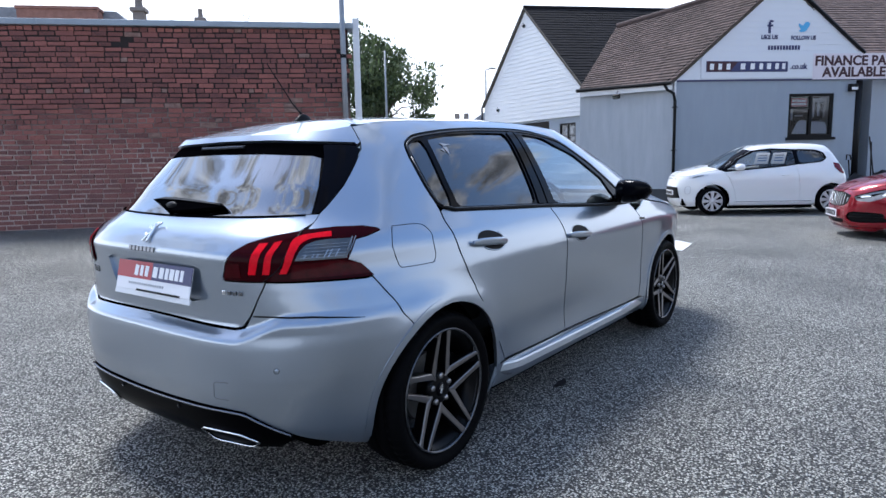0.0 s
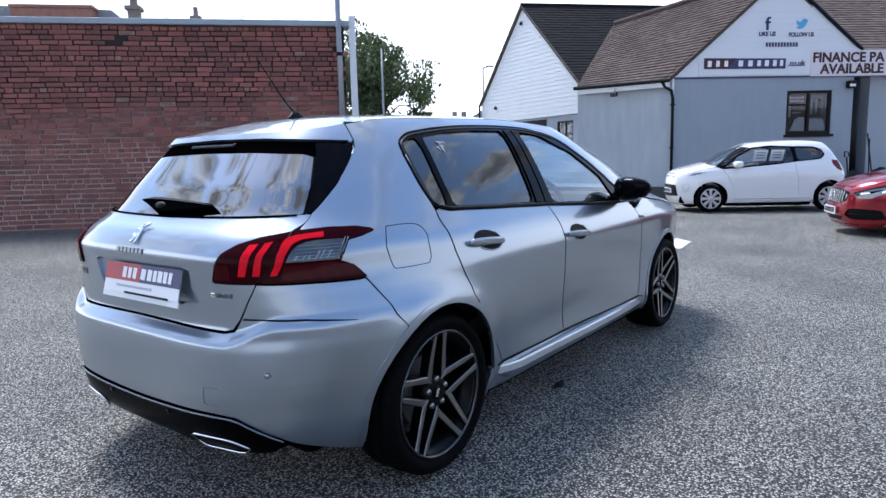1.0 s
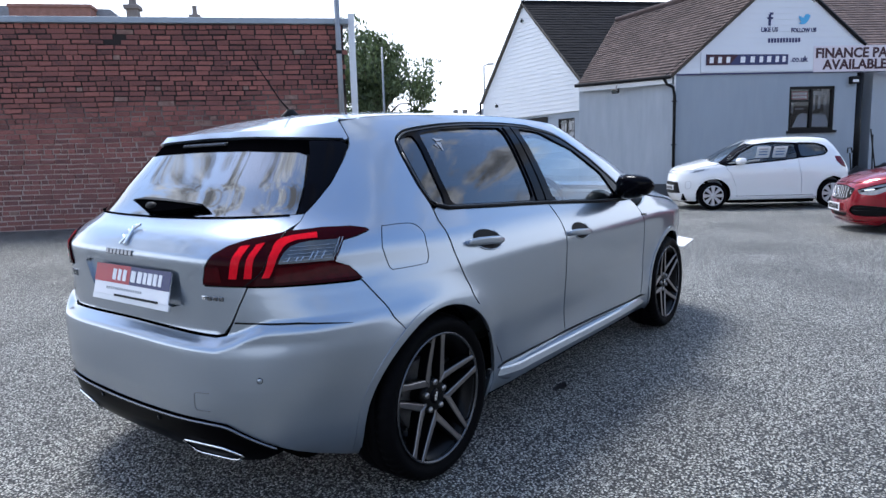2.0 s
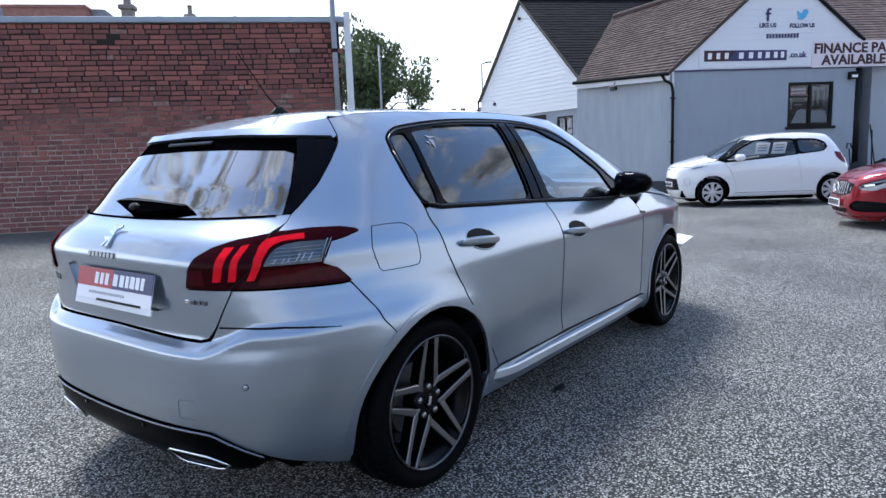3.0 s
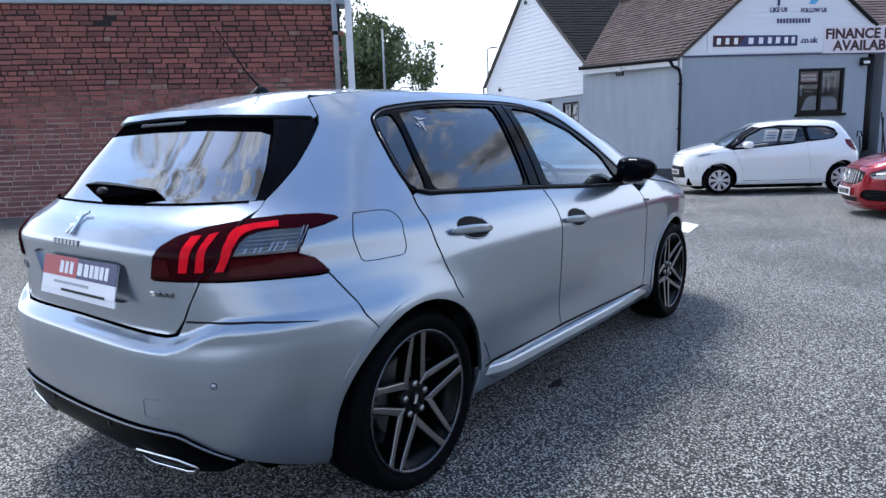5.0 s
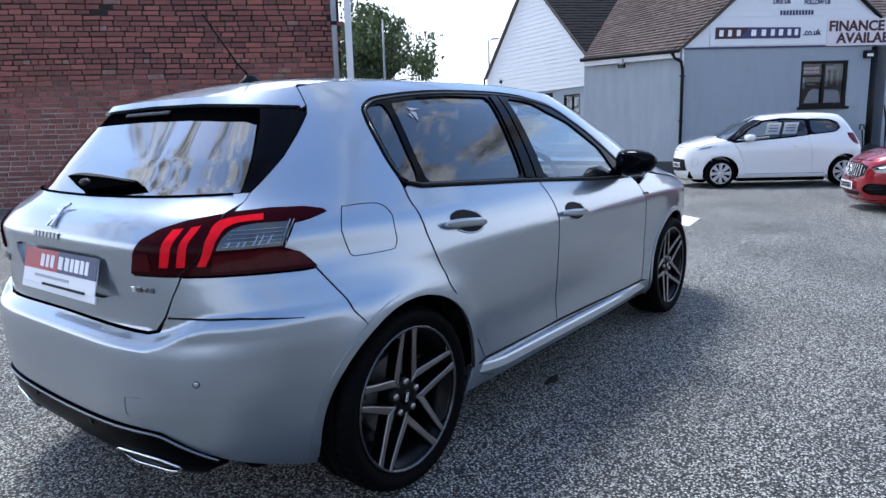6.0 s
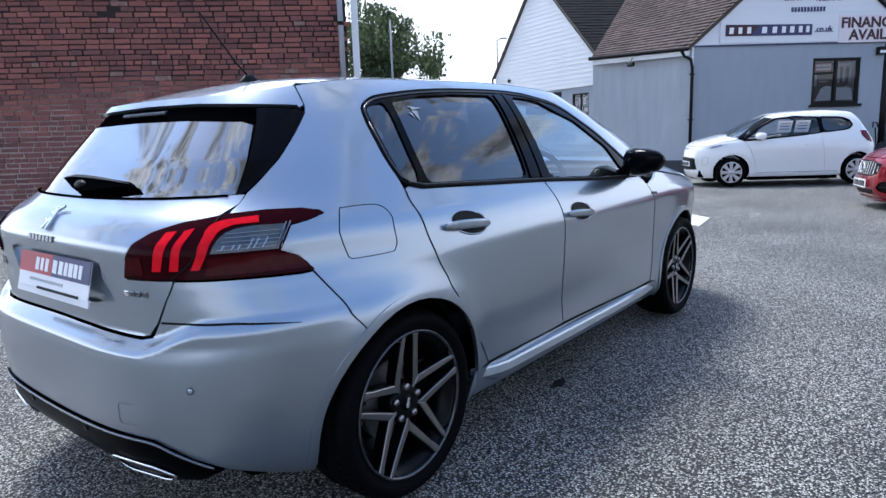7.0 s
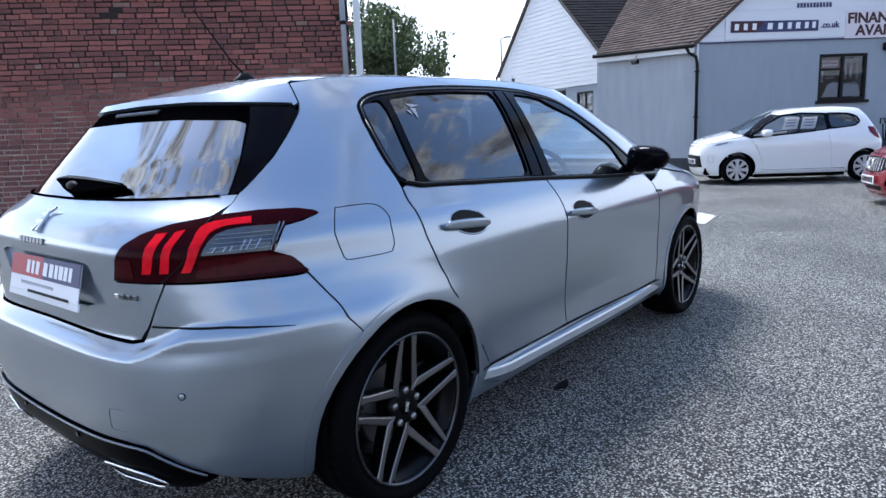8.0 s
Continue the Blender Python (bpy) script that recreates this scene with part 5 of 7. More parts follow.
def cabin(car, shell=None):
    """Floor, dashboard, wheel and seats behind the glass, and the dark structure under the panels."""
    sh = shell or HATCH
    S, R = sh.side, sh.rear
    arch_r, arch_f = round_hole(sh, 0.0, 0.325, 0.39, 0.21), round_hole(sh, 2.62, 0.325, 0.39, 0.21)
    line = [R(0, 0.30), R(-0.5, 0.30), S(-0.42, 0.29)] + arch_r + [S(0.45, 0.235), S(2.1, 0.235)] + arch_f + [S(3.1, 0.25), sh.front(-0.4, 0.3), sh.front(0, 0.3), sh.front(0, 0.86), S(3.0, 0.80), S(2.2, 0.90), S(1.2, 0.93), S(0.2, 0.95), S(-0.4, 0.93), R(-0.5, 0.92), R(0, 0.92)]
    data = sheet(sh, line, gap=0, lift=-0.035, lip=0, step=0.06)
    for m in (False, True):
        laid("inner_body", data, M_UNDER, car, m)
    part("underbody", box((3.55, 1.24, 0.18), (1.32, 0, 0.26), None, 0.03), M_UNDER, car)
    part("floor_pan", box((1.74, 1.54, 0.16), (1.31, 0, 0.225), None, 0.02), M_UNDER, car)
    # unseen box added to deepen the shade under the rear bumper
    part("rear_tray", box((0.22, 1.10, 0.06), (-0.47, 0, 0.255), None, 0.02), M_UNDER, car)
    part("cabin_floor", box((2.6, 1.35, 0.04), (1.2, 0, 0.40)), M_CABIN, car)
    part("parcel_shelf", box((0.42, 1.14, 0.03), (-0.20, 0, 0.93), None, 0.01), M_CABIN, car)
    part("dashboard", box((0.55, 1.40, 0.30), (2.20, 0, 0.82), Matrix.Rotation(radians(8), 3, "Y"), 0.08), M_CABIN, car)
    wheel_ = part("steering_wheel", lathe([(0.155 + 0.015 * math.cos(a), 0.015 * math.sin(a)) for a in np.linspace(0, 2 * math.pi, 13)], "x", 36), M_PLASTIC, car, smooth=True)
    part("wheel_boss", box((0.03, 0.28, 0.07), bevel=0.012), M_PLASTIC, wheel_)
    wheel_.matrix_basis = pose(1.74, -0.36, 0.94, 0, -24, 0)
    for x, ys in ((1.02, (-0.36, 0.36)), (0.18, (-0.40, 0.0, 0.40))):
        for y in ys:
            seat = part("seat", box((0.46, 0.46, 0.16), (x + 0.25, y, 0.52), None, 0.05), M_CABIN, car, smooth=True)
            part("backrest", box((0.14, 0.46, 0.60), (x - 0.06, y, 0.82), Matrix.Rotation(radians(-14), 3, "Y"), 0.05), M_CABIN, seat, smooth=True)
            part("headrest", box((0.09, 0.26, 0.17), (x - 0.16, y, 1.18 if x > 0.5 else 1.12), Matrix.Rotation(radians(-10), 3, "Y"), 0.04), M_CABIN, seat, smooth=True)
    for ax in (0.0, 2.62):
        for s in (1, -1):
            bm = bmesh.new()
            rows = []
            for i in range(19):
                a = math.pi * i / 18
                rows.append([bm.verts.new((ax + 0.362 * math.cos(a), s * y, 0.325 + 0.362 * math.sin(a))) for y in (0.52, 0.80)])
            for r0, r1 in zip(rows, rows[1:]):
                bm.faces.new((r0[0], r0[1], r1[1], r1[0]))
            part("arch_liner", bm, M_UNDER, car, smooth=True)


SILVER_CAR = hatchback()

# ---- ground ----
WALL0, WALL_TURN = Vector((2.017, 9.73, 0)), math.atan2(-0.681, 0.731)
WALL_IN = Vector((-math.sin(WALL_TURN), math.cos(WALL_TURN), 0))
BANK = 0.245


def ground_z(x, y):
    """The yard is level, and climbs a little to the foot of the brick wall."""
    d = -(Vector((x, y, 0)) - WALL0).dot(WALL_IN)
    along = (Vector((x, y, 0)) - WALL0).dot(Vector((math.cos(WALL_TURN), math.sin(WALL_TURN), 0)))
    k = min(max(1 - d / 6.0, 0.0), 1.0)
    fade = min(max((9.0 - along) / 4.0, 0.0), 1.0)
    return BANK * k * k * (3 - 2 * k) * fade


def ground():
    cuts = [-900, -300, -100, -40, -20] + [i * 0.5 for i in range(-24, 73)] + [45, 60, 100, 300, 900]
    bm = bmesh.new()
    grid = [[bm.verts.new((x, y, ground_z(x, y))) for y in cuts] for x in cuts]
    for i in range(len(cuts) - 1):
        for j in range(len(cuts) - 1):
            bm.faces.new((grid[i][j], grid[i + 1][j], grid[i + 1][j + 1], grid[i][j + 1]))
    return finish("ground", bm, M_ASPHALT, smooth=True, kind="structure", label="coarse grey asphalt yard with worn patches", category="ground")


ground()
mark = finish("road_marking", slab([(6.55, 0.20), (7.33, 0.30), (7.60, 0.62), (6.9, 0.86)], 0.004, lambda u, v, d: (u, v, 0.006 - d)), M_ROAD_PAINT,
              label="white painted arrow tip on the asphalt", category="road marking", kind="structure")

blot = [(1.12 + (0.055 + 0.02 * math.sin(3 * a) + 0.012 * math.sin(7 * a)) * math.cos(a), -0.81 + (0.035 + 0.012 * math.sin(2 * a + 1)) * math.sin(a)) for a in np.linspace(0, 2 * math.pi, 30, endpoint=False)]
finish("oil_stain", slab(blot, 0.002, lambda u, v, d: (u, v, 0.004 - d)), M_OIL, label="small dark oil stain on the asphalt", category="stain", kind="structure")

# unseen plain wall added behind the camera: closes the yard and darkens low reflections
for name, at, size in (("wall_south", (8, -40, 2.0), (120, 0.4, 5.4)),):
    finish(name, box(size, at), M_REFLECTED, kind="structure", label="plain dark street front closing the yard", category="wall")

# ---- building with the painted gable ----
CORNER = Vector((16.14, 3.41, 0))
F_TURN = radians(-48)
FU = Vector((math.cos(F_TURN), math.sin(F_TURN), 0))
FN = Vector((-FU.y, FU.x, 0))        # into the building


def on_front(u, z, d=0.0):
    """A point of the front: metres along it from the corner, height, metres into the building."""
    return CORNER + FU * u + FN * d + Vector((0, 0, z))


def front_pose(u, z, d=0.0):
    """A pose on the front: x along it, y up, z towards the yard."""
    m = Matrix((FU, Vector((0, 0, 1)), -FN)).transposed().to_4x4()
    return Matrix.Translation(on_front(u, z, d)) @ m


showroom = empty("showroom_building", label="grey rendered showroom with a white painted gable and brown tiled roof", category="building")


def wall_with_hole(w0, w1, z0, z1, hole, depth, to_world):
    """A wall slab with one oblong opening through it."""
    a0, a1, b0, b1 = hole
    bm = bmesh.new()
    us, zs = (w0, a0, a1, w1), (z0, b0, b1, z1)
    for i in range(3):
        for j in range(3):
            if i == 1 and j == 1:
                continue
            vs = [[bm.verts.new(to_world(u, z, d)) for u, z in ((us[i], zs[j]), (us[i + 1], zs[j]), (us[i + 1], zs[j + 1]), (us[i], zs[j + 1]))] for d in (0, depth)]
            bm.faces.new(vs[0])
            bm.faces.new(vs[1][::-1])
            for k in range(4):
                bm.faces.new((vs[0][k], vs[1][k], vs[1][(k + 1) % 4], vs[0][(k + 1) % 4]))
    bmesh.ops.remove_doubles(bm, verts=bm.verts, dist=0.0005)
    seen = {}
    for f in list(bm.faces):
        key = tuple(sorted(round(c, 3) for v in f.verts for c in v.co))
        if key in seen:
            bm.faces.remove(f)
            if seen[key].is_valid:
                bm.faces.remove(seen[key])
        else:
            seen[key] = f
    bmesh.ops.recalc_face_normals(bm, faces=bm.faces)
    return bm


WIN = (3.268, 4.585, 1.685, 2.88)
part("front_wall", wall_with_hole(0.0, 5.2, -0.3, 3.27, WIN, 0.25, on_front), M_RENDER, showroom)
part("gable", slab([(-0.19, 3.25), (2.96, 5.90), (5.33, 3.94), (5.33, 3.25)], 0.2, lambda u, z, d: on_front(u, z, d + 0.0)), M_SIGN, showroom)
for i in range(17):
    # boards of the gable
    z0 = 3.255 + 0.155 * i
    z1 = z0 + 0.1535
    left = lambda z: -0.17 + (z - 3.25) * 3.13 / 2.65
    right = lambda z: 5.31 if z < 3.94 else 5.31 - (z - 3.94) * 2.33 / 1.94
    if left(z1) < right(z1):
        part("gable_board", slab([(left(z0), z0), (right(z0), z0), (right(z1), z1), (left(z1), z1)], 0.02, lambda u, z, d, a=z0, b=z1: on_front(u, z, d - 0.022 + (0.005 * (z - a) / (b - a) if d == 0 else 0))), M_SIGN, showroom)
# side wall paler than the front, its brighter light put into the colour
part("side_wall", slab([(0, -0.3), (0, 3.22), (2.75, 3.22), (2.75, -0.3)], 0.25, lambda u, z, d: CORNER + Vector((-0.02, 0.02, 0)) + Vector((0.0, 1, 0)) * u + Vector((1, 0, 0)) * d + Vector((0, 0, z))), M_RENDER_LIT, showroom)
# plinth along the side wall
part("plinth", box((0.06, 2.7, 0.34), (16.10, 4.80, 0.17)), M_PLINTH, showroom)
# inner surfaces, with the room's shade in their near-black colour
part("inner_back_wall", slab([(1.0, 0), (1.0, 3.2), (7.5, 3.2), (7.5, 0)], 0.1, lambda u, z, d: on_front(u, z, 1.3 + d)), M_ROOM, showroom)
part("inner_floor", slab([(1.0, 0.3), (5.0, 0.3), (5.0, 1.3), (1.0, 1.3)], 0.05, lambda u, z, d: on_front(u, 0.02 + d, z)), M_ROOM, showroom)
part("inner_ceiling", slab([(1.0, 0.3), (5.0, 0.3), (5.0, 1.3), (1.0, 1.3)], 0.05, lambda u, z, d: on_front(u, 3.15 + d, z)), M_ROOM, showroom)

# window
win = part("window", slab([(WIN[0], WIN[2]), (WIN[1], WIN[2]), (WIN[1], WIN[2] + 0.075), (WIN[0], WIN[2] + 0.075)], 0.08, lambda u, z, d: on_front(u, z, d + 0.03)), M_BLACK_PAINT, showroom, "black framed two-light window")
for u0, u1, z0, z1 in ((WIN[0], WIN[1], WIN[3] - 0.075, WIN[3]), (WIN[0], WIN[0] + 0.075, WIN[2] + 0.075, WIN[3] - 0.075), (WIN[1] - 0.075, WIN[1], WIN[2] + 0.075, WIN[3] - 0.075),
                       (3.90, 3.97, WIN[2] + 0.075, WIN[3] - 0.075), (WIN[0] + 0.075, 3.90, 2.47, 2.52)):
    part("frame_bar", slab([(u0, z0), (u1, z0), (u1, z1), (u0, z1)], 0.08, lambda u, z, d: on_front(u, z, d + 0.03)), M_BLACK_PAINT, win)
part("window_sill", slab([(WIN[0] - 0.05, WIN[2] - 0.07), (WIN[1] + 0.06, WIN[2] - 0.07), (WIN[1] + 0.06, WIN[2]), (WIN[0] - 0.05, WIN[2])], 0.13, lambda u, z, d: on_front(u, z, d - 0.06)), M_BLACK_PAINT, win)
for u0, u1 in ((WIN[0] + 0.07, 3.905), (3.965, WIN[1] - 0.07)):
    ob = part("pane", slab([(u0, WIN[2] + 0.07), (u1, WIN[2] + 0.07), (u1, WIN[3] - 0.07), (u0, WIN[3] - 0.07)], 0.006, lambda u, z, d: on_front(u, z, d + 0.065)), M_WINDOW, win)
    ob.visible_shadow = False
# sales notices and shelves just inside the window; white plates painted as a car's reflection
def in_window(name, outline, deep, mat, thick=0.012, label=""):
    return part(name, slab(outline, thick, lambda u, z, d: on_front(u, z, d + deep)), mat, win, label)


def oblong(u0, u1, z0, z1):
    return [(u0, z0), (u1, z0), (u1, z1), (u0, z1)]


in_window("notice", oblong(3.40, 3.86, 2.54, 2.76), 0.10, M_SIGN_RED, label="red notice with two rows of pale writing")
for z in (2.575, 2.665):
    for i in range(6):
        in_window("notice_bar", oblong(3.425 + 0.07 * i, 3.475 + 0.07 * i, z, z + 0.06), 0.094, M_LETTER_WHITE, 0.004)
# white plates shaped like a white car mirrored in the panes
in_window("price_board", [(3.46, 1.79), (3.88, 1.79), (3.88, 2.15), (3.72, 2.17), (3.60, 2.10)], 0.11, M_LETTER_WHITE)
in_window("price_board", [(3.99, 1.79), (4.49, 1.79), (4.49, 1.90), (4.43, 2.08), (4.34, 2.14), (3.99, 2.14)], 0.11, M_LETTER_WHITE)
in_window("price_board", oblong(3.99, 4.42, 2.105, 2.125), 0.10, M_GREY_INK, 0.006)
for u0, u1, z0, z1, mat in ((3.44, 3.50, 2.17, 2.50, M_RENDER_LIGHT), (3.56, 3.80, 2.27, 2.31, M_GREY_INK), (3.58, 3.78, 2.36, 2.44, M_ROOM), (4.00, 4.07, 2.20, 2.62, M_GREY_INK),
                            (4.09, 4.13, 2.24, 2.70, M_RENDER_LIGHT), (4.22, 4.28, 2.28, 2.72, M_RENDER_LIGHT), (4.30, 4.38, 2.20, 2.60, M_ROOM), (4.40, 4.45, 2.24, 2.66, M_GREY_INK), (4.04, 4.46, 2.66, 2.76, M_RENDER_LIGHT)):
    in_window("window_display", oblong(u0, u1, z0, z1), 0.16, mat)


def tiled_roof(name, a, b, c, d, rows, cols, mat, parent, thick=0.025, label=""):
    """Rows of tiles from the eave a-b up to the ridge d-c, each tile a thin slab lapping the one below, joined as one covering."""
    a, b, c, d = Vector(a), Vector(b), Vector(c), Vector(d)
    n = (b - a).cross(d - a).normalized()
    if n.z < 0:
        n = -n
    vs, fs = [], []
    rnd = random.Random(name + str(rows))
    for i in range(rows):
        t0, t1 = i / rows, min((i + 1.25) / rows, 1.0)
        shift = 0.5 if i % 2 else 0.0
        for j in range(cols + 1):
            s0, s1 = max((j - shift) / cols, 0), min((j - shift + 0.985) / cols, 1)
            if s1 - s0 < 0.003:
                continue
            lift = rnd.uniform(0, 0.008)
            quad = []
            for s, t, up in ((s0, t0, thick), (s1, t0, thick), (s1, t1, 0.004), (s0, t1, 0.004)):
                p = a.lerp(b, s).lerp(d.lerp(c, s), t)
                quad.append((p + n * (up + lift), p + n * (up + lift - thick * 0.9)))
            k = len(vs)
            vs += [tuple(q[0]) for q in quad] + [tuple(q[1]) for q in quad]
            fs += [(k, k + 1, k + 2, k + 3), (k + 4, k + 7, k + 6, k + 5), (k, k + 4, k + 5, k + 1), (k + 1, k + 5, k + 6, k + 2), (k + 3, k + 7, k + 4, k)]
    me = bpy.data.meshes.new(name)
    me.from_pydata(vs, [], fs)
    me.materials.append(mat)
    me.update()
    ob = new(name, me)
    ob.parent = parent
    tagged(ob, label=label, kind="stuff")
    deck = bmesh.new()
    q = [deck.verts.new(p - n * 0.02) for p in (a, b, c, d)]
    q2 = [deck.verts.new(p - n * 0.10) for p in (a, b, c, d)]
    deck.faces.new(q)
    deck.faces.new(q2[::-1])
    for i in range(4):
        deck.faces.new((q[i], q2[i], q2[(i + 1) % 4], q[(i + 1) % 4]))
    bmesh.ops.recalc_face_normals(deck, faces=deck.faces)
    part("roof_deck", deck, M_BARGE, parent)
    return ob


E1, E2, APEX, BACK = Vector((15.90, 3.46, 3.20)), Vector((15.93, 6.14, 3.20)), Vector((18.055, 1.14, 5.95)), Vector((17.45, 5.62, 5.16))
tiled_roof("roof_covering", E1, E2, BACK, APEX, 30, 36, M_ROOF, showroom, 0.03)
# ridge capping, verge boards, eaves board and gutter
part("ridge_cap", tube([APEX + Vector((0, 0, 0.03)), APEX.lerp(BACK, 0.5) + Vector((0, 0, 0.03)), BACK + Vector((0, 0, 0.03))], 0.07, 8), M_ROOF, showroom)
part("verge_board", tube([on_front(-0.27, 3.20, -0.05), on_front(1.34, 4.56, -0.05), on_front(2.96, 5.93, -0.05)], 0.05, 6), M_BLACK_PAINT, showroom)
part("verge_board", tube([on_front(2.96, 5.93, -0.05), on_front(4.16, 4.94, -0.05), on_front(5.36, 3.95, -0.05)], 0.05, 6), M_BLACK_PAINT, showroom)
part("eaves_board", box((0.04, 2.68, 0.15), (15.96, 4.77, 3.10)), M_WHITE_PVC, showroom)
part("gutter", tube([(15.90, 3.42, 3.19), (15.90, 6.20, 3.20)], 0.05, 8), M_BLACK_PAINT, showroom)
part("fascia_edge", slab([(-0.12, 3.235), (5.33, 3.235), (5.33, 3.275), (-0.12, 3.275)], 0.06, lambda u, z, d: on_front(u, z, d - 0.035)), M_NAVY, showroom)
# downpipes with clips
pipe = part("downpipe", tube([(15.92, 3.62, 3.16), (15.96, 3.55, 3.02), (16.02, 3.40, 2.92), (16.02, 3.36, 2.7), (16.02, 3.36, 0.05)], 0.042, 10), M_BLACK_PAINT, showroom, smooth=True)
for z in (2.55, 1.4, 0.4):
    part("pipe_clip", box((0.12, 0.12, 0.04), (16.02, 3.36, z), None, 0.01), M_BLACK_PAINT, pipe)
pipe = part("downpipe", tube([on_front(5.33, 3.22, 0.12), on_front(5.33, 0.05, 0.12)], 0.13, 12), M_BLACK_PAINT, showroom, smooth=True)
# corner trim
part("corner_trim", box((0.05, 0.05, 3.3), (16.12, 3.40, 1.6), Matrix.Rotation(F_TURN, 3, "Z")), M_WHITE_PVC, showroom)
# wing to the right, set back
part("wing_wall", slab([(5.5, -0.3), (5.5, 4.0), (12.0, 4.0), (12.0, -0.3)], 0.25, lambda u, z, d: on_front(u, z, d + 1.1)), M_RENDER, showroom)
part("wing_return", slab([(0.25, -0.3), (0.25, 4.0), (1.1, 4.0), (1.1, -0.3)], 0.25, lambda u, z, d: on_front(5.2 - d, z, u)), M_RENDER, showroom)
part("wing_pier", slab([(5.95, -0.3), (5.95, 3.27), (7.0, 3.27), (7.0, -0.3)], 0.6, lambda u, z, d: on_front(u, z, d + 0.35)), M_RENDER_LIGHT, showroom)
tiled_roof("roof_covering", on_front(3.4, 3.95, 0.15), on_front(12.0, 3.95, 0.15), on_front(12.0, 6.25, 3.4), on_front(2.6, 6.25, 3.4), 24, 60, M_ROOF, showroom, 0.03)
# the far slope and the closed back of the building
tiled_roof("roof_covering", on_front(5.33, 3.95, 0.1), APEX, BACK + Vector((0.2, 0.1, 0.0)), on_front(5.33, 3.95, 4.0), 6, 10, M_ROOF, showroom)

# ---- the writing on the gable ----
sign = part("sign_board", slab([(0.70, 3.30), (5.30, 3.30), (5.30, 3.99), (0.70, 3.99)], 0.02, lambda u, z, d: on_front(u, z, d - 0.050)), M_SIGN, showroom, "white sign board with trade lettering")
banner = part("name_banner", slab([(0.835, 3.48), (3.145, 3.465), (3.145, 3.735), (0.835, 3.765)], 0.012, lambda u, z, d: on_front(u, z, d - 0.064)), M_NAVY, sign)
part("name_field", slab([(0.85, 3.49), (1.50, 3.486), (1.72, 3.735), (0.85, 3.755)], 0.006, lambda u, z, d: on_front(u, z, d - 0.071)), M_MAROON, sign)
for u, w in ((0.90, 0.22), (1.14, 0.20), (1.37, 0.21), (1.76, 0.26), (2.04, 0.24), (2.30, 0.20), (2.51, 0.23), (2.75, 0.20), (2.95, 0.18)):
    part("letter_bar", slab([(u + w * 0.12, 3.535), (u + w * 0.62, 3.533), (u + w * 0.66, 3.69), (u + w * 0.16, 3.692)], 0.004, lambda a, b, d: on_front(a, b, d - 0.077)), M_LETTER_WHITE, sign)
wording("lettering", ".co.uk", 0.21, front_pose(3.46, 3.60, -0.055), M_NAVY, sign, width=0.50)
finance = part("finance_board", slab([(3.87, 3.25), (8.2, 3.25), (8.2, 3.94), (3.87, 3.94)], 0.015, lambda u, z, d: on_front(u, z, d - 0.067)), M_PINK_WHITE, showroom, "pale board with maroon lettering")
wording("lettering", "FINANCE PA", 0.36, front_pose(4.95, 3.735, -0.07), M_MAROON, finance, width=2.08, depth=0.006)
wording("lettering", "AVAILABLE", 0.36, front_pose(5.07, 3.43, -0.07), M_MAROON, finance, width=1.86, depth=0.006)
wording("lettering", "LIKE US", 0.155, front_pose(2.605, 4.385, -0.028), M_NAVY, showroom, width=0.47)
wording("lettering", "FOLLOW US", 0.15, front_pose(3.575, 4.36, -0.028), M_NAVY, showroom, width=0.71)
for i in range(11):
    part("handle_bar", slab([(2.575 + 0.085 * i, 4.05), (2.635 + 0.085 * i, 4.05), (2.635 + 0.085 * i, 4.165), (2.575 + 0.085 * i, 4.165)], 0.004, lambda u, z, d: on_front(u, z, d - 0.03)), M_NAVY, showroom)
bm = bmesh.new()
add_box(bm, (0.07, 0.30, 0.006), (0.0, -0.02, 0))
add_box(bm, (0.16, 0.05, 0.006), (0.01, 0.03, 0))
add_box(bm, (0.10, 0.055, 0.006), (0.045, 0.145, 0), None)
part("social_mark", bm, M_NAVY, showroom, "navy social media mark").matrix_basis = front_pose(2.60, 4.66, -0.03)
mark_shape = softened([(-0.17, 0.10), (-0.04, 0.02), (0.02, 0.12), (0.10, 0.13), (0.17, 0.08), (0.12, -0.02), (0.04, -0.13), (-0.10, -0.14), (-0.17, -0.10), (-0.08, -0.08), (-0.15, 0.0)], 2, 0.2)
part("social_mark", slab(mark_shape, 0.006, lambda u, v, d: front_pose(3.58, 4.655, -0.03) @ Vector((u, v, d))), M_BLUE, showroom, "light blue social media mark")


def flood_lamp(m, label):
    lamp = empty("flood_lamp", m, label=label, category="lamp")
    part("bracket", tube([(0, 0, 0.16), (0, 0.06, 0.14), (0, 0.10, 0.05)], 0.012, 8), M_BLACK_PAINT, lamp)
    part("head", box((0.20, 0.10, 0.13), (0, 0.13, 0.0), Matrix.Rotation(radians(-25), 3, "X"), 0.02), M_BLACK_PAINT, lamp)
    part("lens", box((0.15, 0.012, 0.09), (0, 0.185, -0.022), Matrix.Rotation(radians(-25), 3, "X"), 0.005), M_GLASS, lamp)
    return lamp


flood_lamp(Matrix.Translation((15.86, 4.90, 2.93)) @ Matrix.Rotation(radians(90), 4, "Z"), "small black flood lamp under the eaves of the side wall")
wall_box = empty("wall_light", front_pose(5.06, 3.02, -0.02), label="small white and black wall light beside the downpipe", category="lamp")
part("housing", box((0.22, 0.20, 0.14), (0, 0, 0.06), None, 0.02), M_BLACK_PAINT, wall_box)
part("lens", box((0.17, 0.07, 0.02), (0, -0.03, 0.135), None, 0.008), M_LETTER_WHITE, wall_box)


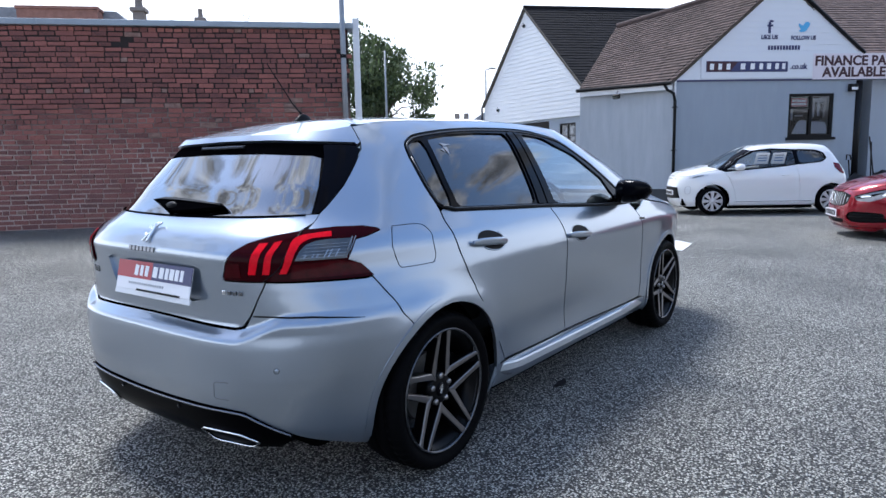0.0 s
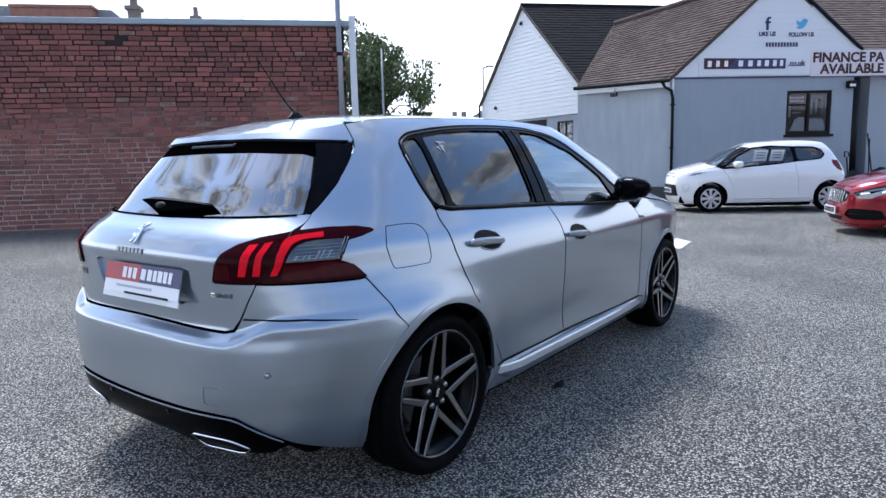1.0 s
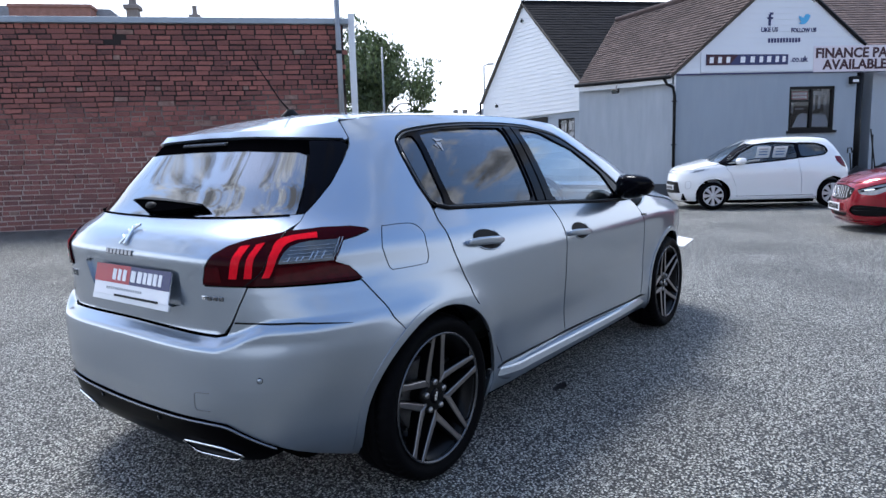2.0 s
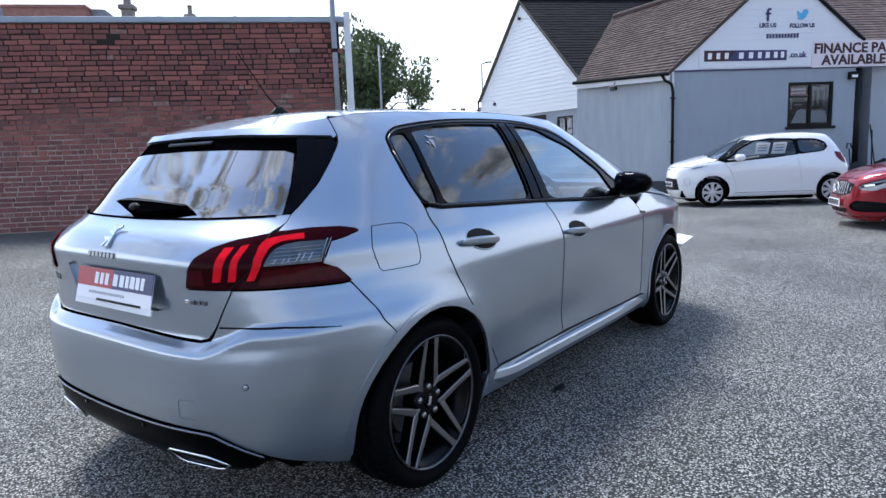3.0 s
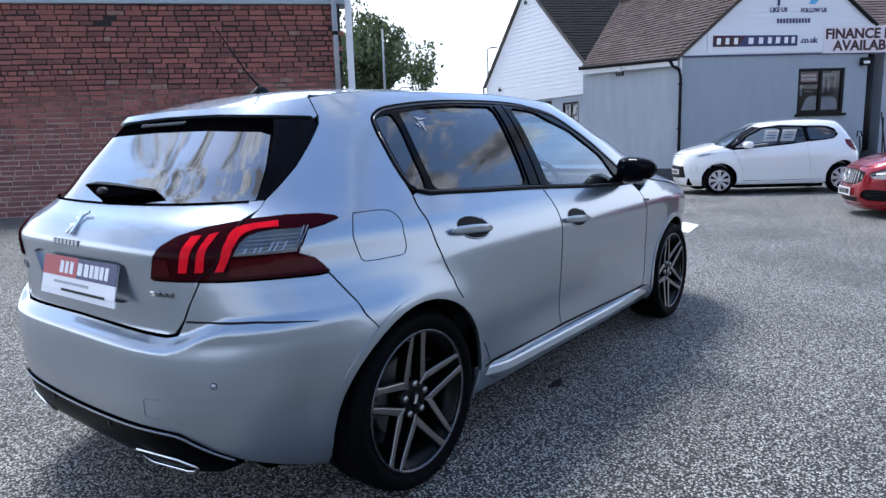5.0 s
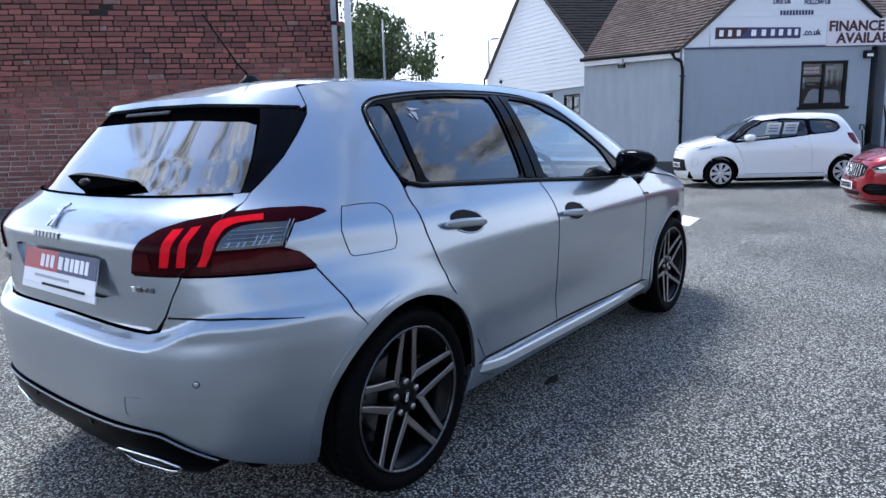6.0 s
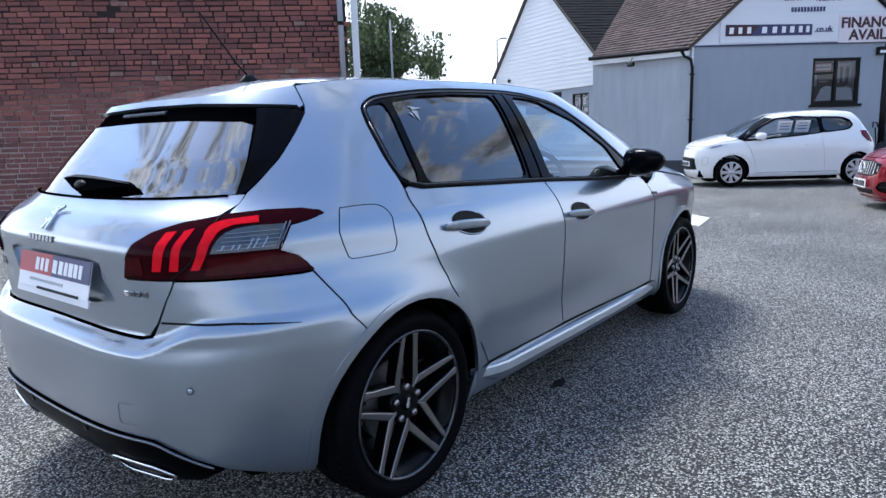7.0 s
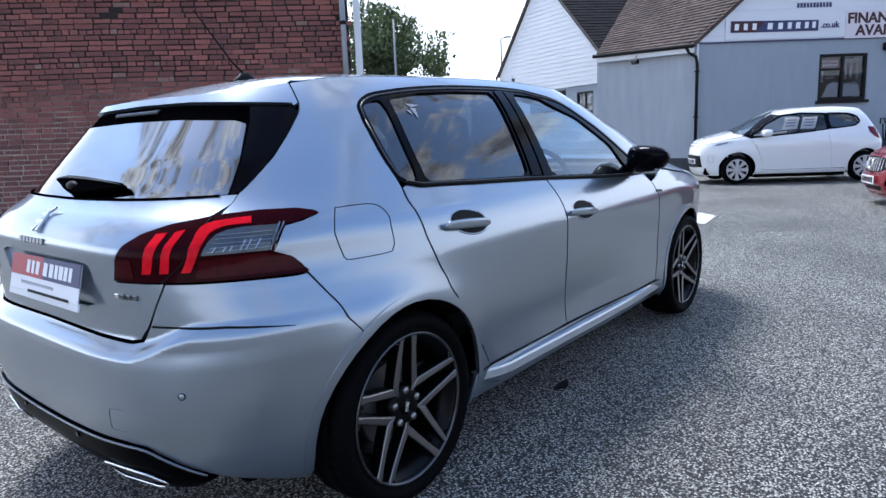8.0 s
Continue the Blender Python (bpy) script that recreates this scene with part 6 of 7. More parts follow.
def leaning_tool(u, tilt, length, head, label):
    tool = empty(head, front_pose(u, 0.0, -0.35), label=label, category="tool")
    lean = Matrix.Rotation(radians(tilt), 3, "Z") @ Matrix.Rotation(radians(-9), 3, "X")
    part("shaft", tube([tuple(lean @ Vector((0, 0.22, 0))), tuple(lean @ Vector((0, length, 0)))], 0.018, 8), M_BLACK_PAINT, tool)
    if head == "spade":
        part("blade", box((0.20, 0.28, 0.015), tuple(lean @ Vector((0, 0.14, 0))), lean, 0.005), M_BLACK_PAINT, tool)
        part("grip", tube([tuple(lean @ Vector((-0.07, length, 0))), tuple(lean @ Vector((-0.05, length + 0.14, 0))), tuple(lean @ Vector((0.05, length + 0.14, 0))), tuple(lean @ Vector((0.07, length, 0)))], 0.018, 8), M_BLACK_PAINT, tool)
    else:
        part("brush", box((0.36, 0.14, 0.08), tuple(lean @ Vector((0, 0.09, 0))), lean, 0.015), M_BLACK_PAINT, tool)


leaning_tool(4.98, 0, 1.05, "spade", "black spade propped against the showroom wall")
leaning_tool(5.55, -5, 1.55, "broom", "dark broom propped in the recess beside the downpipe")
leaning_tool(5.72, 3, 1.70, "broom", "dark long-handled broom propped in the recess")


def refuse_sack(u, d, s, seed):
    bm = bmesh.new()
    bmesh.ops.create_icosphere(bm, subdivisions=3, radius=1.0)
    for v in bm.verts:
        k = 1 + 0.25 * noise.noise(v.co * 2.2 + Vector((seed, 0, 0)))
        v.co = Vector((v.co.x * 0.34 * k, v.co.y * 0.30 * k, max(v.co.z, -0.8) * 0.36 * k)) * s
    low = min(v.co.z for v in bm.verts)
    bmesh.ops.translate(bm, verts=bm.verts, vec=(0, 0, -low))
    ob = finish("refuse_sack", bm, M_SACK, label="black plastic refuse sack heaped by the downpipe", category="sack", group="sacks by the downpipe", smooth=True)
    ob.matrix_basis = Matrix.Translation(on_front(u, 0, d))


for u, d, s, seed in ((5.05, -0.5, 1.0, 1), (5.5, -0.45, 0.85, 5), (5.9, -0.4, 1.05, 9)):
    refuse_sack(u, d, s, seed)

# ---- white boarded building behind ----
WC, W_TURN = Vector((23.75, 9.66, 0)), radians(65)
WU = Vector((math.cos(W_TURN), math.sin(W_TURN), 0))
WN = Vector((WU.y, -WU.x, 0))


def on_white(u, z, d=0.0):
    return WC + WU * u + WN * d + Vector((0, 0, z))


annexe = empty("annexe_building", label="white boarded gable building with black slate roof", category="building")
gl = lambda z: max(0.0, (z - 4.27) * 4.15 / 3.95)
gr = lambda z: 7.85 if z < 4.12 else 7.85 - (z - 4.12) * 3.70 / 4.10
part("gable_wall", slab([(0, 3.05), (0, 4.27), (4.15, 8.22), (7.85, 4.12), (7.85, 3.05)], 0.2, on_white), M_WHITE_BOARD, annexe)
for i in range(28):
    z0 = 3.06 + 0.187 * i
    z1 = z0 + 0.1855
    if gl(z1) + 0.1 < gr(z1):
        part("board", slab([(gl(z0), z0), (gr(z0), z0), (gr(z1), z1), (gl(z1), z1)], 0.02, lambda u, z, d, a=z0: on_white(u, z, d - 0.040 + (0.012 if d == 0 and z > a + 0.1 else 0))), M_WHITE_BOARD, annexe)
part("lower_wall", wall_with_hole(0.0, 7.85, -0.3, 3.05, (0.53, 1.64, 1.87, 2.79), 0.2, lambda u, z, d: on_white(u, z, d + 0.05)), M_RENDER_LIGHT, annexe)
window = part("window", slab([(0.53, 1.87), (1.64, 1.87), (1.64, 1.95), (0.53, 1.95)], 0.08, lambda u, z, d: on_white(u, z, d + 0.08)), M_BLACK_PAINT, annexe, "black framed window with pale things inside")
for u0, u1, z0, z1 in ((0.53, 1.64, 2.71, 2.79), (0.53, 0.61, 1.95, 2.71), (1.56, 1.64, 1.95, 2.71), (1.06, 1.12, 1.95, 2.71)):
    part("frame_bar", slab([(u0, z0), (u1, z0), (u1, z1), (u0, z1)], 0.08, lambda u, z, d: on_white(u, z, d + 0.08)), M_BLACK_PAINT, window)
part("pane", slab([(0.59, 1.92), (1.58, 1.92), (1.58, 2.74), (0.59, 2.74)], 0.01, lambda u, z, d: on_white(u, z, d + 0.11)), M_WINDOW, window).visible_shadow = False
# pale and grey plates stand in for the white reflections of this pane
for i, (u, z, w, h) in enumerate(((0.66, 2.02, 0.30, 0.16), (0.64, 2.26, 0.14, 0.22), (0.86, 2.30, 0.16, 0.30), (1.15, 2.05, 0.34, 0.12), (1.18, 2.25, 0.12, 0.34), (1.38, 2.28, 0.14, 0.20), (0.70, 2.58, 0.24, 0.06))):
    part("window_display", slab([(u, z), (u + w, z), (u + w, z + h), (u, z + h)], 0.02, lambda a, b, d: on_white(a, b, d + 0.16)), M_LETTER_WHITE if i % 2 == 0 else M_GREY_INK, window)
# near-black sheets behind the pane stand for the unlit inside
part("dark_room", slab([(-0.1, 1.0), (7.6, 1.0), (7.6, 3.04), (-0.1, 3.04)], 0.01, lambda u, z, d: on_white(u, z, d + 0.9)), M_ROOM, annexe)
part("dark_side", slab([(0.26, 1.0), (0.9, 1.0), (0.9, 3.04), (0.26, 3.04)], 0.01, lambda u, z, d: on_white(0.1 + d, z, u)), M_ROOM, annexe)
part("shop_window", slab([(2.4, 2.05), (5.2, 2.05), (5.2, 2.95), (2.4, 2.95)], 0.03, lambda u, z, d: on_white(u, z, d + 0.03)), M_GLOSS_BLACK, annexe, "dark shop window under the white boards")
part("corner_pipe", tube([tuple(on_white(-0.02, 3.1, -0.06)), tuple(on_white(-0.02, 0, -0.06))], 0.05, 8), M_BLACK_PAINT, annexe)
RIDGE = Vector((math.cos(radians(-43)), math.sin(radians(-43)), 0))
top_ = on_white(4.15, 8.28, -0.12)
foot = on_white(-0.12, 4.20, -0.12)
tiled_roof("roof_covering", foot, foot + RIDGE * 9, top_ + RIDGE * 9, top_, 30, 26, M_SLATE, annexe)
far_foot = on_white(7.98, 4.04, -0.12)
tiled_roof("roof_covering", far_foot, far_foot + RIDGE * 9, top_ + RIDGE * 9, top_, 8, 8, M_SLATE, annexe)
part("barge_board", tube([tuple(foot + Vector((0, 0, 0.02))), tuple(top_)], 0.028, 6), M_BARGE, annexe)
part("barge_board", tube([tuple(far_foot), tuple(top_)], 0.03, 6), M_BARGE, annexe)
part("gutter_end", tube([tuple(far_foot), tuple(far_foot - Vector((0, 0, 3.9)))], 0.05, 8), M_BLACK_PAINT, annexe)
part("ridge_cap", tube([tuple(top_ + Vector((0, 0, 0.03))), tuple(top_ + RIDGE * 9 + Vector((0, 0, 0.03)))], 0.08, 8), M_SLATE, annexe)
flood_lamp(Matrix.Translation(on_white(6.6, 3.75, -0.06)) @ Matrix.Rotation(W_TURN + math.pi / 2, 4, "Z"), "small dark camera lamp on the white gable")
flood_lamp(Matrix.Translation(on_white(4.3, 7.45, -0.06)) @ Matrix.Rotation(W_TURN + math.pi / 2, 4, "Z"), "small grey lamp below the gable's peak")


def street_lamp(at, height, arm):
    lamp = empty("street_lamp", Matrix.Translation(at), label="thin grey street lamp far behind the buildings", category="lamp post")
    part("pole", tube([(0, 0, 0), (0, 0, height)], [0.09, 0.05], 8), M_STEEL, lamp)
    part("arm", tube([(0, 0, height), (arm * 0.6, -arm * 0.8, height + 0.1)], 0.04, 8), M_STEEL, lamp)
    part("lantern", box((0.5, 0.2, 0.1), (arm * 0.6, -arm * 0.8, height + 0.1), Matrix.Rotation(-0.9, 3, "Z"), 0.03), M_STEEL, lamp)


street_lamp((36.7, 23.05, 0), 7.5, 0.45)

far_house = empty("far_house", Matrix.Translation((59.2, 41.1, 0)) @ Matrix.Rotation(radians(-55), 4, "Z"), label="distant house roof with two dark chimneys on the skyline", category="house")
part("house_wall", box((5.0, 6.0, 4.6), (2.0, 0, 2.3)), M_BRICK_FAR, far_house)
part("roof", slab([(-0.7, 4.55), (2.6, 6.6), (4.8, 4.55)], 6.4, lambda u, z, d: Vector((u, d - 3.2, z))), M_SLATE_GREY, far_house)
for x in (-0.55, 0.45):
    part("chimney", box((0.55, 0.55, 6.45), (x, -2.6, 3.22), None, 0.04), M_STONE, far_house)

post = finish("lamp_post", tube([(0, 0, 0), (0, 0, 2.6), (0, 0, 4.9)], [0.05, 0.038, 0.028], 10), M_STEEL, label="thin grey steel post before the tree", category="post", smooth=True)
post.matrix_basis = Matrix.Translation((14.45, 12.4, 0))

# ---- the small white car ----
SMALL = Shell(
    1.15,
    width=[(0.15, 0.72), (0.25, 0.775), (0.40, 0.79), (0.55, 0.805), (0.70, 0.808), (0.82, 0.795), (0.92, 0.765), (1.0, 0.73), (1.15, 0.665), (1.30, 0.585), (1.37, 0.53), (1.44, 0.42)],
    tail=[(0.15, -0.36), (0.25, -0.43), (0.50, -0.455), (0.70, -0.45), (0.82, -0.42), (0.95, -0.36), (1.10, -0.27), (1.25, -0.17), (1.34, -0.09), (1.44, 0.02)],
    nose=[(0.15, 2.92), (0.30, 3.0), (0.55, 3.02), (0.72, 3.0), (0.82, 2.95), (0.90, 2.81), (0.96, 2.57), (1.05, 2.21), (1.20, 1.90), (1.34, 1.60), (1.44, 1.35)],
    power_rear=[(0.2, 4.2), (1.4, 4.6)], power_front=3.6,
    roof=[(-0.10, 1.36), (0.15, 1.42), (0.7, 1.455), (1.2, 1.44), (1.6, 1.38), (1.8, 1.34)],
    crown=[(-0.1, 0.03), (1.8, 0.045)], axles=(0.0, 2.34), flare=0.012, waist=0.01)


def plain_wheel(car, x, y, mirror, r=0.283, spokes=8, face=None, z=None):
    c = 0.085
    rim = part("wheel", lathe([(r * 0.68, -c), (r * 0.72, -c - 0.004), (r * 0.70, -c + 0.02), (r * 0.60, 0.0), (r * 0.1, 0.02)], "y", 32), M_ALLOY_DARK, car, smooth=True)
    part("tyre", lathe([(r * 0.70, -c + 0.004), (r * 0.80, -c - 0.010), (r * 0.92, -c - 0.006), (r * 0.985, -c + 0.018), (r, 0.0), (r * 0.985, c - 0.018), (r * 0.8, c), (r * 0.66, c - 0.01)], "y", 40), M_TYRE, rim, smooth=True)
    part("rim_edge", lathe([(r * 0.66, -c - 0.002), (r * 0.715, -c - 0.007), (r * 0.73, -c)], "y", 32), face, rim, smooth=True)
    for i in range(spokes):
        a = 2 * math.pi * i / spokes
        bm = bmesh.new()
        rows = []
        for t in (0.0, 0.5, 1.0):
            rr, w = r * (0.10 + 0.58 * t), r * (0.07 + 0.08 * t)
            rows.append([bm.verts.new((rr, yy, ww)) for yy, ww in ((-c + 0.02, -w), (-c - 0.004, -w * 0.8), (-c - 0.004, w * 0.8), (-c + 0.02, w))])
        for r0, r1 in zip(rows, rows[1:]):
            for j in range(3):
                bm.faces.new((r0[j], r0[j + 1], r1[j + 1], r1[j]))
        bmesh.ops.recalc_face_normals(bm, faces=bm.faces)
        part("spoke", bm, face, rim).matrix_basis = Matrix.Rotation(-a, 4, "Y")
    part("hub_cap", lathe([(0.0, -c - 0.012), (r * 0.14, -c - 0.010), (r * 0.17, -c), (r * 0.18, 0)], "y", 20), face, rim, smooth=True)
    rim.matrix_basis = Matrix.Translation((x, y, r if z is None else z)) @ (Matrix.Rotation(math.pi, 4, "Z") if mirror else Matrix.Identity(4))


def shell_roof(shell, car, mat):
    ring_ = [shell.ring(p, shell.edge(p)) for p in np.linspace(0.0, math.pi, 60)]
    plan = [(p[0], p[1]) for p in ring_] + [(p[0], -p[1]) for p in ring_[-2:0:-1]]

    def top(x, y):
        z, e = shell.roof(x, y), 0.004
        n = np.array((-(shell.roof(x + e, y) - shell.roof(x - e, y)) / (2 * e), -(shell.roof(x, y + e) - shell.roof(x, y - e)) / (2 * e), 1))
        return np.array((x, y, z)), n / np.linalg.norm(n)
    laid("roof", sheet(shell, [(x / WIDE, y) for x, y in plan], gap=0.0, step=0.08, surface=top, lip=0.01), mat, car)


def liner_edge(shell, x, z):
    """How far out a wheel arch's lining may reach inside the body."""
    return abs(shell.ring(*shell.side(x, max(z, 0.2)))[1]) - 0.045


def car_inside(shell, car, axles, r, front_x, rear_x):
    """Dark underside, arch liners, floor, dashboard and front seats."""
    part("underbody", box((front_x - rear_x - 0.2, 1.05, 0.16), ((front_x + rear_x) / 2, 0, 0.26), None, 0.03), M_UNDER, car)
    part("floor_pan", box((axles[1] - axles[0] - 2 * r - 0.12, 2 * shell.width(0.4) - 0.16, 0.16), ((axles[0] + axles[1]) / 2, 0, 0.20), None, 0.02), M_UNDER, car)
    part("cabin_floor", box((2.0, 1.2, 0.04), (1.0, 0, 0.42)), M_CABIN, car)
    part("dashboard", box((0.45, 1.2, 0.28), (1.98, 0, 0.78), None, 0.06), M_CABIN, car)
    for y in (-0.33, 0.33):
        seat = part("seat", box((0.44, 0.44, 0.15), (1.20, y, 0.55), None, 0.04), M_CABIN, car)
        part("backrest", box((0.13, 0.44, 0.55), (0.93, y, 0.82), Matrix.Rotation(radians(-14), 3, "Y"), 0.04), M_CABIN, seat)
        part("headrest", box((0.09, 0.24, 0.16), (0.85, y, 1.16), None, 0.03), M_CABIN, seat)
    for ax in axles:
        for s in (1, -1):
            bm = bmesh.new()
            rows = [[bm.verts.new((ax + (r + 0.06) * math.cos(a), s * y, r + (r + 0.06) * math.sin(a))) for y in (0.42, liner_edge(shell, ax + (r + 0.06) * math.cos(a), r + (r + 0.06) * math.sin(a)))] for a in np.linspace(0, math.pi, 15)]
            for r0, r1 in zip(rows, rows[1:]):
                bm.faces.new((r0[0], r0[1], r1[1], r1[0]))
            part("arch_liner", bm, M_UNDER, car, smooth=True)


def small_car():
    car = empty("small_car", label="small white three-door hatchback parked before the showroom", category="car")
    S, R, F = SMALL.side, SMALL.rear, SMALL.front
    both, one = (False, True), (False,)

    def panel(name, outline, mat=M_WHITE_PAINT, holes=(), sides=both, label="", **k):
        k.setdefault("step", 0.06)
        data = sheet(SMALL, outline, holes, **k)
        return [laid(name, data, mat, car, m, label) for m in sides]
    arch_r, arch_f = round_hole(SMALL, 0.0, 0.30, 0.325, 0.17), round_hole(SMALL, 2.34, 0.30, 0.325, 0.17)
    door_back = [S(0.70, 1.0), S(0.69, 0.85), S(0.64, 0.55), S(0.62, 0.27)]
    door_front = [S(2.10, 0.88), S(2.02, 0.75), S(1.92, 0.5), S(1.88, 0.27)]
    belt = [S(0.70, 1.0), S(1.0, 0.965), S(1.5, 0.925), S(2.10, 0.88)]
    panel("door", belt + door_front[1:] + door_back[::-1][:-1])
    panel("sill", [S(0.35, 0.265), S(2.0, 0.265), S(2.0, 0.19), S(0.35, 0.19)])
    edge = [(p, SMALL.edge(p) - 0.002) for p in np.linspace(0, S(1.55, 1.38)[0], 30)]
    front_win = softened([S(0.745, 1.295), S(1.16, 1.318), S(1.50, 1.285), S(1.80, 1.13), S(2.08, 0.925), S(1.5, 0.955), S(0.715, 1.02)], 1, 0.06)
    rear_win = softened([S(0.67, 1.29), S(0.30, 1.275), S(0.17, 1.22), S(0.12, 1.13), S(0.22, 1.07), S(0.64, 1.03)], 2, 0.15)
    surround = softened([S(0.66, 1.315), S(1.16, 1.345), S(1.53, 1.31), S(1.86, 1.13), S(2.20, 0.905), S(2.08, 0.885), S(1.5, 0.93), S(0.66, 1.005)], 1, 0.04)
    back = softened([R(0, 1.25), R(-0.42, 1.235), R(-0.50, 1.10), R(-0.52, 0.95), R(0, 0.93)], 0)
    flank = [R(0, 0.93), R(-0.52, 0.95), R(-0.50, 1.10), R(-0.42, 1.235), R(0, 1.25)] + edge + [S(1.78, 1.24), S(2.05, 1.06), S(2.22, 0.945), S(2.16, 0.885)] + surround_front(S) + door_back[1:] + [S(0.40, 0.27)] \
        + arch_r[::-1] + [S(-0.30, 0.2), R(-0.5, 0.2), R(0, 0.2)]
    panel("body_side", flank, holes=[rear_win])
    panel("window_surround", surround, M_GLOSS_BLACK, holes=[front_win], lift=-0.003)
    panel("pillar_cover", [S(1.53, 1.312), S(1.86, 1.132), S(2.20, 0.907), S(2.23, 0.945), S(2.05, 1.065), S(1.78, 1.245), S(1.60, 1.335)], M_GLOSS_BLACK, lift=0.003, step=0.04)
    panel("quarter_surround", softened([S(0.70, 1.325), S(0.28, 1.305), S(0.12, 1.24), S(0.07, 1.13), S(0.18, 1.045), S(0.70, 0.995)], 2, 0.12), M_GLOSS_BLACK, holes=[rear_win], lift=0.003, step=0.04)
    panel("door_window", front_win, M_CLEAR, lift=-0.010, lip=0, gap=-0.004)
    panel("quarter_window", rear_win, M_PRIVACY, lift=-0.008, lip=0, gap=-0.003)
    panel("rear_window", mirrored([R(0, 0.93), R(-0.52, 0.95), R(-0.50, 1.10), R(-0.42, 1.235), R(0, 1.25)]), M_PRIVACY, sides=one, lift=-0.004, lip=0)
    for ob in panel("tail_lamp", [R(-0.56, 1.02), S(-0.05, 1.03), S(-0.07, 0.93), S(-0.16, 0.84), S(-0.25, 0.80), R(-0.62, 0.80)], M_LENS_MID, lift=0.006):
        tagged(ob, label="red tail lamp")
    panel("front_wing", door_front + [S(1.95, 0.26)] + arch_f + [S(2.70, 0.168), F(-0.5, 0.166), F(0, 0.166), F(0, 0.80), F(-0.45, 0.80), S(2.72, 0.80), S(2.55, 0.87), S(2.3, 0.905), S(2.2, 0.93)], step=0.04)
    panel("bumper_corner", [S(2.655, 0.30), F(-0.5, 0.30), F(-0.3, 0.30), F(-0.3, 0.170), F(-0.5, 0.170), S(2.66, 0.172)], lift=0.002, step=0.03)
    panel("bonnet", mirrored_front([F(0, 0.805), F(-0.45, 0.805), S(2.72, 0.806), S(2.55, 0.876), S(2.3, 0.912), S(2.22, 0.95), F(-0.3, 1.02), F(0, 1.03)]), sides=one)
    panel("windscreen", mirrored_front([F(0, 1.035), F(-0.3, 1.025), S(2.24, 0.955), S(2.05, 1.07), S(1.78, 1.25), S(1.60, 1.345), F(-0.2, 1.37), F(0, 1.375)]), M_GLASS, sides=one)
    shell_roof(SMALL, car, M_WHITE_PAINT)
    for ob in panel("head_lamp", softened([S(2.40, 0.838), S(2.52, 0.846), S(2.68, 0.818), S(2.80, 0.765), S(2.77, 0.740), S(2.60, 0.768), S(2.45, 0.800)], 2, 0.2), M_HUB_SILVER, lift=0.006, step=0.04):
        tagged(ob, label="clear oval head lamp")
    panel("lamp_inner", softened([S(2.50, 0.828), S(2.66, 0.805), S(2.75, 0.765), S(2.70, 0.760), S(2.54, 0.795)], 1, 0.15), M_LENS_HEAD, lift=0.009, step=0.03)
    panel("side_lamp", softened([S(2.86, 0.585), S(2.75, 0.60), S(2.75, 0.43), S(2.86, 0.42)], 2, 0.2), M_HUB_SILVER, lift=0.004, step=0.03)
    panel("lamp_inner", softened([S(2.845, 0.575), S(2.765, 0.585), S(2.765, 0.445), S(2.845, 0.435)], 2, 0.2), M_WHITE_PVC, lift=0.008, step=0.03)
    panel("side_repeater", softened([S(1.985, 0.735), S(2.015, 0.735), S(2.015, 0.715), S(1.985, 0.715)], 1, 0.2), M_HUB_SILVER, lift=0.005, step=0.02)
    panel("grille", mirrored_front([F(0, 0.58), F(-0.42, 0.57), F(-0.46, 0.34), F(0, 0.32)]), M_RUBBER, sides=one, lift=0.006)
    panel("chrome_bar", mirrored_front([F(0, 0.77), F(-0.30, 0.765), F(-0.30, 0.745), F(0, 0.75)]), M_CHROME, sides=one, lift=0.012)
    plate = panel("number_plate", mirrored_front([F(0, 0.50), F(-0.26, 0.50), F(-0.26, 0.40), F(0, 0.40)]), M_LETTER_WHITE, sides=one, lift=0.020)[0]
    for i in range(6):
        ob = part("plate_bar", box((0.05, 0.07, 0.003)), M_RUBBER, plate)
        ob.matrix_basis = on_shell(SMALL, F(-0.20 + 0.08 * i, 0.45), 0.022)
    panel("lower_lip", mirrored_front([F(0, 0.165), F(-0.4, 0.165), F(-0.4, 0.152), F(0, 0.152)]), M_RUBBER, sides=one, lift=0.004, step=0.03)
    for s in (1, -1):
        bm = bmesh.new()
        add_box(bm, (0.17, 0.20, 0.135), bevel=0.052)
        ob = part("door_mirror", bm, M_WHITE_PAINT, car, smooth=True)
        ob.matrix_basis = pose(1.86, s * 0.87, 0.975, 0, 0, s * 8)
        part("mirror_foot", box((0.05, 0.12, 0.05), (0, -s * 0.10, -0.05), None, 0.01), M_RUBBER, ob)
    for x, z in ((0.80, 0.80),):
        for m in both:
            laid("door_handle", sheet(SMALL, softened([S(x, z + 0.02), S(x + 0.20, z + 0.01), S(x + 0.20, z - 0.02), S(x, z - 0.01)], 2), gap=0, lift=0.018, lip=0.018, step=0.03), M_WHITE_PAINT, car, m)
    car_inside(SMALL, car, (0.0, 2.34), 0.283, 3.0, -0.4)
    for x in (0.0, 2.34):
        plain_wheel(car, x, -0.655, False, face=M_HUB_SILVER)
        plain_wheel(car, x, 0.655, True, face=M_HUB_SILVER)
    # price sheets hung inside the near door window
    for x in (1.00, 1.33):
        ob = part("price_sheet", box((0.27, 0.004, 0.25), bevel=0.001), M_LETTER_WHITE, car, "white price sheet in the window")
        ob.matrix_basis = pose(x, 0.60, 1.14, -25, 0, 0)
        for i in range(3):
            part("text_bar", box((0.17, 0.003, 0.022), (0, 0.004, 0.07 - 0.06 * i)), M_BLUE_INK if i else M_GREY_INK, ob)
    return car


